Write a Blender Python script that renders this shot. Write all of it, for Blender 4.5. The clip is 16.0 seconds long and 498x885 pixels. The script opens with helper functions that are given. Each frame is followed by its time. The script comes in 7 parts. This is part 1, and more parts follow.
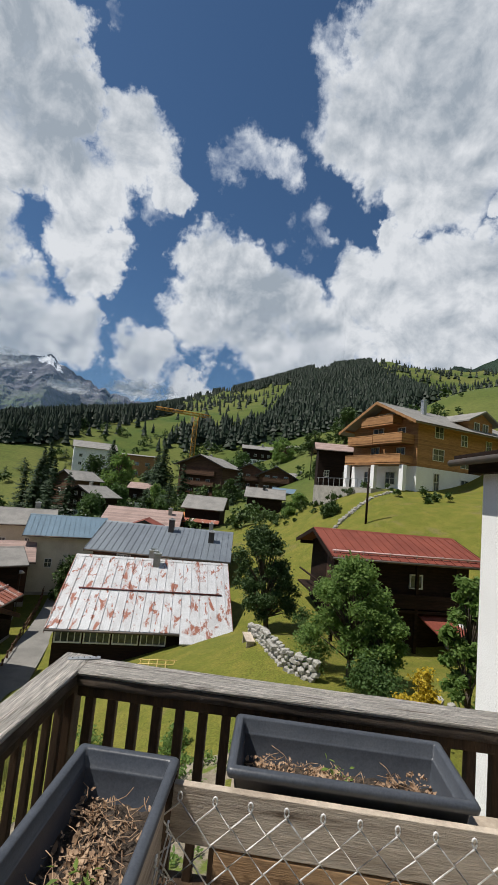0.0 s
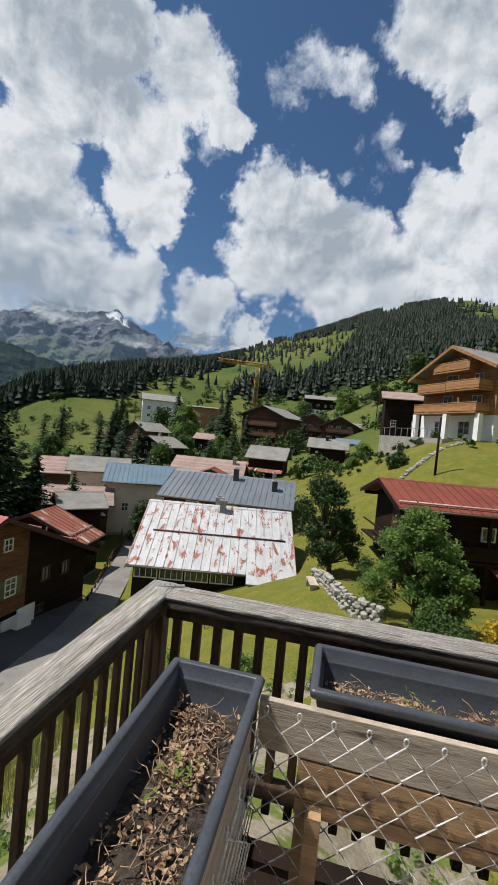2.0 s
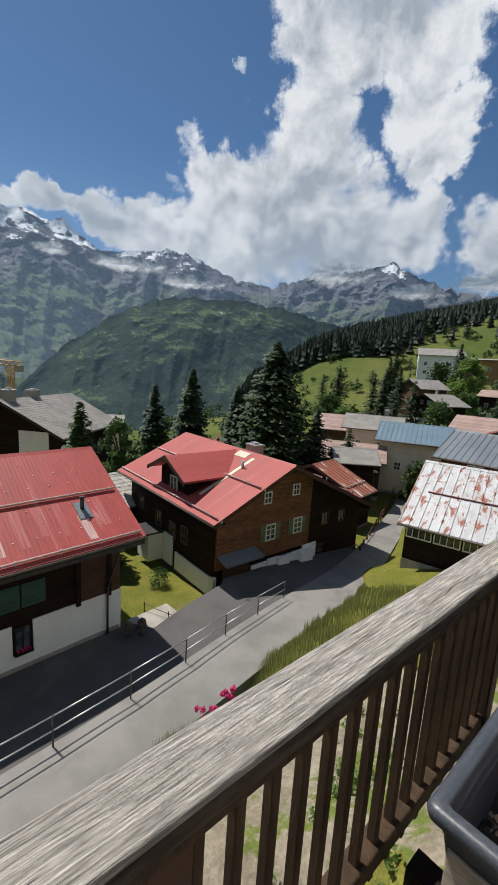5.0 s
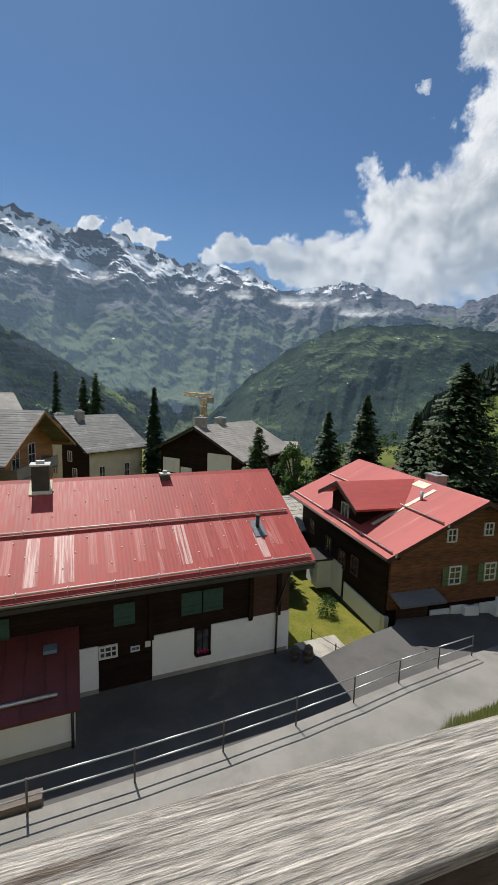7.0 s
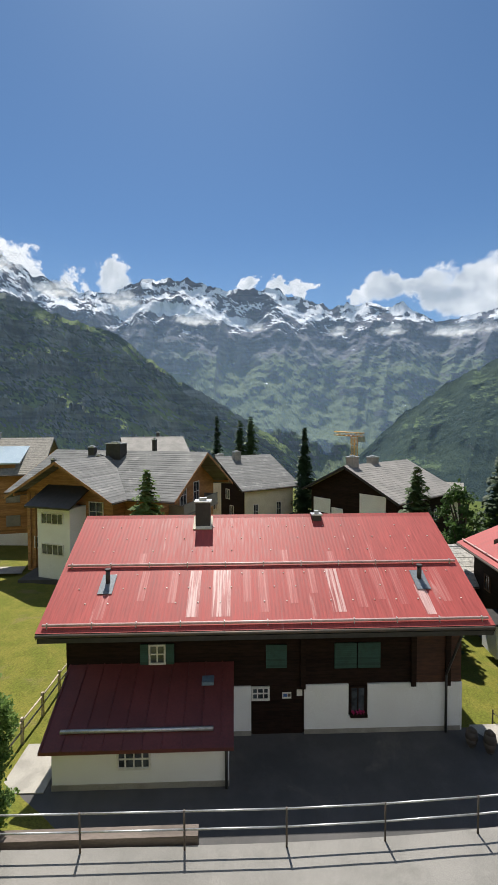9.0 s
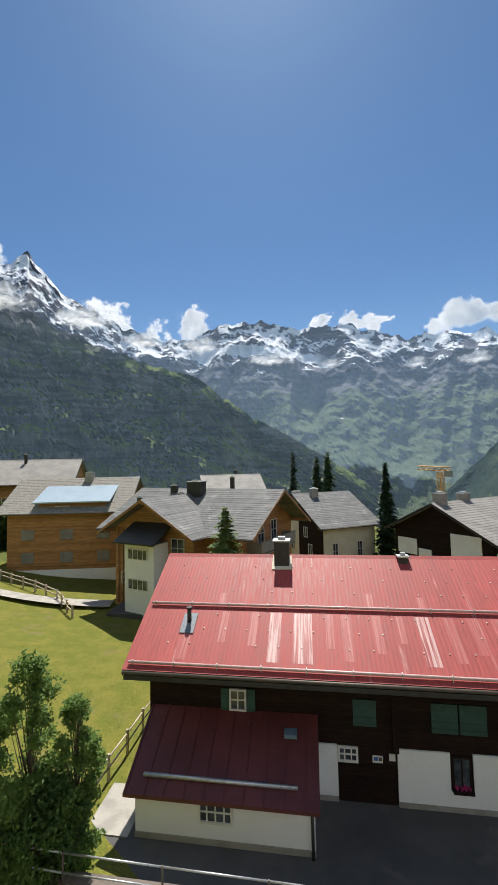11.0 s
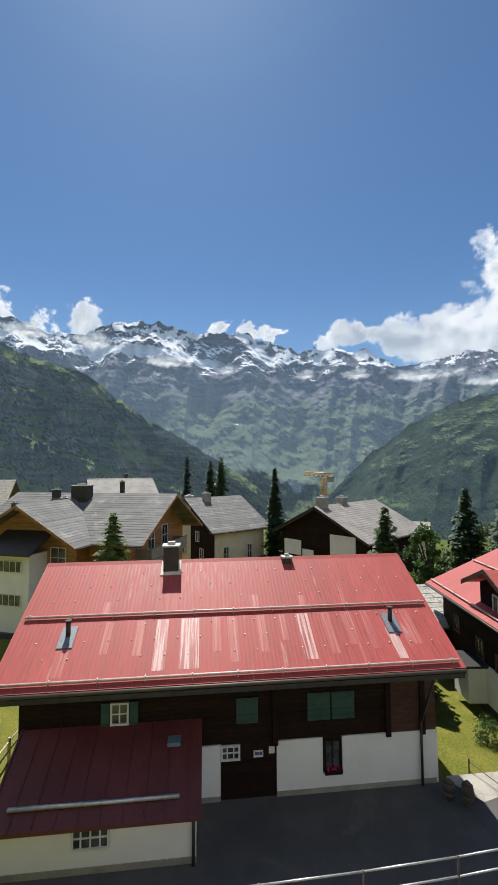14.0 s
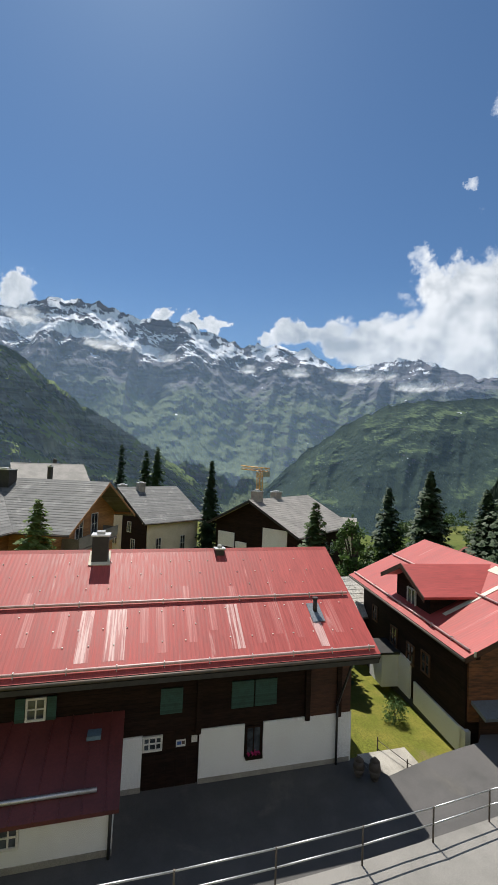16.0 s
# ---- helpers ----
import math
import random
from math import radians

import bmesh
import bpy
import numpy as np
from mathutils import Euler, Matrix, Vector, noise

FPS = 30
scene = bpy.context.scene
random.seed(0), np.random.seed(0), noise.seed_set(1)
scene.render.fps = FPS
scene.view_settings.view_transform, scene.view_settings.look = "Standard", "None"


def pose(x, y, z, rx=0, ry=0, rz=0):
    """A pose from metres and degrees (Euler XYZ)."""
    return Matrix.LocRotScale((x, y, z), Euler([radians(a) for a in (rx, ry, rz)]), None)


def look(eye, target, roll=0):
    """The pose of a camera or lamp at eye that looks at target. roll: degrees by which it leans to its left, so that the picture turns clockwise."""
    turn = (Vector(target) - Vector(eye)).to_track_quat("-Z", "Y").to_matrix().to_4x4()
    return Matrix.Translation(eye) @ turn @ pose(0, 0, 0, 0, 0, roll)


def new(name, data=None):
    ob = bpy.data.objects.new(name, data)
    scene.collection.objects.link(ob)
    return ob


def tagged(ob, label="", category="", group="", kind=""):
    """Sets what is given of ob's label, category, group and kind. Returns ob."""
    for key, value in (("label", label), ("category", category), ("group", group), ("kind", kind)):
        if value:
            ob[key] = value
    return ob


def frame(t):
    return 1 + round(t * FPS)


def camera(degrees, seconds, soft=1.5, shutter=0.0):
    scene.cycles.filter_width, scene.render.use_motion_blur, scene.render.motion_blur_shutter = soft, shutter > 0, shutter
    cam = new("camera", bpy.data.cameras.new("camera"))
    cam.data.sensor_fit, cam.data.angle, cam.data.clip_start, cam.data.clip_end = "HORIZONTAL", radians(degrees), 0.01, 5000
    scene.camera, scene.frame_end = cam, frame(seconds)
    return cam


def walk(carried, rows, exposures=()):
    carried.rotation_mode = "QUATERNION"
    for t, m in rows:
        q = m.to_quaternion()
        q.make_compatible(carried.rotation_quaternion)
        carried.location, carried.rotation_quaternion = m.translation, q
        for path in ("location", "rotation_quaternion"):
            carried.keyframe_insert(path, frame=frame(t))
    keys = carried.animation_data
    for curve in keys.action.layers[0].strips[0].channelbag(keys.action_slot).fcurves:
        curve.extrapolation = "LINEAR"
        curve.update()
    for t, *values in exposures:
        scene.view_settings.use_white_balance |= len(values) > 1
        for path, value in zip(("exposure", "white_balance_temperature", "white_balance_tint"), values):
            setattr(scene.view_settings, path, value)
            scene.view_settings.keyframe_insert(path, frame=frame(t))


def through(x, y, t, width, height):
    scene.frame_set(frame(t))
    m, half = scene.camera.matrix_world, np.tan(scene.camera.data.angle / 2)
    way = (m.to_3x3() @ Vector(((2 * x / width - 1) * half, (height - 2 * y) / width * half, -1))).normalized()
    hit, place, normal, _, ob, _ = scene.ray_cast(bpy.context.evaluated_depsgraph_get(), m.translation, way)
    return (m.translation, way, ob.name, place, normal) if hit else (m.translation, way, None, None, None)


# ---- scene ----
cam = camera(62.0, 16.0)

PATH = [
    (0, (-0.062, -0.182, 11.096), (-0.067, 1.806, 11.311), 5.6),
    (0.5, (-0.078, -0.172, 11.091), (-0.155, 1.817, 11.285), 5.7),
    (1, (-0.087, -0.17, 11.088), (-0.247, 1.818, 11.232), 5.8),
    (1.5, (-0.105, -0.188, 11.091), (-0.333, 1.798, 11.152), 5.6),
    (2, (-0.114, -0.151, 11.047), (-0.393, 1.829, 10.998), 5.5),
    (2.5, (-0.12, -0.129, 10.997), (-0.462, 1.834, 10.831), 5.2),
    (3, (-0.124, -0.125, 10.985), (-0.551, 1.811, 10.718), 4.7),
    (3.5, (-0.174, -0.127, 10.96), (-0.805, 1.743, 10.639), 4.2),
    (4, (-0.263, -0.152, 10.951), (-1.174, 1.594, 10.603), 3.8),
    (4.5, (-0.324, -0.136, 10.934), (-1.483, 1.455, 10.579), 3.7),
    (5, (-0.367, -0.192, 10.948), (-1.731, 1.228, 10.601), 3.6),
    (5.2, (-0.333, -0.183, 10.967), (-1.769, 1.165, 10.624), 3.4),
    (7.3, (-0.565, -0.198, 10.73), (-2.44, 0.458, 10.501), 1.6),
    (7.5, (-0.597, -0.181, 10.724), (-2.497, 0.405, 10.51), 1.5),
    (8, (-0.615, -0.189, 10.684), (-2.566, 0.218, 10.521), 0.9),
    (8.5, (-0.671, -0.205, 10.705), (-2.655, 0.018, 10.587), 0.3),
    (9, (-0.697, -0.235, 10.745), (-2.694, -0.171, 10.675), -0.2),
    (9.5, (-0.705, -0.247, 10.776), (-2.704, -0.303, 10.758), -0.5),
    (10, (-0.698, -0.247, 10.808), (-2.692, -0.398, 10.842), -0.8),
    (12.5, (-0.683, -0.391, 10.827), (-2.64, -0.776, 10.976), -1.5),
    (13, (-0.656, -0.366, 10.829), (-2.641, -0.556, 10.978), -1.0),
    (13.5, (-0.599, -0.279, 10.839), (-2.593, -0.249, 10.979), -0.8),
    (14, (-0.611, -0.2, 10.816), (-2.597, 0.006, 10.94), -0.4),
    (14.5, (-0.615, -0.199, 10.813), (-2.585, 0.132, 10.918), 0.3),
    (15, (-0.606, -0.21, 10.811), (-2.562, 0.196, 10.902), 1.2),
    (15.5, (-0.601, -0.191, 10.792), (-2.547, 0.263, 10.881), 1.8),
    (16, (-0.586, -0.222, 10.796), (-2.521, 0.275, 10.89), 2.3),
]
EXPOSURES = [(0, 0.06), (2.5, 0.16), (4, 0.14), (5.2, 0.14), (7.3, 0.3), (9, 0.5), (12.5, 0.55), (14, 0.5), (16, 0.42)]
walk(cam, [(t, look(eye, target, roll)) for t, eye, target, roll in PATH], EXPOSURES)

# ---- light ----
SUN_AZ, SUN_EL = 97.0, 61.0
sun = new("sun", bpy.data.lights.new("sun", "SUN"))
sun.data.energy, sun.data.angle, sun.data.color = 4.9, radians(0.55), (1.0, 0.95, 0.87)
sun_dir = Vector((-math.sin(radians(SUN_AZ)) * math.cos(radians(SUN_EL)), math.cos(radians(SUN_AZ)) * math.cos(radians(SUN_EL)), math.sin(radians(SUN_EL))))
sun.matrix_world = look(sun_dir * 60, (0, 0, 0))


def direction(az, el):
    a, e = radians(az), radians(el)
    return Vector((-math.sin(a) * math.cos(e), math.cos(a) * math.cos(e), math.sin(e)))


class Nodes:
    """Small wrapper to write node trees in few words."""

    def __init__(self, tree):
        self.tree = tree
        tree.nodes.clear()

    def add(self, kind, values=None, **props):
        n = self.tree.nodes.new(kind)
        for key, value in props.items():
            setattr(n, key, value)
        for key, value in (values or {}).items():
            if isinstance(value, bpy.types.NodeSocket):
                self.tree.links.new(value, n.inputs[key])
            else:
                n.inputs[key].default_value = value
        return n

    def math(self, op, a, b=0.0, clamp=False):
        return self.add("ShaderNodeMath", {0: a, 1: b}, operation=op, use_clamp=clamp).outputs[0]

    def rng(self, v, a, b, c=0.0, d=1.0, kind="SMOOTHSTEP"):
        return self.add("ShaderNodeMapRange", {"Value": v, "From Min": a, "From Max": b, "To Min": c, "To Max": d}, interpolation_type=kind).outputs[0]

    def mix(self, f, a, b, blend="MIX"):
        n = self.add("ShaderNodeMix", data_type="RGBA", blend_type=blend)
        for i, v in ((0, f), (6, a), (7, b)):
            if isinstance(v, bpy.types.NodeSocket):
                self.tree.links.new(v, n.inputs[i])
            else:
                n.inputs[i].default_value = v if i == 0 else (*v[:3], 1.0)
        return n.outputs[2]

    def noise(self, vec, scale, detail=6.0, rough=0.6, distortion=0.0):
        return self.add("ShaderNodeTexNoise", {"Vector": vec, "Scale": scale, "Detail": detail, "Roughness": rough, "Distortion": distortion}).outputs[0]


world = bpy.data.worlds.new("sky")
scene.world = world
world.use_nodes = True
w = Nodes(world.node_tree)
sky = w.add("ShaderNodeTexSky", sky_type="NISHITA", sun_disc=False, sun_elevation=radians(SUN_EL), sun_rotation=radians(-SUN_AZ), altitude=1600.0, air_density=1.0, dust_density=0.9, ozone_density=1.5)
way = w.add("ShaderNodeTexCoord").outputs["Generated"]
# cumulus: azimuth, elevation, reach in degrees
CUMULUS_WEST = [(35.7, 43.1, 4.1), (31.5, 44.8, 2.1), (33.4, 38.7, 4.3), (27.7, 40.7, 2.3), (19.7, 38.4, 3.0), (15.1, 35.2, 1.7), (26.3, 33.8, 3.3), (24, 27.3, 2.7), (31.4, 21.3, 2.7), (29.5, 17.3, 3.8), (23.8, 18.7, 2.2), (33.3, 32.5, 2.4),
                (39.6, 32.9, 2.4), (39.5, 28.7, 2.8), (36.9, 25.4, 3.1), (42.6, 23.3, 3.0), (40.6, 18.9, 6.1), (32.6, 18.4, 4.6), (26.1, 27.8, 2.4), (23.7, 24.4, 1.9), (25.4, 17.9, 3.1), (33.8, 13.9, 3.4), (36.5, 36, 2.6), (38, 40, 3.5)]
CUMULUS_NORTH = [(-16.7, 44.5, 5.1), (-23.8, 48.7, 5), (-25.8, 41.4, 5.1), (-13.1, 41.3, 2.8), (-20.3, 37.6, 2.4), (-15.1, 51, 2.8), (-29.6, 44.7, 4.6), (-29.9, 34.6, 1.2), (-16.9, 33.9, 1.3), (-45, 38, 9), (-62, 30, 10), (200, 30, 14), (160, 45, 9)]
CLOUD_BAND = [(8.5, 29.2, 2.9), (3.3, 27.1, 3.4), (9.2, 22.2, 3.8), (-2.7, 24.9, 3.4), (-9.4, 21.6, 3.6), (-14.4, 27.8, 3.2), (-19.4, 29.8, 3.0), (-25.1, 29, 3.4), (-30.3, 27.7, 3.4), (-18.5, 23, 4.7), (-26.8, 21.9, 5), (1, 21, 3.7), (16.1, 15.2, 3.0), (-1.8, 17.5, 3), (-11.3, 18, 2.9), (9.6, 12.4, 2.3), (-35, 24, 5)]
CUMULUS_SOUTH = [(47.8, 21.6, 2.7), (47.9, 16.4, 4.6), (50.2, 20.8, 2.6), (46.3, 16.3, 5.2), (40.9, 28.2, 2.2), (73.2, 17.8, 1.1), (69.9, 17.7, 1.5), (65.6, 16.8, 2.0), (61.1, 15.7, 2.5), (56.3, 15.1, 2.6), (31, 14.2, 2.6),
                 (106.5, 19.1, 1.1), (88.1, 18.6, .8), (84.2, 18.1, 1), (81.6, 17.6, 1), (131.9, 23.2, 2.2), (116.4, 18.6, 1.3), (106.4, 18.2, 1.7), (111.9, 17.6, 1.3)]
WISPS = [(4.4, 40.4, 2.4), (-.7, 40.3, 1.9), (8.4, 38.9, 1.3), (-4.1, 34.1, 2.1), (-5.7, 31.4, 1.5), (-8.4, 51, 1.9), (25, 47.8, .9), (47.4, 31.2, .6), (55.8, 19.6, .9), (53.8, 24.3, .8), (16, 35.8, 2), (16.9, 32.9, 1.7)]


def nudge(vec, amount, scale, detail):
    """The direction vec, bent by noise so that round lumps get ragged outlines."""
    c = w.add("ShaderNodeTexNoise", {"Vector": vec, "Scale": scale, "Detail": detail, "Roughness": 0.62}).outputs["Color"]
    c = w.add("ShaderNodeVectorMath", {0: c, 1: (0.5, 0.5, 0.5)}, operation="SUBTRACT").outputs[0]
    c = w.add("ShaderNodeVectorMath", {0: c, "Scale": amount}, operation="SCALE").outputs[0]
    c = w.add("ShaderNodeVectorMath", {0: vec, 1: c}, operation="ADD").outputs[0]
    return w.add("ShaderNodeVectorMath", {0: c}, operation="NORMALIZE").outputs[0]


warped = nudge(way, 0.22, 7.0, 7.0)
field = None
for group, weight in ((CUMULUS_WEST, 1.0), (CUMULUS_NORTH, 1.0), (CLOUD_BAND, 1.0), (CUMULUS_SOUTH, 1.0), (WISPS, 0.55)):
    for az, el, reach in group:
        dot = w.add("ShaderNodeVectorMath", {0: warped, 1: direction(az, el)}, operation="DOT_PRODUCT").outputs["Value"]
        blob = w.rng(dot, math.cos(radians(reach * 2.05)), math.cos(radians(reach * 0.4)), 0.0, weight)
        field = blob if field is None else w.math("MAXIMUM", field, blob)
puff = w.noise(way, 9.0, 10.0, 0.6, 0.25)
wisp = w.noise(way, 34.0, 6.0, 0.65)
density = w.math("ADD", w.math("MULTIPLY", field, 0.60), w.math("ADD", w.math("MULTIPLY", puff, 0.95), w.math("MULTIPLY", wisp, 0.22)))
mask = w.rng(density, 0.78, 1.06)
# relief: the side of each billow towards the sun is brighter, thick middles are greyer
sunward = w.add("ShaderNodeVectorMath", {0: way, 1: sun_dir * 0.028}, operation="ADD").outputs[0]
relief = w.math("SUBTRACT", puff, w.noise(sunward, 9.0, 10.0, 0.6, 0.25))
deep = w.rng(w.math("ADD", w.math("MULTIPLY", w.noise(way, 3.4, 4.0, 0.5), 0.9), w.math("MULTIPLY", field, 0.25)), 0.52, 0.92, 0.0, 0.8)
gloom = w.math("SUBTRACT", w.math("ADD", deep, 0.10), w.math("MULTIPLY", relief, 3.2), True)
core = w.mix(gloom, (0.69, 0.715, 0.75), (0.32, 0.37, 0.43))
cloud = w.mix(w.rng(density, 0.85, 1.10), (0.52, 0.58, 0.68), core)
SKY_GAIN = 0.068
blue = w.mix(1.0, sky.outputs[0], (SKY_GAIN * 0.74, SKY_GAIN * 0.98, SKY_GAIN * 1.12), "MULTIPLY")
w.add("ShaderNodeOutputWorld", {"Surface": w.add("ShaderNodeBackground", {"Color": w.mix(mask, blue, cloud), "Strength": 1.0}).outputs[0]})
scene.view_settings.exposure = 0.0


# ---- materials ----
def rgb(v):
    return (*v, 1.0) if len(v) == 3 else v


def mat(name, a, b=None, scale=3.0, rough=0.75, bump=0.25, fine=30.0, metal=0.0, stretch=(1, 1, 1), low=0.38, high=0.66, grooves=None, groove_depth=0.5, c=None, cscale=1.0, clow=0.55, chigh=0.68, island=0.0, spec=0.5, grainy=(0.72, 1.22)):
    """A surface of two colours mixed by noise, with fine grain; c: a third colour in patches; grooves: (axis, period in metres)."""
    m = bpy.data.materials.new(name)
    m.use_nodes = True
    n = Nodes(m.node_tree)
    co = n.add("ShaderNodeTexCoord").outputs["Object"]
    st = n.add("ShaderNodeMapping", {"Vector": co, "Scale": stretch}).outputs[0]
    b = b or tuple(v * 0.7 for v in a)
    col = n.mix(n.rng(n.noise(st, scale), low, high), a, b)
    if c:
        col = n.mix(n.rng(n.noise(st, cscale, 9.0, 0.68, 0.4), clow, chigh), col, c)
    grain = n.noise(st, fine, 5.0, 0.7)
    col = n.mix(1.0, col, n.add("ShaderNodeCombineColor", {i: n.rng(grain, 0.25, 0.75, *grainy) for i in range(3)}).outputs[0], "MULTIPLY")
    if island:
        rnd = n.add("ShaderNodeNewGeometry").outputs["Random Per Island"]
        col = n.mix(1.0, col, n.add("ShaderNodeCombineColor", {i: n.rng(rnd, 0, 1, 1 - island, 1 + island, "LINEAR") for i in range(3)}).outputs[0], "MULTIPLY")
    height = grain
    if grooves:
        axis, period = grooves
        sep = n.add("ShaderNodeSeparateXYZ", {0: co}).outputs[axis]
        fr = n.math("FRACT", n.math("DIVIDE", sep, period))
        edge = n.rng(n.math("ABSOLUTE", n.math("SUBTRACT", fr, 0.5)), 0.42, 0.49)
        row = n.noise(n.add("ShaderNodeCombineXYZ", {0: n.math("FLOOR", n.math("DIVIDE", sep, period))}).outputs[0], 7.3, 0.0)
        col = n.mix(n.math("MULTIPLY", edge, 0.65), col, tuple(v * 0.3 for v in a))
        col = n.mix(1.0, col, n.add("ShaderNodeCombineColor", {i: n.rng(row, 0.2, 0.8, 0.75, 1.25) for i in range(3)}).outputs[0], "MULTIPLY")
        height = n.math("SUBTRACT", n.math("MULTIPLY", grain, 0.4), n.math("MULTIPLY", edge, groove_depth))
    bmp = n.add("ShaderNodeBump", {"Height": height, "Strength": bump, "Distance": 0.02}).outputs[0]
    r = n.rng(grain, 0.2, 0.8, max(rough - 0.12, 0.02), min(rough + 0.12, 1.0))
    sh = n.add("ShaderNodeBsdfPrincipled", {"Base Color": col, "Roughness": r, "Metallic": metal, "Normal": bmp, "Specular IOR Level": spec})
    n.add("ShaderNodeOutputMaterial", {"Surface": sh.outputs[0]})
    return m


def leaf_mat(name, a, b, through=0.35):
    m = bpy.data.materials.new(name)
    m.use_nodes = True
    n = Nodes(m.node_tree)
    rnd = n.add("ShaderNodeNewGeometry").outputs["Random Per Island"]
    co = n.add("ShaderNodeTexCoord").outputs["Object"]
    col = n.mix(n.math("ADD", n.math("MULTIPLY", rnd, 0.6), n.math("MULTIPLY", n.noise(co, 0.8), 0.5)), a, b)
    d = n.add("ShaderNodeBsdfPrincipled", {"Base Color": col, "Roughness": 0.6, "Specular IOR Level": 0.3}).outputs[0]
    t = n.add("ShaderNodeBsdfTranslucent", {"Color": col}).outputs[0]
    n.add("ShaderNodeOutputMaterial", {"Surface": n.add("ShaderNodeMixShader", {0: through, 1: d, 2: t}).outputs[0]})
    return m


def glass_mat(name, tint=(0.03, 0.035, 0.04)):
    m = bpy.data.materials.new(name)
    m.use_nodes = True
    n = Nodes(m.node_tree)
    co = n.add("ShaderNodeTexCoord").outputs["Object"]
    col = n.mix(n.rng(n.noise(co, 1.7), 0.4, 0.65), tint, tuple(v * 3 for v in tint))
    n.add("ShaderNodeOutputMaterial", {"Surface": n.add("ShaderNodeBsdfPrincipled", {"Base Color": col, "Roughness": 0.06, "Specular IOR Level": 0.8}).outputs[0]})
    return m


GRASS = mat("grass", (0.122, 0.134, 0.024), (0.168, 0.158, 0.033), scale=0.9, rough=0.95, bump=0.9, fine=14.0, grainy=(0.5, 1.4), c=(0.17, 0.145, 0.06), cscale=0.4, clow=0.56, chigh=0.72, spec=0.1)
MEADOW = mat("meadow", (0.075, 0.102, 0.024), (0.125, 0.135, 0.038), scale=0.02, rough=0.95, bump=0.8, fine=1.2, c=(0.05, 0.085, 0.02), cscale=0.03, clow=0.52, chigh=0.66, spec=0.1)
# forest floor, with the shade between far trees darkened into its colour
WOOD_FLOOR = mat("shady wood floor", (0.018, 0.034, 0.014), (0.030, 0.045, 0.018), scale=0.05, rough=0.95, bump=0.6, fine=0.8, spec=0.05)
EARTH = mat("earth", (0.29, 0.252, 0.19), (0.195, 0.165, 0.12), scale=1.2, rough=0.95, bump=0.9, fine=14.0, c=(0.12, 0.15, 0.035), cscale=0.9, clow=0.52, chigh=0.58, spec=0.1)
ASPHALT = mat("asphalt", (0.235, 0.226, 0.21), (0.18, 0.175, 0.162), scale=0.5, rough=0.9, bump=0.25, fine=45.0, c=(0.17, 0.165, 0.15), cscale=0.35, spec=0.2)
YARD = mat("dark asphalt", (0.105, 0.101, 0.10), (0.077, 0.076, 0.075), scale=0.4, rough=0.85, bump=0.25, fine=45.0, c=(0.13, 0.122, 0.11), cscale=0.3, clow=0.58, chigh=0.74, spec=0.2)
CONCRETE = mat("concrete", (0.36, 0.34, 0.30), (0.27, 0.255, 0.225), scale=1.5, rough=0.9, bump=0.3, fine=30.0)
PLASTER = mat("white plaster", (0.84, 0.85, 0.85), (0.79, 0.795, 0.79), scale=0.9, rough=0.9, bump=0.12, fine=40.0, c=(0.64, 0.63, 0.59), cscale=0.7, clow=0.64, chigh=0.8)
GUARD = mat("pinkish painted steel", (0.58, 0.40, 0.38), (0.47, 0.30, 0.28), scale=4.0, rough=0.45, bump=0.05, fine=40.0)
CREAM = mat("cream plaster", (0.66, 0.61, 0.50), (0.58, 0.53, 0.42), scale=0.8, rough=0.9, bump=0.12, fine=40.0)
DARK_WOOD = mat("dark stained timber", (0.026, 0.014, 0.010), (0.014, 0.009, 0.007), scale=2.0, spec=0.15, rough=0.85, fine=22.0, stretch=(1, 1, 6), grooves=(2, 0.16), bump=0.5)
RED_WOOD = mat("reddish timber", (0.075, 0.030, 0.016), (0.045, 0.018, 0.011), scale=2.0, rough=0.75, fine=22.0, stretch=(1, 1, 6), grooves=(2, 0.18), bump=0.5)
BROWN_WOOD = mat("warm brown log timber", (0.19, 0.074, 0.030), (0.085, 0.034, 0.016), scale=1.6, rough=0.75, fine=18.0, stretch=(1, 1, 5), grooves=(2, 0.17), bump=0.7)
GOLD_WOOD = mat("golden larch cladding", (0.40, 0.205, 0.082), (0.30, 0.145, 0.055), scale=1.2, rough=0.7, fine=18.0, stretch=(1, 1, 5), grooves=(2, 0.15), bump=0.4)
MID_WOOD = mat("mid brown timber", (0.13, 0.065, 0.034), (0.085, 0.042, 0.024), scale=1.2, rough=0.8, fine=16.0, stretch=(1, 1, 4), grooves=(2, 0.2), bump=0.4)
BEAM = mat("larch beam", (0.36, 0.19, 0.075), (0.24, 0.12, 0.05), scale=3.0, rough=0.75, fine=30.0)
RED_METAL = mat("red painted sheet metal", (0.36, 0.062, 0.055), (0.31, 0.052, 0.046), scale=0.5, rough=0.58, bump=0.03, fine=12.0, c=(0.50, 0.24, 0.22), cscale=1.1, clow=0.60, chigh=0.70, stretch=(1.6, 0.10, 0.12), spec=0.4)
DULL_RED = mat("brown red sheet metal", (0.22, 0.060, 0.040), (0.17, 0.045, 0.031), scale=0.6, spec=0.25, rough=0.72, bump=0.08, fine=14.0)
MAROON = mat("maroon sheet metal", (0.125, 0.030, 0.028), (0.09, 0.022, 0.02), scale=0.8, rough=0.5, bump=0.05, fine=14.0)
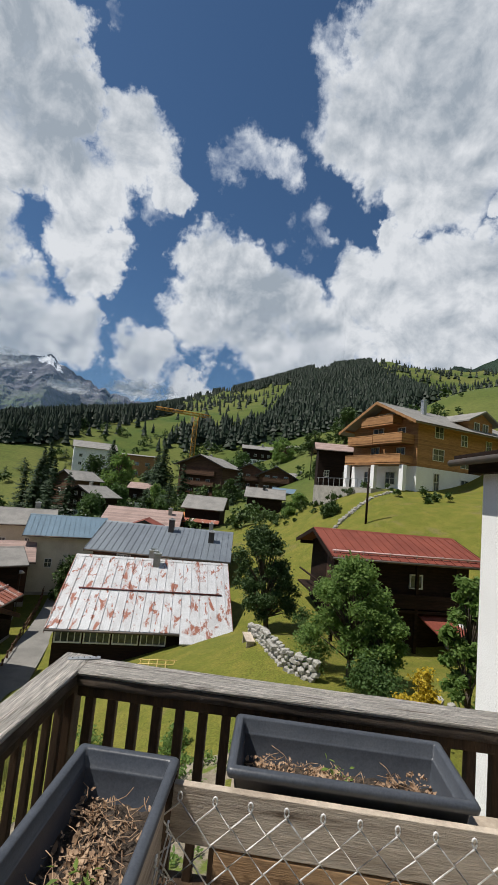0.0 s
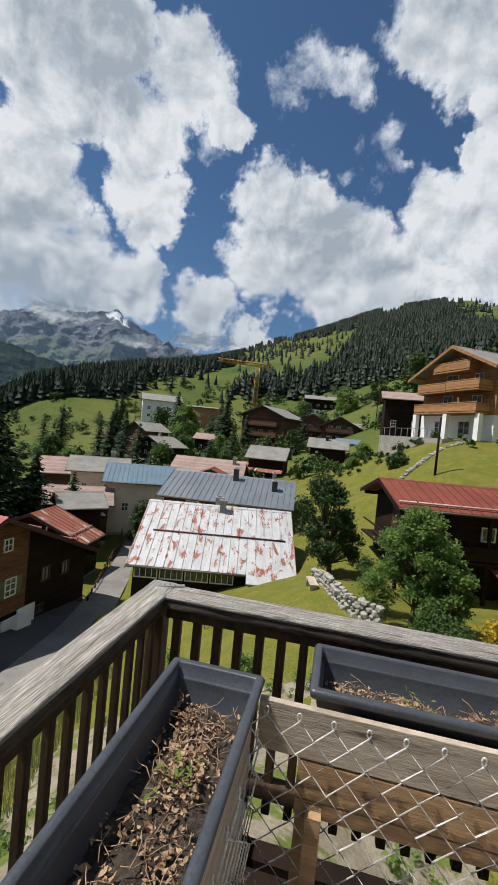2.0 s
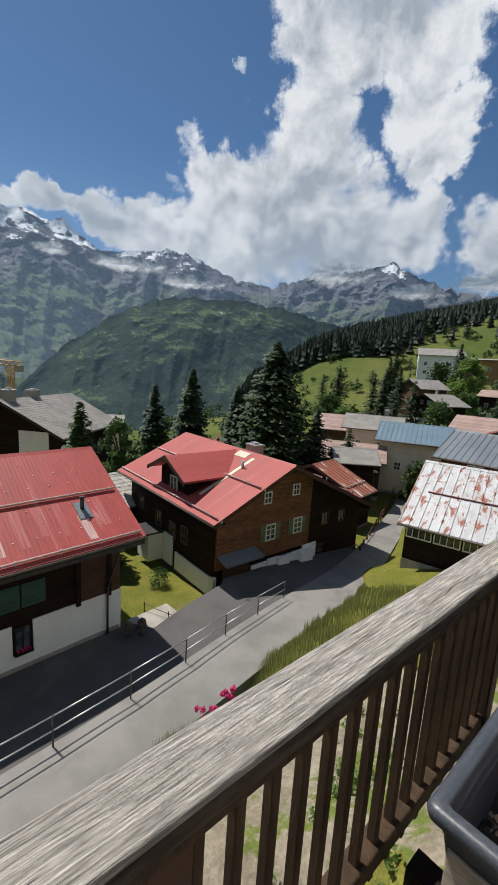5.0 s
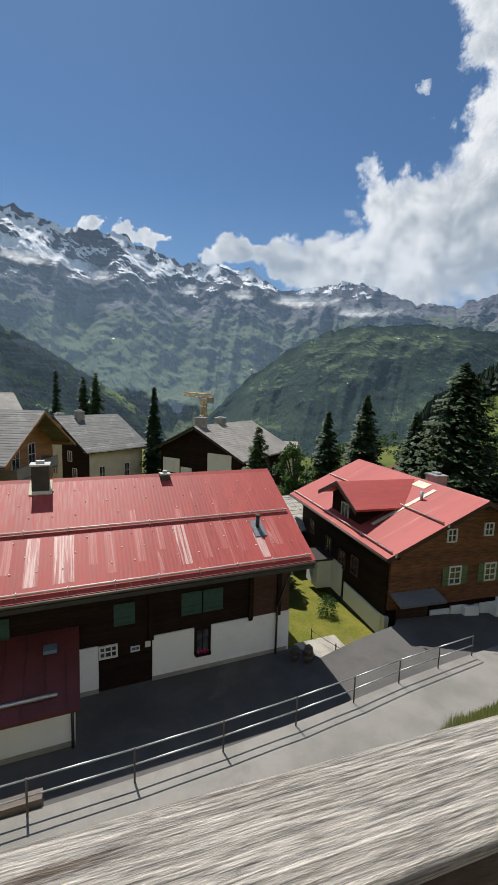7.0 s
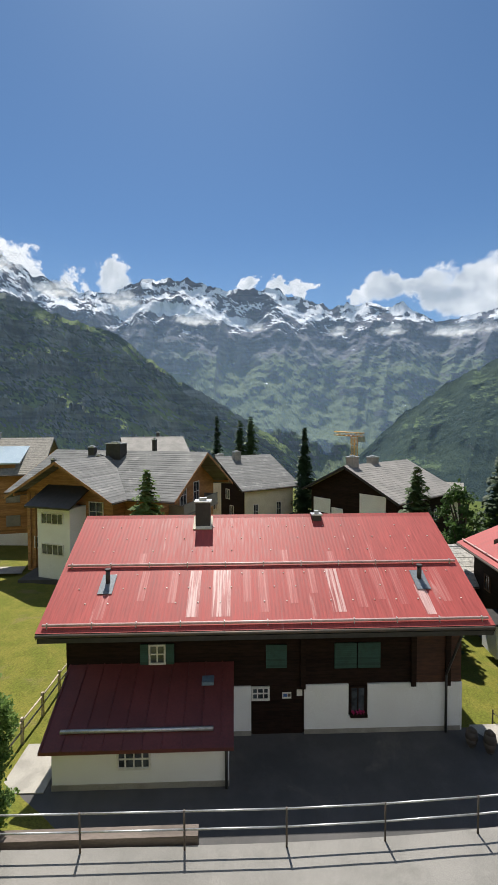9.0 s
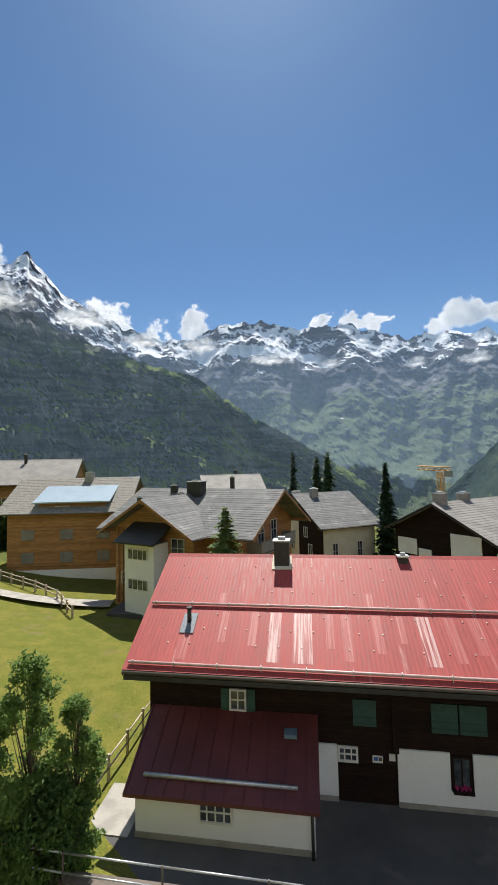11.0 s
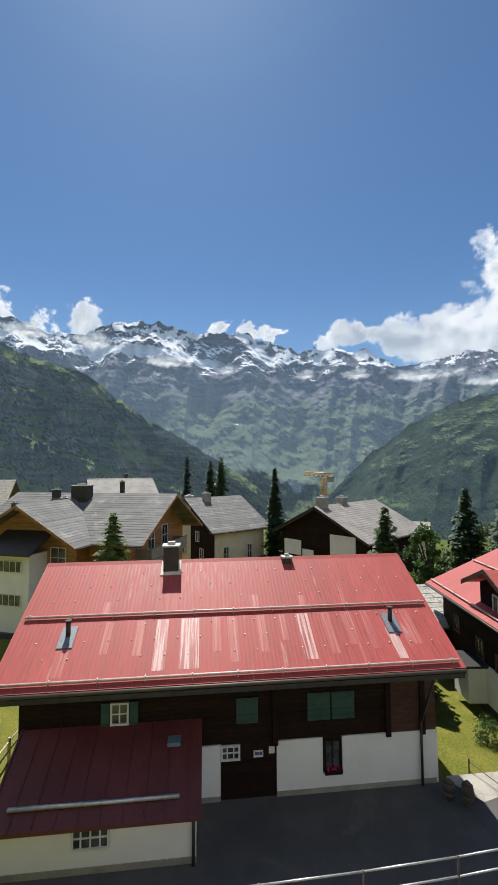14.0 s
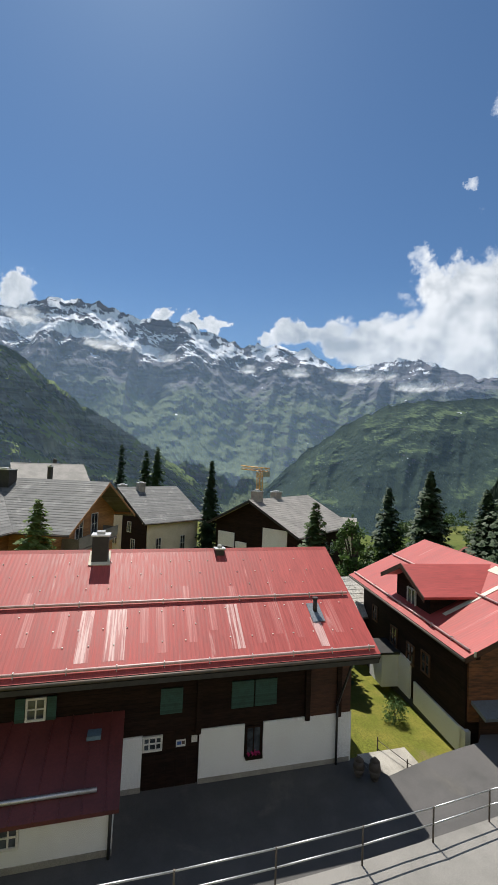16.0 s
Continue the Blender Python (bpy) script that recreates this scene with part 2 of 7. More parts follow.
RUST = mat("rusted tin", (0.52, 0.53, 0.545), (0.43, 0.43, 0.44), scale=1.4, rough=0.6, bump=0.15, fine=18.0, c=(0.27, 0.095, 0.058), cscale=1.9, clow=0.525, chigh=0.60, stretch=(1.3, 0.55, 0.55), metal=0.1)
RUST_RED = mat("rust red tin", (0.30, 0.10, 0.06), (0.24, 0.075, 0.045), scale=1.2, rough=0.75, bump=0.15, fine=16.0, c=(0.5, 0.44, 0.41), cscale=0.9, clow=0.53, chigh=0.64, stretch=(1.5, 0.4, 0.4))
SLATE = mat("grey fibre slates", (0.15, 0.152, 0.15), (0.115, 0.118, 0.117), scale=0.9, rough=0.8, bump=0.3, fine=14.0, grooves=(1, 0.28), c=(0.24, 0.24, 0.23), cscale=0.6)
FRESH_STONE = mat("pale fresh stone slabs", (0.62, 0.60, 0.55), (0.45, 0.43, 0.39), scale=4.0, rough=0.9, bump=0.6, fine=10.0, island=0.3, c=(0.25, 0.24, 0.22), cscale=5.0, clow=0.56, chigh=0.62)
STONE_ROOF = mat("stone slab roofing", (0.36, 0.34, 0.30), (0.24, 0.225, 0.20), scale=4.0, rough=0.9, bump=0.6, fine=10.0, island=0.3)
ZINC = mat("blue grey standing seam", (0.17, 0.195, 0.22), (0.14, 0.16, 0.185), scale=0.5, rough=0.5, bump=0.06, fine=12.0, metal=0.2)
BLUE_TIN = mat("blue tin", (0.13, 0.20, 0.26), (0.11, 0.17, 0.22), scale=0.5, rough=0.5, bump=0.05, fine=12.0)
PINK_ROOF = mat("faded pinkish tiles", (0.33, 0.235, 0.205), (0.27, 0.19, 0.165), scale=0.7, rough=0.85, bump=0.25, fine=12.0, grooves=(1, 0.35))
GREY_ROOF = mat("weathered grey roofing", (0.25, 0.238, 0.22), (0.185, 0.177, 0.165), scale=0.7, rough=0.8, bump=0.2, fine=12.0)
ORANGE_TILE = mat("orange tarp", (0.70, 0.26, 0.07), (0.6, 0.2, 0.05), scale=1.0, rough=0.7, fine=12.0)
STEEL = mat("galvanised steel", (0.52, 0.53, 0.54), (0.42, 0.43, 0.44), scale=6.0, rough=0.42, bump=0.05, fine=60.0, metal=0.75)
DARK_STEEL = mat("dark weathered steel", (0.085, 0.075, 0.065), (0.12, 0.09, 0.07), scale=4.0, rough=0.6, bump=0.1, fine=50.0, metal=0.4)
BLACK_METAL = mat("black sheet metal", (0.022, 0.021, 0.021), (0.035, 0.033, 0.032), scale=3.0, rough=0.5, bump=0.05, fine=30.0)
WHITE_PAINT = mat("white painted wood", (0.72, 0.71, 0.67), (0.62, 0.61, 0.57), scale=4.0, rough=0.55, bump=0.08, fine=40.0)
GREEN_PAINT = mat("green shutter paint", (0.028, 0.085, 0.070), (0.022, 0.065, 0.055), scale=3.0, rough=0.6, bump=0.1, fine=25.0, grooves=(2, 0.08))
PALE_GREEN = mat("pale green shutter paint", (0.12, 0.17, 0.075), (0.09, 0.13, 0.055), scale=3.0, rough=0.6, bump=0.1, fine=25.0, grooves=(2, 0.08))
YELLOW = mat("crane yellow", (0.62, 0.30, 0.03), (0.5, 0.24, 0.03), scale=2.0, rough=0.55, bump=0.05, fine=20.0)
GLASS = glass_mat("window glass")
SKYLIGHT = mat("collector glass", (0.36, 0.44, 0.50), (0.32, 0.40, 0.46), scale=0.6, rough=0.22, bump=0.02, fine=8.0, grainy=(0.95, 1.05), spec=0.7)
BARK = mat("bark", (0.10, 0.075, 0.055), (0.06, 0.045, 0.035), scale=3.0, rough=0.95, bump=0.8, fine=20.0, stretch=(1, 1, 0.3))
NEEDLE = leaf_mat("spruce needles", (0.018, 0.040, 0.016), (0.042, 0.075, 0.027), 0.2)
PINE = leaf_mat("pine needles", (0.028, 0.058, 0.018), (0.065, 0.11, 0.032), 0.25)
LARCH = leaf_mat("larch needles", (0.10, 0.16, 0.045), (0.16, 0.23, 0.07), 0.4)
LEAF = leaf_mat("green leaves", (0.095, 0.18, 0.040), (0.20, 0.295, 0.078), 0.5)
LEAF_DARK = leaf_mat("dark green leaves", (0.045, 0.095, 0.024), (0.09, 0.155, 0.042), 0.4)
LEAF_YELLOW = leaf_mat("golden yellow leaves", (0.42, 0.30, 0.02), (0.55, 0.42, 0.04), 0.35)
LEAF_LIME = leaf_mat("fresh green leaves", (0.14, 0.22, 0.045), (0.20, 0.28, 0.06), 0.4)
BLADE = leaf_mat("grass blades", (0.15, 0.20, 0.05), (0.29, 0.29, 0.11), 0.4)
PETAL = leaf_mat("magenta petals", (0.55, 0.03, 0.16), (0.65, 0.06, 0.25), 0.3)
FOREST = leaf_mat("far forest", (0.008, 0.019, 0.010), (0.020, 0.037, 0.016), 0.08)
GROVE = leaf_mat("far broadleaf", (0.035, 0.070, 0.018), (0.075, 0.12, 0.03), 0.2)


# ---- mesh helpers ----
def box(bm, x0, x1, y0, y1, z0, z1, m=None):
    vs = [bm.verts.new((m or Matrix()) @ Vector((x, y, z))) for x in (x0, x1) for y in (y0, y1) for z in (z0, z1)]
    for f in ((0, 1, 3, 2), (4, 6, 7, 5), (0, 4, 5, 1), (2, 3, 7, 6), (0, 2, 6, 4), (1, 5, 7, 3)):
        bm.faces.new([vs[i] for i in f])
    return vs


def tube(bm, p, q, r, r2=None, n=8):
    p, q = Vector(p), Vector(q)
    turn = (q - p).to_track_quat("Z", "Y")
    rings = []
    for c, rr in ((p, r), (q, r if r2 is None else r2)):
        rings.append([bm.verts.new(c + turn @ Vector((rr * math.cos(i * 2 * math.pi / n), rr * math.sin(i * 2 * math.pi / n), 0))) for i in range(n)])
    for i in range(n):
        f = bm.faces.new((rings[0][i], rings[0][(i + 1) % n], rings[1][(i + 1) % n], rings[1][i]))
        f.smooth = True
    bm.faces.new(rings[0][::-1])
    bm.faces.new(rings[1])


def prism(bm, outline, x0, x1, m=None):
    """Extrudes an outline of (y, z) from x0 to x1."""
    m = m or Matrix()
    a = [bm.verts.new(m @ Vector((x0, y, z))) for y, z in outline]
    b = [bm.verts.new(m @ Vector((x1, y, z))) for y, z in outline]
    k = len(outline)
    bm.faces.new(a[::-1])
    bm.faces.new(b)
    for i in range(k):
        bm.faces.new((a[i], a[(i + 1) % k], b[(i + 1) % k], b[i]))


def mesh_of(bm, name, material, bevel=0.0):
    bmesh.ops.recalc_face_normals(bm, faces=bm.faces)
    if bevel:
        bmesh.ops.bevel(bm, geom=list(bm.edges), offset=bevel, segments=2, affect="EDGES", profile=0.6)
    me = bpy.data.meshes.new(name)
    bm.to_mesh(me)
    bm.free()
    me.materials.append(material)
    return me


def part(name, bm, material, parent=None, label="", bevel=0.0):
    ob = new(name, mesh_of(bm, name, material, bevel) if isinstance(bm, bmesh.types.BMesh) else bm)
    ob.parent = parent
    return tagged(ob, label)


def boxed(name, dims, material, parent=None, label="", m=None, bevel=0.0):
    bm = bmesh.new()
    box(bm, *dims, m)
    return part(name, bm, material, parent, label, bevel)


def thing(name, m, label, category, group=""):
    ob = new(name)
    ob.empty_display_size = 0.3
    ob.matrix_world = m
    return tagged(ob, label, category, group)


def soup(name, verts, faces, material):
    me = bpy.data.meshes.new(name)
    me.from_pydata(np.asarray(verts).tolist() if not isinstance(verts, list) else verts, [], faces)
    me.materials.append(material)
    return me


def leaf_cloud(centres, count, size, rnd, droop=0.3, spread=1.0):
    """Small leaves scattered through lumps (centre, radius) with an uneven outline."""
    verts, faces = [], []
    per = [r ** 2 for _, r in centres]
    total = sum(per)
    for (c, r), share in zip(centres, per):
        for k in range(int(count * share / total)):
            d = Vector((rnd.gauss(0, 1), rnd.gauss(0, 1), rnd.gauss(0, 0.85))).normalized()
            q = c + d * r * spread * (rnd.random() ** 0.55) * (0.75 + 0.5 * noise.noise((d * 2.3 + c) * 1.1))
            m = Matrix.Translation(q) @ Euler((rnd.uniform(-1, 1), rnd.uniform(-1, 1) + droop, rnd.uniform(0, 6.3))).to_matrix().to_4x4()
            s = size * rnd.uniform(0.6, 1.3)
            o = len(verts)
            verts += [tuple(m @ Vector(v)) for v in ((-s * 0.5, 0, 0), (0, -s * 0.34, s * 0.1), (s * 0.7, 0, 0), (0, s * 0.34, s * 0.1))]
            faces.append((o, o + 1, o + 2, o + 3))
    return verts, faces


# ---- ground ----
# spot heights of the hillside: x, y, z
SPOTS = np.array([(0, 2.5, 5.6), (-4, 1, 4.0), (-3, 8, 3.6), (-7.3, 3, 1.2), (-7.8, 9, 0.45), (-7, -6, 1.9), (-10, 0, -2.2), (-10.5, 9, -2.2), (-14, 5, -1.9), (-14, -5, -2.0),
                  (-11, 17, -1.4), (-6.5, 14, 1.0), (-8.0, -2, 1.0), (-8.1, 6, 0.7), (-9.0, 11, 0.2), (-9.7, 16.6, -0.4), (-10.5, 22, -1.1), (-13, 26, -2.3), (-20, 10, -1.75), (-17, 21, -1.9), (-3, 15, 2.4), (-5, 22, 1.3), (-10.3, 23, -0.6), (-2, 33, 1.5), (2, 20, 4.2), (6, 18.5, 3.8), (5, 12, 5.0), (8, 23, 2.8), (13, 23.5, 3.2),
                  (16, 18, 6.5), (11, 36, 9.2), (13, 47, 12.0), (25, 44, 12.8), (26, 60, 16), (2.5, 45, 5.0), (-18, 45, -3), (-28, 52, -1.5), (-7, 64, 4), (3, 75, 5.8), (12, 64, 10.4), (-27, 82, 3), (-14, 104, 6.6)])
SPOTS2 = np.array([(1, 112, 9.6), (-26, 108, 2.8), (-50, 162, 11), (2, 172, 21.5), (-30, 34, -2.5), (-36, 20, -3.6), (-42, 4, -3), (-22, -12, -1.8), (-36, -20, -2), (-45, -30, -1.4),
                   (-60, -45, 0.5), (-56, 2, -4), (-20, -35, 3), (40, 30, 20), (10, -30, 14), (60, 120, 45), (-70, 60, -14), (-75, 20, -16)])
# skyline of the near hill: azimuth, distance, elevation in degrees
CREST = np.array([(-74.65, 420, 16), (-49.65, 520, 17), (-30.65, 640, 16), (-22.95, 680, 16.1), (-18.65, 700, 18.2), (-14.25, 700, 17.6), (-8.15, 720, 16.8), (-4.15, 740, 15.2), (-1.35, 760, 13.3), (4.35, 760, 12.9), (11.35, 680, 10.0),
                  (18.85, 560, 7.9), (25.35, 450, 6.3), (31.35, 380, 4.3), (36.35, 320, 1.8), (40.35, 270, -1.6), (46, 190, -6), (55, 130, -8.5), (75, 110, -8), (95, 110, -7.5), (115, 120, -5), (135, 130, -2)])


def log_polar(x, y):
    r = np.maximum(np.hypot(x, y), 2.0)
    return np.stack([np.degrees(np.arctan2(-x, y)) / 22.0, np.log(r) * 2.4], -1), r


def crest_at(az):
    k = np.interp(az, CREST[:, 0], CREST[:, 1])
    return k, 11.0 + k * np.tan(np.radians(np.interp(az, CREST[:, 0], CREST[:, 2])))


_c = [SPOTS, SPOTS2]
for az, dist, el in CREST:
    for share, rise in ((1.0, 1.0), (0.62, 0.56)):
        a = radians(az)
        z = 11 + dist * math.tan(radians(el))
        base = min(14.0, z)
        _c.append(np.array([(-math.sin(a) * dist * share, math.cos(a) * dist * share, base + (z - base) * rise if dist > 300 or share == 1 else z * 0.5 - 1.5)]))
_c = np.concatenate(_c)
_p, _ = log_polar(_c[:, 0], _c[:, 1])
_k = np.sqrt(((_p[:, None] - _p[None]) ** 2).sum(-1) + 0.01)
_n = len(_c)
_A = np.zeros((_n + 3, _n + 3))
_A[:_n, :_n] = _k - np.eye(_n) * 0.02
_A[:_n, _n], _A[:_n, _n + 1:] = 1, _p
_A[_n:, :_n] = _A[:_n, _n:].T
_w = np.linalg.solve(_A, np.r_[_c[:, 2], 0, 0, 0])


def ground_z(x, y):
    x, y = np.atleast_1d(np.asarray(x, float)), np.atleast_1d(np.asarray(y, float))
    q, r = log_polar(x, y)
    z = np.zeros(len(x))
    for s in range(0, len(x), 20000):
        d = np.sqrt(((q[s:s + 20000, None] - _p[None]) ** 2).sum(-1) + 0.01)
        z[s:s + 20000] = d @ _w[:_n] + _w[_n] + q[s:s + 20000] @ _w[_n + 1:]
    kd, kz = crest_at(np.clip(np.degrees(np.arctan2(-x, y)), -75, 135))
    over = np.maximum(r - kd, 0)
    return np.where(over > 0, np.minimum(z, kz) - over * 0.62 - 0.0004 * over ** 2, z)


def gz(x, y):
    return float(ground_z(x, y)[0])


# the woods on the hill: lower edge of the crest woods, then lower and upper edge of the woods below, as azimuth and elevation
CREST_WOODS = np.array([(-7, 15.4), (-2, 14.0), (2, 13.2), (4, 13.0), (8.8, 11.2), (10.5, 9.6), (12.6, 8.3), (15.7, 7.2), (20, 6.2), (22.6, 5.2), (24, 3.8), (26, 3.0), (29.6, 1.5), (34.8, -0.6), (37.6, -2.2), (40, -4.4), (46, -8.0)])
LOW_WOODS = np.array([(-34, 6, 12), (-24, 7, 12.5), (-21.2, 7, 14.7), (-16.8, 7.5, 16.6), (-15, 7.5, 19), (-7.1, 6.6, 15.6), (-4.9, 6.2, 13.6), (-2, 5.8, 9.4), (1.7, 5.3, 7.6), (6.1, 4.8, 7.6), (9.8, 4.6, 6.4), (11, 5, 5)])


def wooded(az, el):
    """1 in the woods, 0 on meadows."""
    ragged = 0.5 * np.sin(az * 2.1) + 0.35 * np.sin(az * 5.3 + 1.0)
    a = (az > -8) & (az < 48) & (el > np.interp(az, CREST_WOODS[:, 0], CREST_WOODS[:, 1]) + 0.4 * ragged)
    b = (az < 11) & (el > np.interp(az, LOW_WOODS[:, 0], LOW_WOODS[:, 1]) + ragged) & (el < np.interp(az, LOW_WOODS[:, 0], LOW_WOODS[:, 2]) + 0.4 * ragged)
    return (a | b).astype(float)


az_list = np.r_[np.arange(-42, 140, 0.75), np.arange(140, 318, 4.0)]
r_list = np.r_[0.3, 2.0 * 1.032 ** np.arange(0, 208)]
AZ, RR = np.meshgrid(np.radians(az_list), r_list, indexing="ij")
gx, gy = -np.sin(AZ) * RR, np.cos(AZ) * RR
gzz = ground_z(gx.ravel(), gy.ravel()).reshape(gx.shape)
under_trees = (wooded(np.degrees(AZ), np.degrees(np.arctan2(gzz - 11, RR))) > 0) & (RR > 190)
bump = np.array([noise.fractal((x * 0.06, y * 0.06, 0), 0.9, 2.1, 5) for x, y in zip(gx.ravel(), gy.ravel())]).reshape(gx.shape)
gzz += bump * np.clip((RR - 4) * 0.02, 0.0, 0.25) + bump * np.clip((RR - 150) * 0.012, 0, 5)
na, nr = gx.shape
idx = np.arange(na * nr).reshape(na, nr)
quads = np.stack([idx, np.roll(idx, -1, 0), np.roll(np.roll(idx, -1, 0), -1, 1), np.roll(idx, -1, 1)], -1)[:, :-1].reshape(-1, 4)
me = soup("ground", np.stack([gx, gy, gzz], -1).reshape(-1, 3), quads.tolist(), GRASS)
me.materials.append(MEADOW)
me.materials.append(EARTH)
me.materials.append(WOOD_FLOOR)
kind = (RR[:, :-1] > 60).astype(np.int32)
plot = np.vectorize(lambda x, y: noise.noise((x * 0.35, y * 0.35, 3.0)))(gx[:, :-1], gy[:, :-1])
kind[(gx[:, :-1] > -6.3) & (gx[:, :-1] < 3.5) & (gy[:, :-1] > -4) & (gy[:, :-1] < 11.5) & (plot > -0.5)] = 2
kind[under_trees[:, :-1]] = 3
me.polygons.foreach_set("material_index", kind.ravel())
me.polygons.foreach_set("use_smooth", np.ones(len(quads), dtype=bool))
tagged(new("ground", me), "sunlit green and yellowish grass of the village slope", "ground", kind="structure")

# ---- mountains ----


def rock_mat(name, meadow, woods, rock, rock2, tree_line, snow_line, meadow_from=0.55, glacier=None, scree_share=0.0, patchy=0.3, mottled=0.5):
    """Meadows on gentle ground and woods on steeper, rock above the tree line, snow in patches and gullies above the snow line, by height in metres."""
    m = bpy.data.materials.new(name)
    m.use_nodes = True
    n = Nodes(m.node_tree)
    co = n.add("ShaderNodeTexCoord").outputs["Object"]
    xyz = n.add("ShaderNodeSeparateXYZ", {0: co}).outputs
    zz = xyz[2]
    nz = n.add("ShaderNodeSeparateXYZ", {0: n.add("ShaderNodeNewGeometry").outputs["Normal"]}).outputs[2]
    big = n.noise(co, 0.0035, 8.0, 0.6)
    small = n.noise(n.add("ShaderNodeMapping", {"Vector": co, "Scale": (1, 1, 0.45)}).outputs[0], 0.02, 9.0, 0.68)
    gully = n.noise(n.add("ShaderNodeMapping", {"Vector": co, "Scale": (1, 1, 0.16)}).outputs[0], 0.012, 8.0, 0.66)
    strata = n.noise(n.add("ShaderNodeMapping", {"Vector": co, "Rotation": (0.12, 0.1, 0), "Scale": (0.12, 0.12, 1.6)}).outputs[0], 0.022, 7.0, 0.62)
    gentle = n.math("ADD", nz, n.math("MULTIPLY", n.math("SUBTRACT", small, 0.5), mottled))
    veg = n.mix(n.rng(gentle, meadow_from, meadow_from + 0.16), woods, meadow)
    alps = n.noise(n.add("ShaderNodeMapping", {"Vector": co, "Scale": (1, 1, 1.5)}).outputs[0], 0.0042, 7.0, 0.58)
    veg = n.mix(n.rng(alps, 0.50, 0.57, 0.0, patchy), veg, meadow)
    stone = n.mix(n.rng(strata, 0.38, 0.62), rock, rock2)
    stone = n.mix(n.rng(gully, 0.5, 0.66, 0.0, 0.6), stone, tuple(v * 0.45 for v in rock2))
    up = n.math("ADD", zz, n.math("MULTIPLY", n.math("SUBTRACT", big, 0.5), 900.0))
    cliffs = n.math("SUBTRACT", 1.0, n.rng(gentle, 0.16, 0.36))
    scree = n.math("MULTIPLY", n.rng(gully, 0.62, 0.68), n.rng(zz, tree_line - 900, tree_line, 0.0, scree_share))
    bare = n.math("MAXIMUM", n.rng(up, tree_line - 120, tree_line + 160), n.math("MAXIMUM", cliffs, scree))
    col = n.mix(bare, veg, stone)
    lie = n.math("ADD", n.math("MULTIPLY", gully, 0.75), n.math("ADD", n.math("MULTIPLY", n.noise(n.add("ShaderNodeMapping", {"Vector": co, "Scale": (1, 1, 1.7)}).outputs[0], 0.0048, 9.0, 0.6), 0.95), n.math("MULTIPLY", nz, 0.30)))
    height = n.math("MINIMUM", n.rng(zz, snow_line - 330, snow_line + 330, 0.0, 0.62, "LINEAR"), 0.36)
    snow = n.rng(n.math("ADD", lie, height), 1.33, 1.355)
    if glacier:
        x0, x1, z0, z1 = glacier
        bed = n.math("ADD", zz, n.math("ADD", n.math("MULTIPLY", xyz[1], 0.08), n.math("MULTIPLY", n.math("SUBTRACT", small, 0.5), 130.0)))
        ice = n.math("MULTIPLY", n.math("MULTIPLY", n.rng(bed, z0, z0 + 14), n.rng(bed, z1 + 14, z1)), n.math("MULTIPLY", n.rng(xyz[1], x0, x0 + 200), n.rng(xyz[1], x1, x1 - 300)))
        snow = n.math("MAXIMUM", snow, ice)
    col = n.mix(snow, col, (0.84, 0.86, 0.89))
    b = n.add("ShaderNodeBump", {"Height": n.math("ADD", small, n.math("MULTIPLY", gully, 0.8)), "Strength": 1.0, "Distance": 20.0}).outputs[0]
    d = n.add("ShaderNodeBsdfPrincipled", {"Base Color": col, "Roughness": 0.95, "Normal": b, "Specular IOR Level": 0.1}).outputs[0]
    n.add("ShaderNodeOutputMaterial", {"Surface": d})
    return m


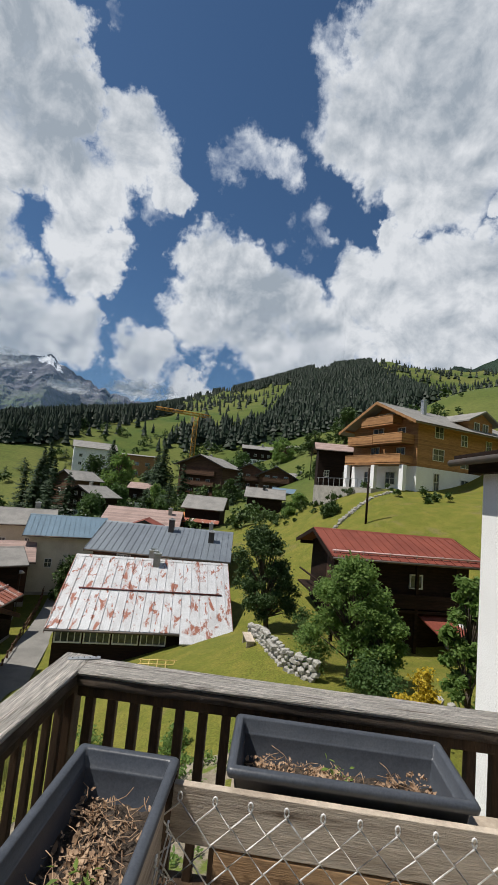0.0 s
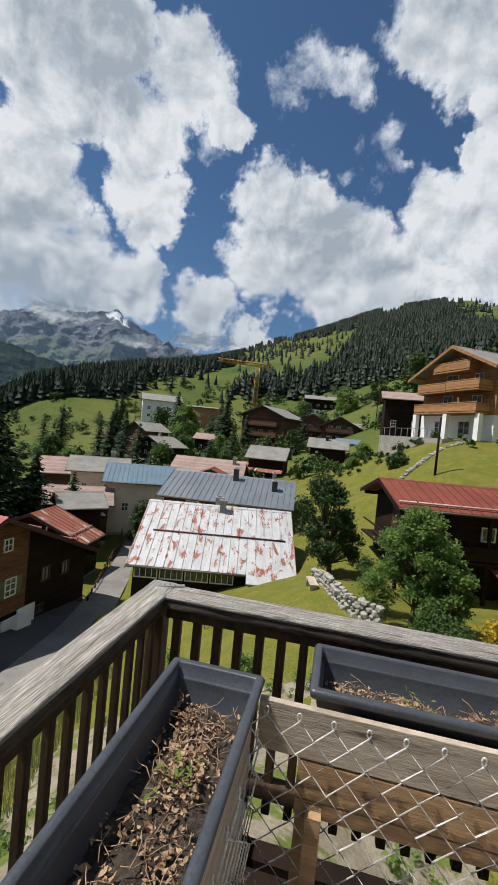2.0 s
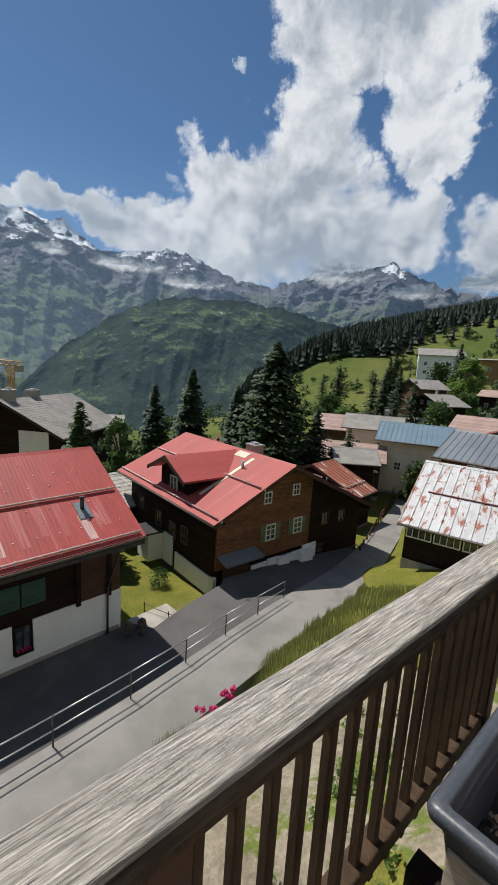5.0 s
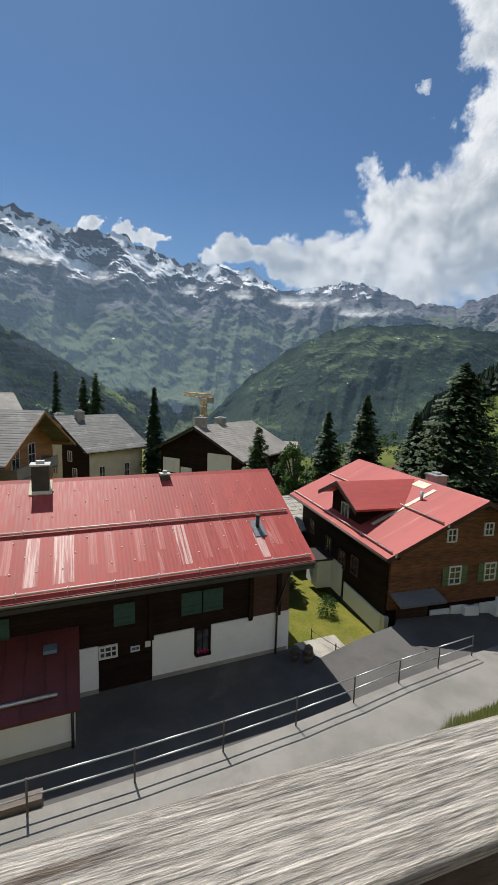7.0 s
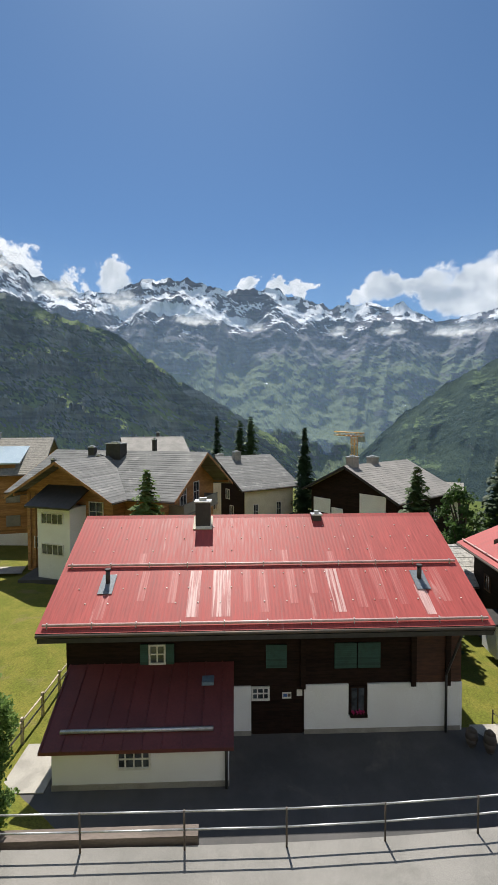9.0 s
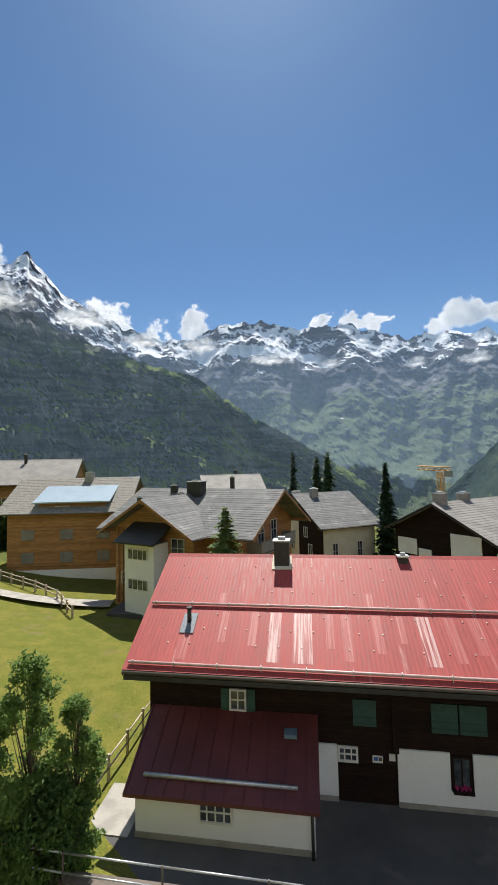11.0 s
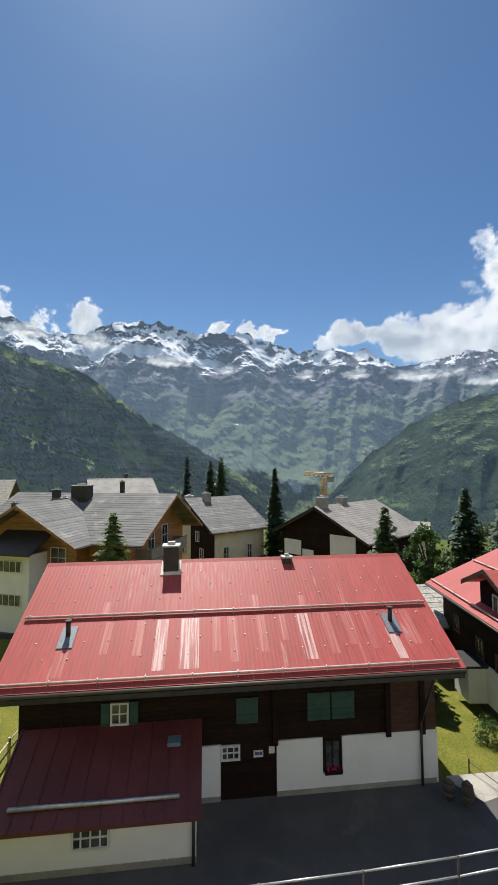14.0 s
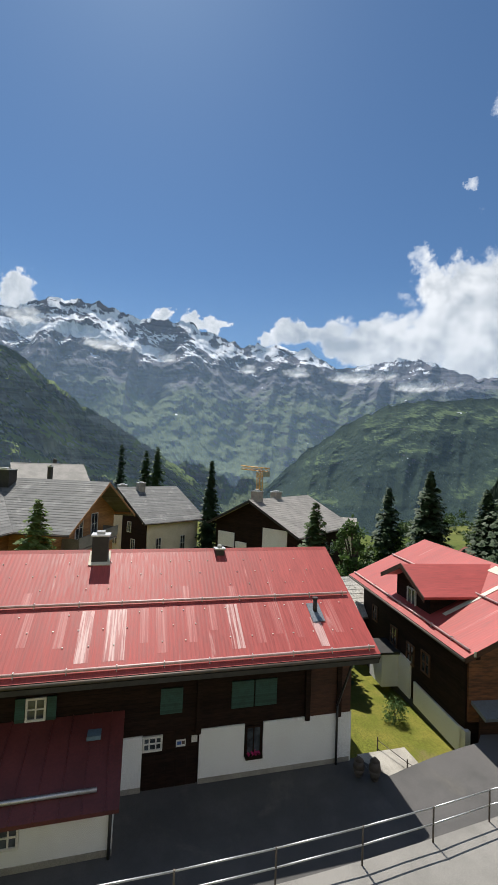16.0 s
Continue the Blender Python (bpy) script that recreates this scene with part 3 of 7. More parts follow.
def range_mesh(name, label, skyline, dist, depth, foot, material, rough, seed, step=0.3, rows=70, jag=1.0, curve=0.92, spur=0.0, terrace=0.0):
    """A mountain flank that climbs from its foot in the valley to a skyline of azimuth and elevation; spur: depth of the ribs running downhill; terrace: depth of the ledges."""
    skyline = np.array(sorted(skyline))
    az = np.arange(skyline[0, 0], skyline[-1, 0] + step, step)
    el = np.interp(az, skyline[:, 0], skyline[:, 1])
    ridge = np.array([noise.fractal((a * 0.55, seed, 0.0), 0.75, 2.2, 6) for a in az]) * 0.42 * jag
    verts = []
    for a, e, jags, r in zip(np.radians(az), np.radians(el), np.radians(ridge), az):
        top = dist * math.tan(e) + 11
        peak = dist * math.tan(e + jags) + 11 - top
        for k in range(rows + 8):
            s = min(k / rows, 1.0)
            back = max(k - rows, 0) / 8
            d = dist - depth * (1 - s) ** 1.25 + back * depth * 0.25
            z = foot + (top - foot) * (s ** curve) + peak * s ** 9 - back * (top - foot) * 0.25
            x, y = -math.sin(a) * d, math.cos(a) * d
            edge = min(1.0, (1 - s) * 5) if not back else 1.0
            v = noise.ridged_multi_fractal((x / 520, y / 520, z / 900 + seed), 0.9, 2.15, 7, 1.0, 2.0) - 1.0
            f = noise.fractal((x / 160, y / 160, z / 300 + seed), 0.7, 2.2, 5)
            push = (v * 0.8 + f * 0.25) * rough * edge * (0.45 + 0.55 * s)
            if spur:
                rib = abs(noise.noise((r * 0.16 + s * 0.8, seed + 2.0, s * 0.5))) + 0.5 * abs(noise.noise((r * 0.42 + s * 1.3, seed + 5.0, s * 0.9)))
                push += (0.35 - rib) * 2.0 * spur * edge * min(1.0, s * 3)
            if terrace:
                lift = s * 6.0 + 1.3 * noise.noise((r * 0.07, s * 1.5, seed)) + 0.25 * f
                push += terrace * ((lift % 1.0) ** 3 - 0.3) * edge
            verts.append((x - (-math.sin(a)) * push, y - math.cos(a) * push, z + push * 0.18 * (1 if s < 0.97 else 0)))
    k = rows + 8
    faces = [(i * k + j, (i + 1) * k + j, (i + 1) * k + j + 1, i * k + j + 1) for i in range(len(az) - 1) for j in range(k - 1)]
    ob = new(name, soup(name, verts, faces, material))
    return tagged(ob, label, "mountain", kind="structure")


# far range: bluish rock and cooled greens carry part of the distance haze
SNOWY = rock_mat("haze tinted snowy rock", (0.105, 0.135, 0.078), (0.074, 0.10, 0.074), (0.175, 0.17, 0.195), (0.10, 0.105, 0.13), 560, 1010, 0.40, (-1200, 300, 930, 1060), 0.7, 0.3, 0.22)
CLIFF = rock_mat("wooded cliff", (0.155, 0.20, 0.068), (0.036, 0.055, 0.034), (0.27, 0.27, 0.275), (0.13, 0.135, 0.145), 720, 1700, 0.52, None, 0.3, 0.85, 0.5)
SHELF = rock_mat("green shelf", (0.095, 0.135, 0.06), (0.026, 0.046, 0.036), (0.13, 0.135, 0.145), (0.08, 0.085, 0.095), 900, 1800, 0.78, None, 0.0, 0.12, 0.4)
range_mesh("mountain_range", "distant rocky mountain range with snow fields and a glacier", [(150, 19), (140, 20), (133, 22), (129.5, 23.5), (126.8, 25.3), (124.5, 22.8), (120, 20), (112, 17), (106, 17), (104, 18), (102.2, 19.3), (99, 18.9), (96, 19.4), (93, 18.4), (91, 18.0), (87, 18.35),
           (84.5, 18.3), (81, 16.8), (77, 15.8), (73, 16.0), (67.7, 15.2), (63.5, 12.9), (59, 13.6), (56, 14.1), (52, 13.3), (47, 11.3), (42, 10.6), (38.5, 11.8), (33, 12.6), (27, 13.8), (25, 12.6), (22.5, 11.5), (16, 9.9), (8, 10), (-4, 9)],
           4100, 1900, -420, SNOWY, 190, 3.1, 0.2, 110, 1.5, spur=130)
range_mesh("mountain_slope", "steep green mountain slope with dark cliffs and woods", [(150, 24), (140, 22.5), (132, 21), (128, 19.2), (124, 17.7), (115.5, 14.8), (110, 13.2), (105.6, 11.9), (102, 9.6), (98.6, 7.1), (95, 4.9), (91.8, 3), (88.8, 1.3), (84, -2), (79, -6)],
           2500, 1000, -520, CLIFF, 110, 7.7, 0.2, 110, 1.2, 0.8, spur=60, terrace=130)
range_mesh("mountain_shoulder", "wooded mountain shoulder with a green alp above cliffs", [(79, -9), (75, -6), (72, -2.2), (69.5, 0.2), (67.5, 1.9), (65, 3.8), (63, 5.2), (60, 6.9), (57, 8.1), (53, 8.9), (50, 8.7), (46.5, 8.9), (44, 8.4), (40, 8.0), (35, 6.6), (30, 5.5), (20, 5), (8, 5)],
           2050, 700, -420, SHELF, 60, 12.3, 0.22, 80, 1.0, 0.62, spur=40)
range_mesh("mountain_peak", "grey green peak behind the wooded hill", [(-20, 14), (-23, 15.6), (-26, 17.2), (-28, 17.0), (-31, 18.2), (-40, 19), (-60, 17), (-80, 15)], 1500, 500, 60, SHELF, 50, 21.0, 0.4, 40)

# ---- see-through blue sheets imitate haze in the valley air, thinning with height ----


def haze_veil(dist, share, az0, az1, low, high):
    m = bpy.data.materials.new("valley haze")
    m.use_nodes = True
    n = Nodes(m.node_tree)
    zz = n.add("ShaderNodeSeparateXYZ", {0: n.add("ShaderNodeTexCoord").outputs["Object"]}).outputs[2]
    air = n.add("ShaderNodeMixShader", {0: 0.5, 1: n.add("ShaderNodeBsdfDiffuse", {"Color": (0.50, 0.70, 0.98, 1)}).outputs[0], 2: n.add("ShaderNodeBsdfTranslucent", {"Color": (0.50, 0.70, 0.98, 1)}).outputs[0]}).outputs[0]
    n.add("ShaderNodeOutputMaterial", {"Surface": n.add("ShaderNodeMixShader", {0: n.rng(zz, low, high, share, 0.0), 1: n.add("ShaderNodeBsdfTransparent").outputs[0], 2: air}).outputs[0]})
    az = np.arange(az0, az1 + 0.1, 2.0)
    verts = [(-math.sin(radians(a)) * dist, math.cos(radians(a)) * dist, z) for a in az for z in (-700.0, high)]
    faces = [(2 * i, 2 * i + 2, 2 * i + 3, 2 * i + 1) for i in range(len(az) - 1)]
    tagged(new("backdrop", soup("backdrop", verts, faces, m)), "thin blue sheet imitating summer haze over the deep valley", "haze", kind="structure")


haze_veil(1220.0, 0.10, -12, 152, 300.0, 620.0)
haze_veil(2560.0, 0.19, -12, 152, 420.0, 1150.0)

# ---- houses ----


def window(parent, m, w, h, frame_mat=None, bars=(1, 0), shutters=None, glass=None, depth=0.08):
    """A window in a wall whose outside is m's -y side, centred on m: frame with bars, recessed pane, sill."""
    frame_mat = frame_mat or WHITE_PAINT
    bm = bmesh.new()
    t = min(0.07, w * 0.12)
    rings = []
    for sx, sz, y in ((w / 2, h / 2, 0.0), (w / 2, h / 2, -depth), (w / 2 - t, h / 2 - t, -depth), (w / 2 - t, h / 2 - t, 0.0)):
        rings.append([bm.verts.new(m @ Vector((x * sx, y, z * sz))) for x, z in ((-1, -1), (1, -1), (1, 1), (-1, 1))])
    for i in range(4):
        p, q = rings[i], rings[(i + 1) % 4]
        for k in range(4):
            bm.faces.new((p[k], p[(k + 1) % 4], q[(k + 1) % 4], q[k]))
    win = part("window", bm, frame_mat, parent)
    for i in range(bars[0]):
        x = -w / 2 + w * (i + 1) / (bars[0] + 1)
        boxed("glazing_bar", (x - t / 3, x + t / 3, -depth * 0.8, -0.002, -h / 2 + t, h / 2 - t), frame_mat, win, m=m)
    for i in range(bars[1]):
        z = -h / 2 + h * (i + 1) / (bars[1] + 1)
        boxed("glazing_bar", (-w / 2 + t, w / 2 - t, -depth * 0.7, -0.005, z - t / 3, z + t / 3), frame_mat, win, m=m)
    boxed("pane", (-w / 2 + t * 0.9, w / 2 - t * 0.9, -0.025, -0.01, -h / 2 + t * 0.9, h / 2 - t * 0.9), glass or GLASS, win, m=m)
    if shutters:
        for s in (-1, 1):
            x = s * (w / 2 + w * 0.27)
            boxed("shutter", (x - w * 0.23, x + w * 0.23, -0.06, -0.004, -h / 2, h / 2), shutters, win, m=m)
    return win


def roof_slab(bm, y_ridge, y_eave, z_ridge, z_eave, x0, x1, thick):
    prism(bm, [(y_ridge, z_ridge), (y_eave, z_eave), (y_eave, z_eave - thick), (y_ridge, z_ridge - thick)], x0, x1)


def corrugated(y0, z0, y1, z1, x0, x1, period, amp, rows=2, lift=0.03):
    """A corrugated sheet between the ridge (y0, z0) and the eave (y1, z1), waves along x."""
    n = int((x1 - x0) / period * 6)
    xs = np.linspace(x0, x1, n + 1)
    wave = amp * np.cos((xs - x0) / period * 2 * math.pi)
    verts, faces = [], []
    for k in range(rows + 1):
        s = k / rows
        for x, h in zip(xs, wave):
            verts.append((float(x), y0 + (y1 - y0) * s, z0 + (z1 - z0) * s + lift + float(h)))
    for k in range(rows):
        for i in range(n):
            a = k * (n + 1) + i
            faces.append((a, a + 1, a + n + 2, a + n + 1))
    return verts, faces


HOUSE_SPOTS = []


def gable_house(name, label, at, yaw, L, a, b, ridge, slope, over=0.7, over_x=0.6, wall=None, low=None, low_h=0.0, roof=None, style="plain",
                wins=(), chimneys=(), balconies=(), group="village houses", depth=2.0, thick=0.16, frame_mat=None, shutters=None, fascia=None, category="house", guards=()):
    """A house whose ridge runs along its own x. Long walls at y = -a and y = b, ridge at y = 0. wins: (side, along, height, w, h[, shutters])."""
    wall, roof = wall or DARK_WOOD, roof or GREY_ROOF
    h = thing(name, pose(*at, 0, 0, yaw), label, category, group)
    HOUSE_SPOTS.append((at[0], at[1], max(L * 0.5, a, b) + 1.2))
    za, zb = ridge - slope * a, ridge - slope * b
    bm = bmesh.new()
    prism(bm, [(-a, low_h), (b, low_h), (b, zb - thick), (0, ridge - thick - 0.02), (-a, za - thick)], -L / 2, L / 2)
    part("wall", bm, wall, h)
    boxed("foundation", (-L / 2 - 0.03, L / 2 + 0.03, -a - 0.03, b + 0.03, -depth, max(low_h, 0.05)), low or CONCRETE, h)
    x0, x1 = -L / 2 - over_x, L / 2 + over_x
    for s, w in ((-1, a), (1, b)):
        e = w + over
        bm = bmesh.new()
        if style == "slate":
            # overlapping courses, one stepped solid
            n = int(e / 0.30)
            top = [(0, ridge + 0.03)]
            for i in range(n):
                y = e * (i + 1) / n
                top += [(s * y, ridge - slope * y + 0.03), (s * y, ridge - slope * y + 0.012)]
            prism(bm, top + [(s * e, ridge - slope * e - thick), (0, ridge - thick)], x0, x1)
        elif style == "seam":
            # sheets with upstanding seams, one folded solid
            xs = [(x0, 0.0)]
            for i in range(int((x1 - x0 - 0.1) / 0.55) + 1):
                x = x0 + 0.03 + i * 0.55
                xs += [(x, 0.0), (x, 0.05), (x + 0.035, 0.05), (x + 0.035, 0.0)]
            xs += [(x1, 0.0), (x1, -thick), (x0, -thick)]
            rings = [[bm.verts.new((x, y, ridge - slope * abs(y) + hz)) for x, hz in xs] for y in (0.0, s * e)]
            for i in range(len(xs)):
                bm.faces.new((rings[0][i], rings[0][(i + 1) % len(xs)], rings[1][(i + 1) % len(xs)], rings[1][i]))
            bm.faces.new(rings[1])
        else:
            roof_slab(bm, 0, s * e, ridge, ridge - slope * e, x0, x1, thick)
        side = part("roof_panel", bm, fascia or roof if style == "wave" else roof, h)
        if style == "wave":
            part("roof_sheet", soup("roof_sheet", *corrugated(0, ridge, s * (e + 0.04), ridge - slope * (e + 0.04), x0 - 0.03, x1 + 0.03, 0.16, 0.0013), roof), roof, h)
        ze = ridge - slope * e
        bm = bmesh.new()
        tube(bm, (x0, s * (e + 0.06), ze - 0.08), (x1, s * (e + 0.06), ze - 0.08), 0.065, n=8)
        part("gutter", bm, DARK_STEEL, h)
        for along in guards:
            y = s * along
            z = ridge - slope * along
            bm = bmesh.new()
            tube(bm, (x0 + 0.15, y, z + 0.13), (x1 - 0.15, y, z + 0.13), 0.055, n=8)
            g = part("snow_guard", bm, GUARD, h)
            for i in range(int((x1 - x0) / 1.6) + 1):
                x = x0 + 0.3 + i * 1.6
                boxed("bracket", (x, x + 0.03, y - 0.05, y + 0.05, z, z + 0.21), STEEL, g)
    for x in (x0 - 0.03, x1 + 0.005):
        for s, w in ((-1, a + over), (1, b + over)):
            bm = bmesh.new()
            prism(bm, [(0, ridge + 0.02), (s * w, ridge - slope * w + 0.02), (s * w, ridge - slope * w - thick - 0.08), (0, ridge - thick - 0.08)], x, x + 0.025)
            part("barge_board", bm, fascia or BLACK_METAL, h)
    bm = bmesh.new()
    prism(bm, [(-0.16, ridge - 0.06), (0, ridge + 0.06), (0.16, ridge - 0.06), (0.16, ridge - 0.09), (-0.16, ridge - 0.09)], x0, x1)
    part("ridge_cap", bm, roof, h)
    # purlin ends under the gable overhang
    for s, w in ((-1, a), (1, b), (0, 0)):
        bm = bmesh.new()
        zz = ridge - slope * w - thick - 0.2
        box(bm, x0 + 0.1, x1 - 0.1, s * w - 0.09, s * w + 0.09, zz - 0.1, zz + 0.12)
        part("purlin", bm, wall, h)
    frames = {"E": lambda u: Matrix.Translation((L / 2, u, 0)) @ pose(0, 0, 0, 0, 0, 90), "W": lambda u: Matrix.Translation((-L / 2, u, 0)) @ pose(0, 0, 0, 0, 0, -90),
              "S": lambda u: Matrix.Translation((u, -a, 0)), "N": lambda u: Matrix.Translation((u, b, 0)) @ pose(0, 0, 0, 0, 0, 180)}
    for side, u, z, ww, hh, *rest in wins:
        m = frames[side](u) @ Matrix.Translation((0, -0.004 - (0.03 if z < low_h else 0), z))
        window(h, m, ww, hh, frame_mat, bars=(1, 1) if hh > 0.9 else (1, 0), shutters=rest[0] if rest else shutters)
    for x, y, w, d, top, m in chimneys:
        zc = ridge - slope * abs(y)
        bm = bmesh.new()
        box(bm, x - w / 2, x + w / 2, y - d / 2, y + d / 2, zc - 0.6, zc + top)
        c = part("chimney", bm, m, h)
        bm = bmesh.new()
        box(bm, x - w / 2 - 0.06, x + w / 2 + 0.06, y - d / 2 - 0.06, y + d / 2 + 0.06, zc + top, zc + top + 0.07)
        box(bm, x - w / 4, x + w / 4, y - d / 4, y + d / 4, zc + top + 0.07, zc + top + 0.2)
        part("cap", bm, STEEL, c)
    for side, u, z, ww, out, m in balconies:
        t = frames[side](u)
        bm = bmesh.new()
        box(bm, -ww / 2, ww / 2, -out, 0, z - 0.15, z, t)
        bal = part("balcony", bm, m, h)
        for dims in ((-ww / 2, ww / 2, -out, -out + 0.06, z + 0.08, z + 0.95), (-ww / 2, -ww / 2 + 0.06, -out + 0.07, 0, z + 0.08, z + 0.95), (ww / 2 - 0.06, ww / 2, -out + 0.07, 0, z + 0.08, z + 0.95)):
            boxed("parapet", dims, m, bal, m=t)
        boxed("handrail", (-ww / 2 - 0.03, ww / 2 + 0.03, -out - 0.03, -out + 0.1, z + 0.96, z + 1.04), m, bal, m=t)
    return h


# long house with the red roof, below the balcony
red = gable_house("chalet", "long dark timber chalet with red corrugated roof and white ground floor", (-20.8, 0.95, -1.53), 90, 15.7, 3.95, 4.4, 8.0, 0.575, over=1.35, over_x=0.5,
                  wall=DARK_WOOD, roof=RED_METAL, style="wave", fascia=DARK_WOOD, low=YARD, low_h=0.05, guards=(2.75, 5.15), depth=1.5,
                  chimneys=[(-2.75, -0.4, 0.68, 0.62, 1.0, BLACK_METAL), (2.7, -0.25, 0.4, 0.35, 0.2, BLACK_METAL)], group="")
# white ground floor panels, door and windows of the red roofed chalet
F = -3.95
for x0, x1 in ((1.5, 3.28), (4.05, 7.82), (-1.45, -0.62)):
    boxed("plaster_panel", (x0, x1, F - 0.07, F + 0.1, 0.0, 2.02), PLASTER, red)
boxed("plaster_panel", (3.28, 4.05, F - 0.07, F + 0.1, 0.0, 0.72), PLASTER, red)
for x0, x1 in ((1.5, 7.82), (-1.45, -0.62)):
    boxed("plinth", (x0, x1 + 0.004, F - 0.085, F + 0.05, 0.0, 0.22), CONCRETE, red)
boxed("plaster_panel", (7.75, 7.9, F - 0.066, 3.0, 0.0, 2.02), PLASTER, red)
bm = bmesh.new()
for i in range(5):
    box(bm, -0.55 + i * 0.4, -0.17 + i * 0.4, F - 0.03, F + 0.02, 0.05, 2.0)
part("double_door", bm, DARK_WOOD, red, "dark plank double door")
window(red, Matrix.Translation((-0.25, F - 0.06, 1.75)), 0.72, 0.55, bars=(2, 1))
sign = boxed("sign", (0.62, 0.98, F - 0.075, F - 0.05, 1.5, 1.75), WHITE_PAINT, red, "small white and blue sign", bevel=0.004)
boxed("sign_mark", (0.66, 0.82, F - 0.082, F - 0.077, 1.58, 0.0 + 1.70), mat("sign blue", (0.04, 0.12, 0.35), rough=0.5), sign)
boxed("sign_mark", (0.84, 0.95, F - 0.082, F - 0.077, 1.58, 1.70), DARK_STEEL, sign)
boxed("notice_board", (1.2, 1.42, F - 0.07, F - 0.05, 1.6, 1.85), WHITE_PAINT, red)
window(red, Matrix.Translation((3.66, F - 0.02, 1.36)), 0.66, 1.15, DARK_WOOD, bars=(1, 0), depth=0.06)
boxed("flower_sill", (3.33, 4.02, F - 0.2, F - 0.04, 0.72, 0.84), DARK_WOOD, red)
window(red, Matrix.Translation((-4.3, F - 0.06, 3.42)), 0.66, 0.8, bars=(1, 1), shutters=GREEN_PAINT)
for x0, x1, z0, z1 in ((-0.02, 0.8, 2.75, 3.68), (2.71, 3.6, 2.68, 3.7), (3.66, 4.56, 2.68, 3.7)):
    boxed("shutter", (x0, x1, F - 0.075, F - 0.01, z0, z1), GREEN_PAINT, red, "closed dark green shutter")
for x in (1.45, 5.9, 7.3):
    boxed("post", (x - 0.1, x + 0.1, F - 0.14, F, 1.9, 4.6), DARK_WOOD, red)
boxed("wall_panel", (5.95, 7.85, F - 0.06, F, 2.03, 4.5), RED_WOOD, red)
for x, z0 in ((7.2, 0.0),):
    bm = bmesh.new()
    tube(bm, (x, F - 0.16, z0), (x, F - 0.16, 2.4), 0.05)
    tube(bm, (x, F - 0.16, 2.4), (x + 0.1, F - 1.2, 4.7), 0.05)
    part("downpipe", bm, BLACK_METAL, red)
for x in (-6.35, 6.35):
    y = -3.45
    z = 8.0 - 0.575 * 3.45
    bm = bmesh.new()
    box(bm, x - 0.28, x + 0.28, y - 0.55, y + 0.4, -0.012, 0.03, Matrix.Translation((0, 0, z + 0.04)) @ Matrix.Translation((0, y, 0)) @ pose(0, 0, 0, 29.9) @ Matrix.Translation((0, -y, 0)))
    vent = part("vent", bm, ZINC, red, "grey flashing with dark vent pipe")
    bm = bmesh.new()
    tube(bm, (x, y, z), (x, y, z + 0.55), 0.09, n=10)
    tube(bm, (x, y, z + 0.55), (x, y, z + 0.62), 0.12, n=10)
    part("vent_pipe", bm, BLACK_METAL, vent)
boxed("chimney_flashing", (-3.2, -2.3, -1.0, -0.1, -0.02, 0.02), CREAM, red, m=Matrix.Translation((0, 0, 8.06)) @ pose(0, 0, 0, 29.9))
# paler sheets in the roof's lower half, sky reflection and wear in their colour
SHEEN_WORN = mat("red sheet metal with painted sheen and wear", (0.34, 0.075, 0.068), (0.54, 0.34, 0.32), scale=5.0, rough=0.45, bump=0.03, fine=20.0, stretch=(1.8, 0.06, 0.06), low=0.40, high=0.56)
SHEEN_FAINT = mat("red sheet metal with faint painted sheen", (0.35, 0.063, 0.056), (0.43, 0.135, 0.12), scale=6.0, rough=0.55, bump=0.03, fine=20.0, stretch=(2.4, 0.05, 0.05), low=0.44, high=0.62)
for x, wd, hi, lo, m in ((-2.85, 0.46, 2.95, 4.85, SHEEN_WORN), (-1.78, 0.72, 2.95, 4.85, SHEEN_WORN), (-0.75, 0.3, 2.95, 4.3, SHEEN_FAINT), (-0.1, 0.4, 2.95, 4.7, SHEEN_FAINT), (1.05, 0.34, 2.95, 4.4, SHEEN_FAINT), (1.9, 0.3, 2.95, 4.0, SHEEN_FAINT), (2.75, 0.5, 2.95, 4.75, SHEEN_WORN), (3.7, 0.36, 2.95, 4.6, SHEEN_FAINT),
                         (4.5, 0.3, 2.95, 4.3, SHEEN_FAINT), (5.35, 0.34, 2.95, 4.5, SHEEN_FAINT), (6.2, 0.42, 3.7, 4.9, SHEEN_WORN), (7.1, 0.36, 2.95, 4.4, SHEEN_FAINT), (-6.35, 0.4, 3.9, 4.9, SHEEN_FAINT), (-4.9, 0.3, 2.95, 4.2, SHEEN_FAINT), (-3.7, 0.3, 2.95, 4.3, SHEEN_FAINT),
                         (-5.2, 0.3, 2.1, 2.65, SHEEN_FAINT), (0.9, 0.3, 2.0, 2.65, SHEEN_FAINT), (2.9, 0.3, 2.1, 2.65, SHEEN_FAINT)):
    part("roof_sheet", soup("roof_sheet", *corrugated(-hi, 8.0 - 0.575 * hi, -lo, 8.0 - 0.575 * lo, x - wd / 2, x + wd / 2, 0.16, 0.0013, lift=0.034), m), m, red, "paler roof sheet with sky sheen and wear painted in")
bm = bmesh.new()
for row, y in enumerate((0.7, 1.35, 2.0, 3.1, 3.7, 4.3)):
    for k in range(18):
        x = -7.4 + k * 0.86 + (row % 2) * 0.43
        if noise.noise((x * 1.7, y * 2.3, 4.0)) > -0.12:
            z = 8.0 - 0.575 * y + 0.045
            box(bm, x - 0.022, x + 0.022, -y - 0.022, -y + 0.022, z - 0.012, z + 0.012)
tagged(part("roof_screws", bm, WHITE_PAINT, red, "pale roof screws"), kind="stuff")
rnd = random.Random(77)
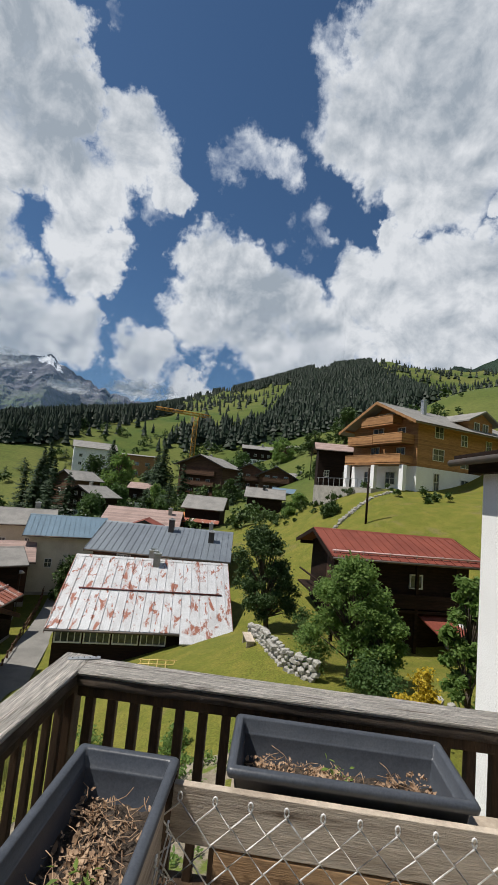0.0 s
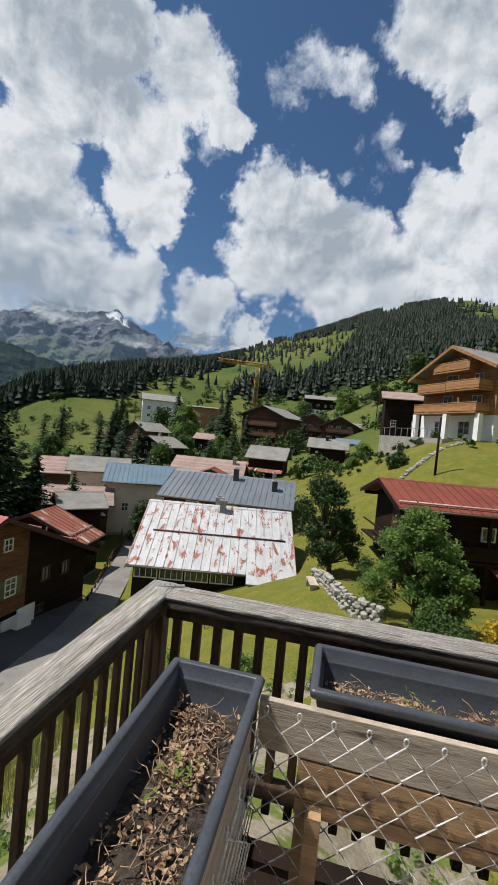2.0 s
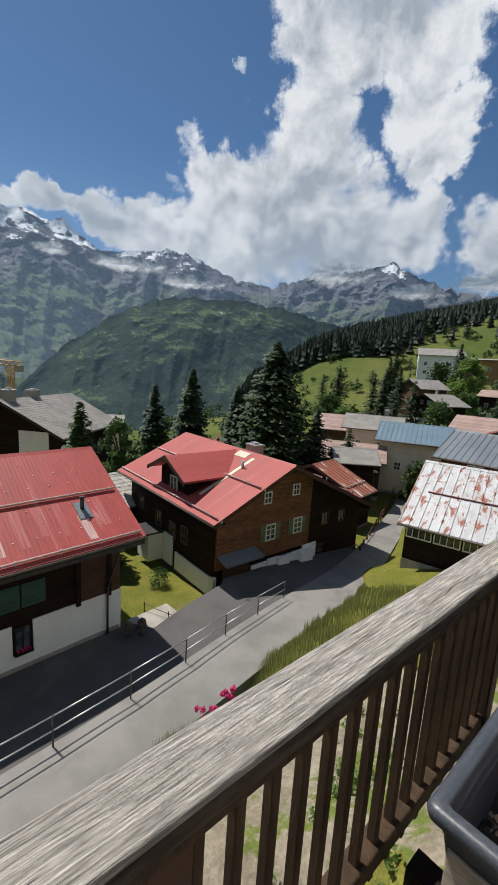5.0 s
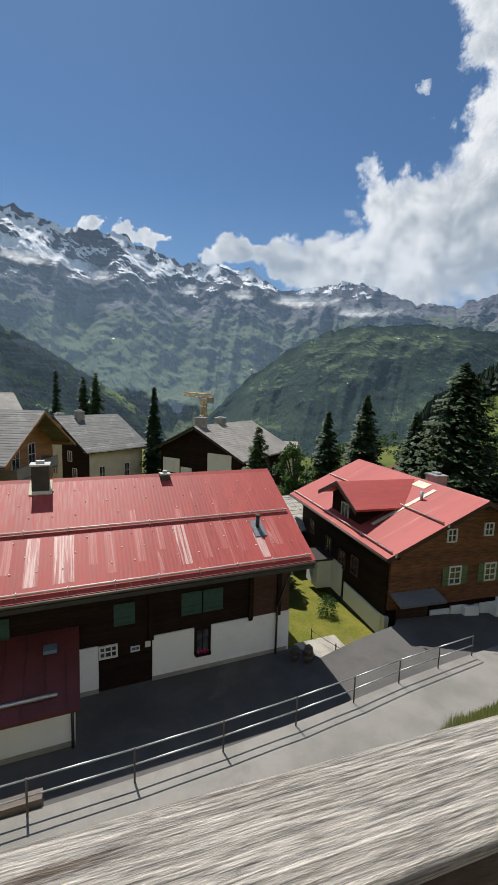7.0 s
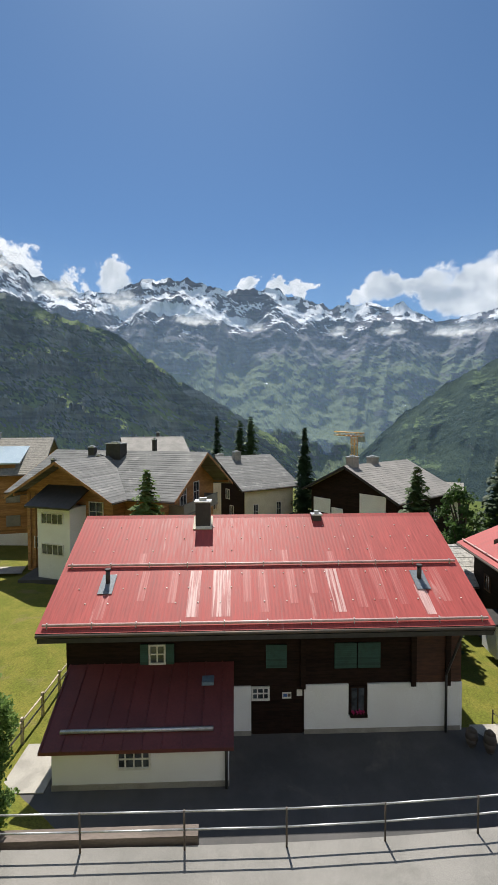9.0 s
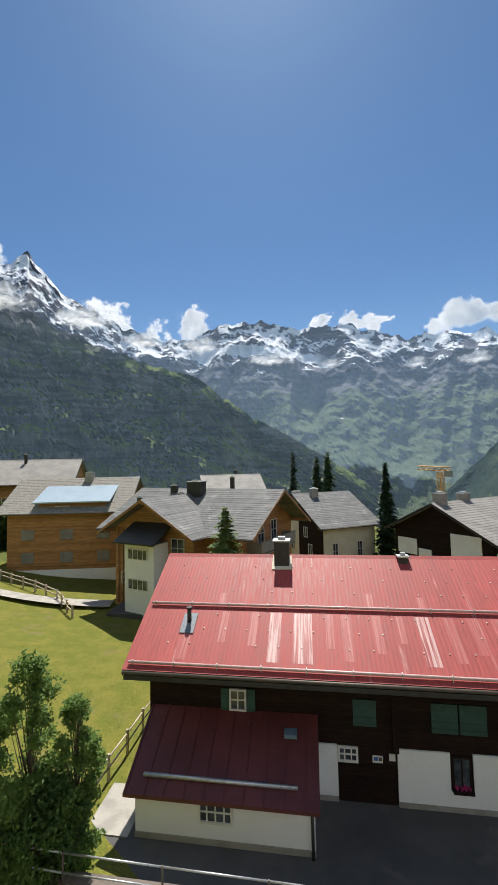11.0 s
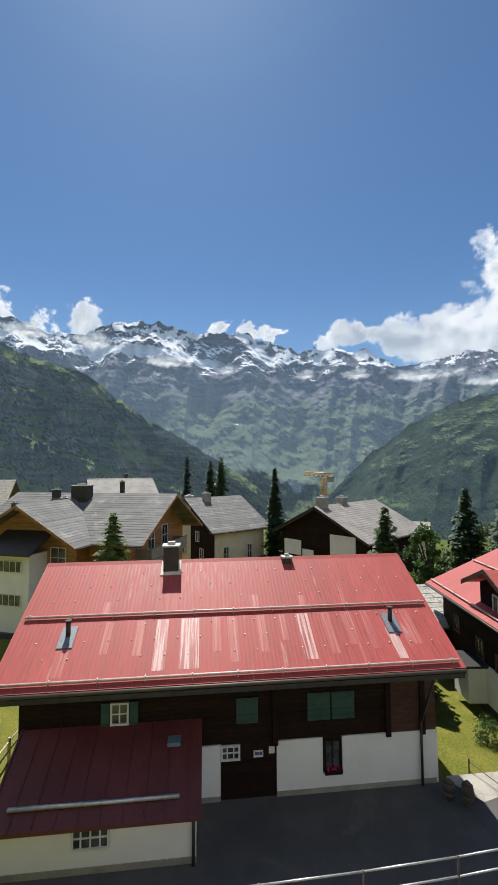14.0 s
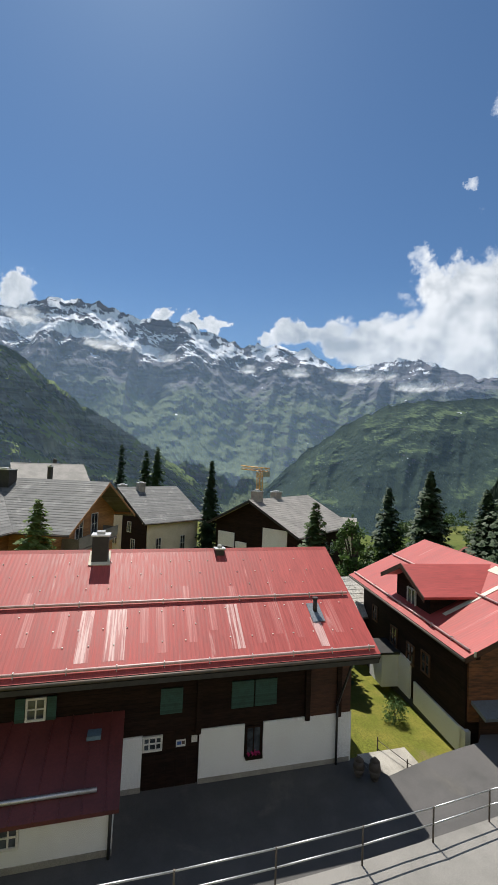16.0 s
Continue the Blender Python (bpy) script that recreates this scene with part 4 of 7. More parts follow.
part("flowers", soup("flowers", *leaf_cloud([(Vector((3.45 + 0.14 * k, F - 0.13, 0.92)), 0.10) for k in range(4)], 160, 0.06, rnd), PETAL), PETAL, red, "magenta flowers on the sill")
boxed("fascia", (-8.3, 8.3, -5.37, -5.31, 8.0 - 0.575 * 5.3 - 0.34, 8.0 - 0.575 * 5.3 - 0.17), BLACK_METAL, red)
for x in (-4.9, -2.0):
    boxed("wall_lamp", (x - 0.16, x + 0.16, F - 0.12, F - 0.01, 4.02, 4.12), DARK_STEEL, red)
# shadow-side annex with its maroon lean-to roof
bm = bmesh.new()
prism(bm, [(-6.3, 0.0), (F - 0.005, 0.0), (F - 0.005, 2.75), (-6.3, 1.55)], -7.45, -1.48)
annex = part("annex", bm, PLASTER, red, "white plastered lean-to annex")
bm = bmesh.new()
fold = [(-7.75, 0.0)]
for i in range(10):
    x = -7.7 + i * 0.66
    fold += [(x, 0.0), (x, 0.04), (x + 0.03, 0.04), (x + 0.03, 0.0)]
fold += [(-1.3, 0.0), (-1.3, -0.12), (-7.75, -0.12)]
ends = [[bm.verts.new((x, y, z + d)) for x, d in fold] for y, z in ((-6.62, 1.62), (F - 0.01, 3.02))]
for i in range(len(fold)):
    bm.faces.new((ends[0][i], ends[0][(i + 1) % len(fold)], ends[1][(i + 1) % len(fold)], ends[1][i]))
bm.faces.new(ends[0])
part("lean_to_roof", bm, MAROON, annex, "maroon standing-seam roof")
bm = bmesh.new()
tube(bm, (-7.2, -6.15, 1.95), (-2.0, -6.15, 1.95), 0.07, n=8)
part("snow_guard", bm, STEEL, annex)
boxed("plinth", (-7.47, -1.46, -6.33, -5.9, 0.0, 0.22), CONCRETE, annex)
window(annex, Matrix.Translation((-4.68, -6.31, 1.1)), 1.15, 0.72, bars=(3, 1))
bm = bmesh.new()
tube(bm, (-1.55, -6.4, 0.0), (-1.55, -6.4, 1.45), 0.05)
part("downpipe", bm, BLACK_METAL, annex)
boxed("hatch", (-2.5, -2.05, -4.9, -4.5, 2.66, 2.8), BLUE_TIN, annex)

# chalet with the log gable and a red roof further down the lane
log = gable_house("chalet", "dark log chalet with red metal roof and side dormer", (-21.4, 20.0, -1.9), -6.5, 11.0, 5.1, 8.2, 7.35, 0.45, over=0.7, over_x=0.95,
                  wall=DARK_WOOD, roof=RED_METAL, style="wave", fascia=RED_WOOD, low=YARD, low_h=0.1, guards=(2.6, 5.5),
                  wins=[("S", -3.6, 3.0, 0.7, 1.0), ("S", -1.0, 2.6, 0.8, 1.1), ("S", 0.9, 2.4, 0.8, 1.1), ("S", 2.4, 2.6, 0.8, 1.1), ("E", 4.2, 3.0, 0.7, 0.9), ("E", 6.0, 2.9, 0.7, 0.9), ("E", 3.8, 0.9, 0.8, 0.6)],
                  chimneys=[(1.2, 1.1, 1.0, 0.8, 0.75, CONCRETE)], depth=1.2, group="", frame_mat=MID_WOOD)
for x0, x1, y0, y1, lift in ((2.95, 3.25, -4.6, -0.55, 0.05), (1.2, 2.4, -0.75, -0.2, 0.05)):
    bm = bmesh.new()
    prism(bm, [(y0, 7.35 + 0.45 * y0 + lift), (y1, 7.35 + 0.45 * y1 + lift), (y1, 7.35 + 0.45 * y1 + lift + 0.012), (y0, 7.35 + 0.45 * y0 + lift + 0.012)], x0, x1)
    part("flashing", bm, CREAM, log, "pale bare metal flashing strip")
bm = bmesh.new()
prism(bm, [(-5.0, 1.55), (2.55, 1.55), (2.55, 6.15), (0, 7.05), (-5.0, 5.0)], 5.5, 5.62)
gab = part("gable_cladding", bm, BROWN_WOOD, log, "warm brown log gable front")
E5 = lambda u, z, o=5.62: Matrix.Translation((o, u, z)) @ pose(0, 0, 0, 0, 0, 90)
for u, z, ww, hh in ((-1.0, 3.1, 0.8, 1.05), (1.35, 3.1, 0.8, 1.05)):
    window(log, E5(u, z), ww, hh, bars=(1, 2), shutters=PALE_GREEN)
for u, z in ((-1.4, 5.35), (1.0, 5.55)):
    window(log, E5(u, z), 0.62, 0.75, bars=(1, 1))
bm = bmesh.new()
prism(bm, [(-4.9, 2.35), (-4.9, 2.5), (-2.2, 2.5), (-2.2, 2.35)], 5.62, 6.6, Matrix.Translation((5.6, 0, 2.42)) @ pose(0, 0, 0, 0, 14) @ Matrix.Translation((-5.6, 0, -2.42)))
part("porch_roof", bm, ZINC, log, "grey corrugated porch roof")
boxed("porch_door", (5.62, 5.7, -4.5, -2.6, 0.1, 2.3), RED_WOOD, log)
for u0, u1, z1 in ((-2.4, -1.2, 1.25), (-1.1, -0.2, 1.35), (0.0, 0.75, 1.3), (0.9, 1.55, 1.3), (2.0, 3.3, 1.55)):
    boxed("plaster_panel", (5.62, 5.72, u0, u1, 0.0, z1), PLASTER, log)
for u0, u1, x1 in ((-0.35, 0.0, 5.95), (1.55, 2.0, 6.15)):
    boxed("buttress", (5.62, x1, u0, u1 + 0.6, 0.0, 1.3), PLASTER, log)
for x0, x1, z1 in ((1.4, 5.4, 1.15), (-0.3, 1.0, 2.0)):
    boxed("plaster_panel", (x0, x1, -5.2, -5.05, 0.0, z1), PLASTER, log)
boxed("porch", (-1.9, -0.3, -6.2, -5.1, 0.0, 1.9), PLASTER, log)
boxed("porch_roof", (-2.1, -0.1, -6.45, -5.1, 1.9, 2.02), BLACK_METAL, log)
boxed("corner_post", (5.3, 5.7, -5.2, -4.95, 0, 1.2), WHITE_PAINT, log)
# dormer with its own little gable, facing the long house
dm = Matrix.Translation((0.75, -3.0, 0))
bm = bmesh.new()
prism(bm, [(-1.75, 4.4), (1.75, 4.4), (1.75, 6.25), (0, 7.05), (-1.75, 6.25)], -2.0, 2.9, dm @ pose(0, 0, 0, 0, 0, 90))
dorm = part("dormer", bm, DARK_WOOD, log)
for s in (-1, 1):
    bm = bmesh.new()
    prism(bm, [(0, 7.32), (s * 2.35, 6.2), (s * 2.35, 6.08), (0, 7.18)], -2.7, 3.1, dm @ pose(0, 0, 0, 0, 0, 90))
    part("dormer_roof", bm, RED_METAL, dorm)
    bm = bmesh.new()
    prism(bm, [(0, 7.35), (s * 2.4, 6.2), (s * 2.4, 5.95), (0, 7.08)], -2.76, -2.71, dm @ pose(0, 0, 0, 0, 0, 90))
    part("barge_board", bm, RED_WOOD, dorm)
bm = bmesh.new()
tube(bm, (2.85, -5.5, 6.25), (2.85, -2.4, 6.25), 0.06)
part("snow_guard", bm, STEEL, dorm)
window(dorm, dm @ Matrix.Translation((0, -2.01, 5.4)), 0.9, 1.1)
bm = bmesh.new()
tube(bm, (3.3, -1.6, 6.5), (3.3, -1.6, 7.15), 0.09)
part("vent_pipe", bm, STEEL, log)

# barn with the rusty tin roof
barn = gable_house("barn", "low timber barn with rusty white painted tin roof", (-5.9, 29.4, -1.0), 9, 9.6, 4.9, 4.6, 6.5, 0.545, over=0.55, over_x=0.35, wall=DARK_WOOD, roof=RUST, style="seam",
                   fascia=RUST_RED, low=CONCRETE, low_h=1.2, depth=2.0, chimneys=[(0.2, -0.5, 0.45, 0.4, 0.75, CONCRETE), (-0.15, 0.6, 0.5, 0.4, 0.8, CONCRETE)], group="", category="barn")
bm = bmesh.new()
tube(bm, (-4.2, -2.75, 5.06), (4.6, -2.75, 5.06), 0.05)
part("snow_guard", bm, MAROON, barn)
for i in range(4):
    window(barn, Matrix.Translation((-4.0 + i * 1.55, -4.92, 3.1)), 1.45, 0.95, bars=(3, 0))
bm = bmesh.new()
roof_slab(bm, -4.6, -6.1, 4.05, 3.2, 2.1, 5.15, 0.06)
part("lower_roof", bm, RUST, barn, "rusted lower roof sheet")

# grey standing-seam roof behind the barn
gable_house("house", "house under a blue grey standing-seam roof", (-7.1322, 41.5, 0.5), 1, 11.4, 4.6, 4.6, 6.0, 0.36, roof=ZINC, style="seam", wall=MID_WOOD, low_h=0.3,
            wins=[("S", 0.4, 3.4, 1.6, 0.8), ("S", -3.0, 3.4, 1.2, 0.8)], chimneys=[(0.3, -0.9, 0.5, 0.5, 1.1, BLACK_METAL), (4.3, -2.2, 0.5, 0.5, 0.9, BLACK_METAL), (4.0, 1.0, 0.4, 0.4, 0.9, CONCRETE)])
gable_house("house", "white walled house with blue tin roof", (-20.6934, 50.5, -2.5), 20, 7.4, 3.6, 3.6, 8.1, 0.42, roof=BLUE_TIN, style="seam", wall=CREAM, low_h=0.2, wins=[("S", -1.5, 3.3, 0.8, 1.0), ("E", 0, 3.6, 1.6, 1.2), ("E", -1.5, 5.2, 1.0, 0.9)])
gable_house("house", "house with faded pinkish tiled roof", (-14.0614, 60.5, 0.5), 4, 9.5, 4.3, 4.3, 6.1, 0.42, roof=PINK_ROOF, wall=MID_WOOD, wins=[("S", -2, 3.0, 0.9, 0.9)], chimneys=[(3.6, -1.0, 0.5, 0.5, 0.8, CONCRETE)])
gable_house("shed", "small shed with dull red roof", (-12.4206, 54.5, 0.8), 95, 3.0, 2.0, 2.0, 5.0, 0.4, roof=DULL_RED, wall=MID_WOOD)
gable_house("shed", "scaffold shelter covered by an orange tarp", (-10.3022, 66.5, 2.5), 5, 3.0, 1.8, 1.8, 3.7, 0.5, roof=ORANGE_TILE, wall=BEAM)
gable_house("house", "black timber house with white framed windows", (-29.8042, 81.5, 2.6), 64, 6.0, 3.9, 3.9, 5.9, 0.42, wall=DARK_WOOD, low=PLASTER, low_h=1.3, wins=[("W", u, z, 0.75, 0.85) for z in (2.6,) for u in (-2.7, -0.9, 0.9, 2.7)] + [("W", u, 4.3, 0.75, 0.8) for u in (-0.9, 0.9)], roof=GREY_ROOF, chimneys=[(0, 0.5, 0.5, 0.5, 0.8, CONCRETE)])
gable_house("house", "timber house with weathered grey roof", (-37.1756, 92, 3.5), 60, 6.5, 3.6, 3.6, 7.6, 0.45, wall=MID_WOOD, roof=GREY_ROOF, wins=[("W", -1.2, 3.2, 0.8, 0.9), ("W", 1.2, 3.2, 0.8, 0.9)])
gable_house("house", "dark house with pale pinkish roof", (-25.7912, 109, 2.6), 4, 7.4, 3.4, 3.4, 7.0, 0.34, wall=DARK_WOOD, roof=PINK_ROOF, low=PLASTER, low_h=2.0, wins=[("S", u, 3.6, 0.8, 0.9) for u in (-2.2, 0.2, 1.6)] + [("S", -2.4, 1.2, 1.2, 0.9)], chimneys=[(1.2, -0.6, 0.6, 0.5, 0.8, BLACK_METAL)])
gable_house("guest_house", "large white building with low grey roof and timber wing", (-61.1652, 164, 8.0), 24, 15, 8, 8, 15.0, 0.33, wall=PLASTER, roof=GREY_ROOF, wins=[("W", u, z, 1.2, 1.2) for u in (-3, 0, 3) for z in (6, 9)] + [("S", u, z, 1.2, 1.2) for u in (-5, -1, 3) for z in (6, 9)])
gable_house("guest_house", "timber wing under scaffolding with a flat grey roof", (-45.6788, 166, 8.5), 8, 17, 6, 6, 11.3, 0.1, wall=BEAM, roof=GREY_ROOF, low=PLASTER, low_h=1.5, wins=[("S", u, z, 1.6, 1.3) for u in (-6, -2, 2, 6) for z in (4, 7.5)])
for k, (x, y, z, yaw, L, a, hr, s, wl, rf) in enumerate([(-9.6, 108, 5.5, 68, 11, 6.0, 12.6, 0.4, MID_WOOD, GREY_ROOF), (1.2, 114, 8.0, 84, 10, 4.3, 9.4, 0.5, MID_WOOD, GREY_ROOF), (8.3, 109, 8.0, 80, 10, 4.4, 9.0, 0.5, MID_WOOD, GREY_ROOF)]):
    gable_house("apartment_house", "brown timber apartment house with stacked balconies", (x, y, z), yaw, L, a, a, hr, s, wall=wl, roof=rf, low=PLASTER, low_h=2.2, over=1.0, over_x=1.2,
                wins=[("W", u, zz, 1.1, 1.4) for u in (-2.4, 0.4, 2.4) for zz in (3.4, 5.9)] + [("S", u, zz, 1.1, 1.2) for u in (-3, 0, 3) for zz in (3.4, 5.9)] + [("N", u, zz, 1.1, 1.2) for u in (-3, 0, 3) for zz in (3.4, 5.9)],
                balconies=[("W", 0, zz, a * 1.5, 1.3, MID_WOOD) for zz in ((2.4, 5.0, 7.6) if k == 0 else (2.4, 5.0))], chimneys=[(1.5, 1.0, 0.7, 0.6, 0.9, CONCRETE)])
gable_house("apartment_house", "long timber house with grey roof and dormer", (12.3884, 112, 8.6), -8, 10, 4.4, 4.4, 7.4, 0.45, wall=MID_WOOD, roof=GREY_ROOF, low=PLASTER, low_h=2.5, wins=[("S", u, z, 1.1, 1.1) for u in (-3.4, -1, 1.4, 3.6) for z in (1.2, 3.6)], chimneys=[(2, -0.5, 0.6, 0.6, 0.8, CONCRETE)])
gable_house("barn", "black timber barn with pale grey roof", (3.723, 77.5, 5.2), -4, 6.2, 3.0, 3.0, 6.0, 0.45, wall=DARK_WOOD, roof=GREY_ROOF, chimneys=[(-0.3, -0.6, 0.5, 0.5, 0.7, BLACK_METAL)], category="barn")
gable_house("barn", "old dark barn with rusty lean-to roof", (-6.1124, 68, 3.4), -4, 5.4, 3.4, 3.6, 5.6, 0.45, wall=DARK_WOOD, roof=GREY_ROOF, category="barn")
boxed("roof_sheet", (-3.2, 2.9, -4.9, -3.5, 2.75, 2.87), RUST_RED, bpy.data.objects["barn.002"], m=pose(0, 0, 0.45, 16))
gable_house("house", "dark hillside house with grey roof and pale ground floor", (3.3668, 174, 20.8), 2, 12, 4.5, 4.5, 8.0, 0.36, wall=DARK_WOOD, roof=GREY_ROOF, low=PLASTER, low_h=2.0, wins=[("S", u, z, 1.1, 1.1) for u in (-4, -1, 2, 4.5) for z in (1, 3.6)], chimneys=[(2, -1, .7, .7, 1, CONCRETE)])
gable_house("house", "small timber house with grey roof among trees", (18.7804, 172, 25), -3, 9, 4, 4, 5, 0.3, wall=MID_WOOD, roof=GREY_ROOF)
gable_house("house", "small dark house with steep grey roof", (19.6476, 118, 10.5), -35, 6, 3.2, 3.2, 6.6, 0.5, wall=DARK_WOOD, roof=GREY_ROOF, low=PLASTER, low_h=1.5, wins=[("S", u, 2.9, 0.9, 1.0) for u in (-1.7, 1.2)])
gable_house("house", "small dark house with steep grey roof", (26.6612, 116, 11.0), -20, 6, 3.0, 3.0, 5.8, 0.5, wall=DARK_WOOD, roof=GREY_ROOF, wins=[("S", 0, 2.5, 0.9, 1.0)])
gable_house("house", "tall dark timber house with faded red roof", (14.7978, 66.5, 9.8), -6, 7.5, 3.2, 3.2, 9.6, 0.36, wall=DARK_WOOD, roof=PINK_ROOF, low=PLASTER, low_h=1.6, wins=[("S", -2.4, 4.6, 0.8, 1.0), ("S", 0.5, 4.6, 0.8, 1.0)])

gable_house("shed", "pale blue white shed with a tin roof", (9.3, 89.3, 6.6), -8, 6.0, 2.4, 2.4, 5.0, 0.3, wall=PLASTER, roof=BLUE_TIN, wins=[("S", 0.8, 2.6, 0.8, 0.8)], category="shed")

# hotel of golden timber on the slope
hotel = gable_house("apartment_house", "golden timber apartment house with balconies over a white ground floor", (23.7876, 53.3, 12.4), 25, 16.5, 5.0, 5.8, 10.5, 0.47, over=1.2, over_x=1.7, wall=GOLD_WOOD, roof=GREY_ROOF,
                    low=PLASTER, low_h=2.8, depth=4, thick=0.25, fascia=BEAM, group="",
                    wins=[("W", -1.2, 1.4, 1.6, 1.5), ("W", 2.6, 1.4, 1.4, 1.5), ("W", -2.6, 4.2, 1.3, 1.6), ("W", 1.6, 4.2, 1.5, 1.9), ("W", -2.6, 6.6, 1.2, 1.5), ("W", 1.2, 6.6, 1.8, 1.8), ("W", 0, 8.8, 2.6, 1.0),
                          ("S", -5.2, 1.3, 0.9, 2.0), ("S", -5.0, 4.4, 1.8, 1.4), ("S", -0.4, 4.0, 1.8, 1.4), ("S", 4, 4.2, 1.6, 1.4), ("S", -5.0, 7.0, 1.4, 1.4), ("S", -0.8, 6.6, 1.1, 1.4), ("S", 3.6, 6.4, 1.1, 1.4), ("S", -0.5, 1.3, 1.4, 1.3)],
                    balconies=[("W", 2.6, 3.0, 5.6, 1.6, GOLD_WOOD), ("W", -2.4, 3.0, 4.0, 1.9, GOLD_WOOD), ("W", 2.8, 5.4, 4.6, 1.6, GOLD_WOOD), ("W", -2.2, 5.4, 4.6, 1.9, GOLD_WOOD), ("W", 0.2, 7.7, 5.4, 1.4, GOLD_WOOD)],
                    chimneys=[(-3.8, -1.5, 0.5, 0.5, 1.6, STEEL)], category="apartment house")
bm = bmesh.new()
prism(bm, [(-2.2, 7.0), (2.2, 7.0), (2.2, 9.4), (0, 10.5), (-2.2, 9.4)], -4.6, 1.0, Matrix.Translation((2.6, 0, 0)) @ pose(0, 0, 0, 0, 0, 90))
hd = part("dormer", bm, GOLD_WOOD, hotel)
bm = bmesh.new()
for s in (-1, 1):
    prism(bm, [(0, 10.75), (s * 3.0, 9.3), (s * 3.0, 9.12), (0, 10.55)], -5.3, 1.2, Matrix.Translation((2.6, 0, 0)) @ pose(0, 0, 0, 0, 0, 90))
part("dormer_roof", bm, GREY_ROOF, hd)
for u in (-0.8, 0.8):
    window(hd, Matrix.Translation((2.6 + u, -4.62, 8.6)), 1.0, 1.3)
for u in (-4.7, -0.2, 4.8):
    boxed("pillar", (-9.9, -9.4, u, u + 0.6, 0, 2.8), PLASTER, hotel)
boxed("retaining_wall", (-13.0, -8.6, -3.4, 7.5, -2.6, -0.1), CONCRETE, hotel, "rough retaining wall of the terrace")
for i in range(8):
    boxed("railing_post", (-12.9, -12.85, -1 + i * 1.1, -0.95 + i * 1.1, -0.1, 0.9), STEEL, hotel)
boxed("railing", (-12.9, -12.85, -1, 7.0, 0.85, 0.9), STEEL, hotel)

# dark house with the brown red roof beyond the garden
rr = gable_house("house", "black stained house with brown red metal roof and open gallery", (9.2, 27.0, 2.8), 8, 7.6, 3.0, 3.0, 6.2, 0.30, over=0.75, over_x=1.0, wall=DARK_WOOD, roof=DULL_RED, style="seam", low=DARK_WOOD, low_h=0.3, depth=2.5,
                 wins=[("S", 0.5, 3.9, 0.8, 0.8)], group="", fascia=DARK_WOOD, guards=(3.3,))
boxed("gable_cladding", (-3.86, -3.78, -2.6, -0.3, 3.2, 5.2), RED_WOOD, rr, "reddish timber gable cladding")
for u in (-4.6, -2.4, 0.2, 2.6):
    boxed("post", (u, u + 0.16, -3.6, -3.44, -0.8, 4.9), DARK_WOOD, rr)
boxed("gallery", (-4.7, 3.9, -3.6, -3.04, 2.3, 2.45), DARK_WOOD, rr)
boxed("gallery_rail", (-4.7, 3.9, -3.66, -3.61, 2.55, 3.3), DARK_WOOD, rr)
boxed("gallery_rail", (-4.75, -4.65, -3.4, 2.6, 3.2, 3.28), DARK_WOOD, rr)
boxed("gallery", (-4.75, -3.82, -3.4, 2.8, 2.3, 2.42), DARK_WOOD, rr)
bm = bmesh.new()
prism(bm, [(-5.4, 1.75), (-3.05, 2.2), (-3.05, 2.12), (-5.4, 1.67)], 0.6, 3.9)
part("porch_roof", bm, DULL_RED, rr, "small red porch roof")
boxed("porch_wall", (2.4, 4.4, -4.6, -3.04, -1.0, 2.1), PLASTER, rr)
window(rr, Matrix.Translation((3.4, -4.61, 1.2)), 0.9, 0.9, DARK_WOOD)
boxed("steps", (1.0, 2.3, -5.6, -4.4, -0.6, 0.1), CONCRETE, rr)

# sheds and houses left of the lane, seen past the log chalet
gable_house("shed", "open shed with rusty corrugated roof", (-22.3, 33.2, -2.6), 93, 3.2, 4.4, 2.2, 5.2, 0.42, over=0.45, over_x=0.4, roof=RUST_RED, style="seam", wall=DARK_WOOD, category="shed", guards=(3.6,))
gable_house("shed", "small hut with grey sheet roof", (-23.0, 40.0, -2.6), 40, 3.6, 2.2, 2.2, 5.8, 0.4, roof=GREY_ROOF, wall=DARK_WOOD, category="shed")
gable_house("house", "tall plastered house with grey hipped roof", (-26.9002, 51.5, -2.4), 25, 6.5, 3.2, 3.2, 8.3, 0.38, roof=GREY_ROOF, wall=CREAM, wins=[("S", u, z, 0.7, 0.9) for u in (-1.6, 1.0) for z in (2.5, 4.8)] + [("E", 0, z, 0.8, 0.9) for z in (2.5, 4.8)], chimneys=[(1.5, 0.5, .6, .6, .9, CONCRETE)])
gable_house("house", "timber house with pale pinkish roof", (-32.4138, 53.5, -2.0), 30, 7.5, 3.6, 3.6, 7.2, 0.4, roof=PINK_ROOF, wall=RED_WOOD, wins=[("S", u, 3.6, 0.7, 0.8) for u in (-2, 0.4, 2)])
gable_house("house", "low red timber house with pinkish roof", (-25.6526, 44.5, -2.6), 28, 6.5, 3.0, 3.0, 5.6, 0.4, roof=PINK_ROOF, wall=RED_WOOD, wins=[("S", u, 2.8, 0.7, 0.8) for u in (-1.6, 0.8)])
gable_house("shed", "hut with fresh stone slab roof", (-29.4, 15.6, -2.6), 92, 2.1, 2.3, 2.0, 5.0, 0.72, roof=FRESH_STONE, style="slate", wall=DARK_WOOD, category="shed", over=0.4)

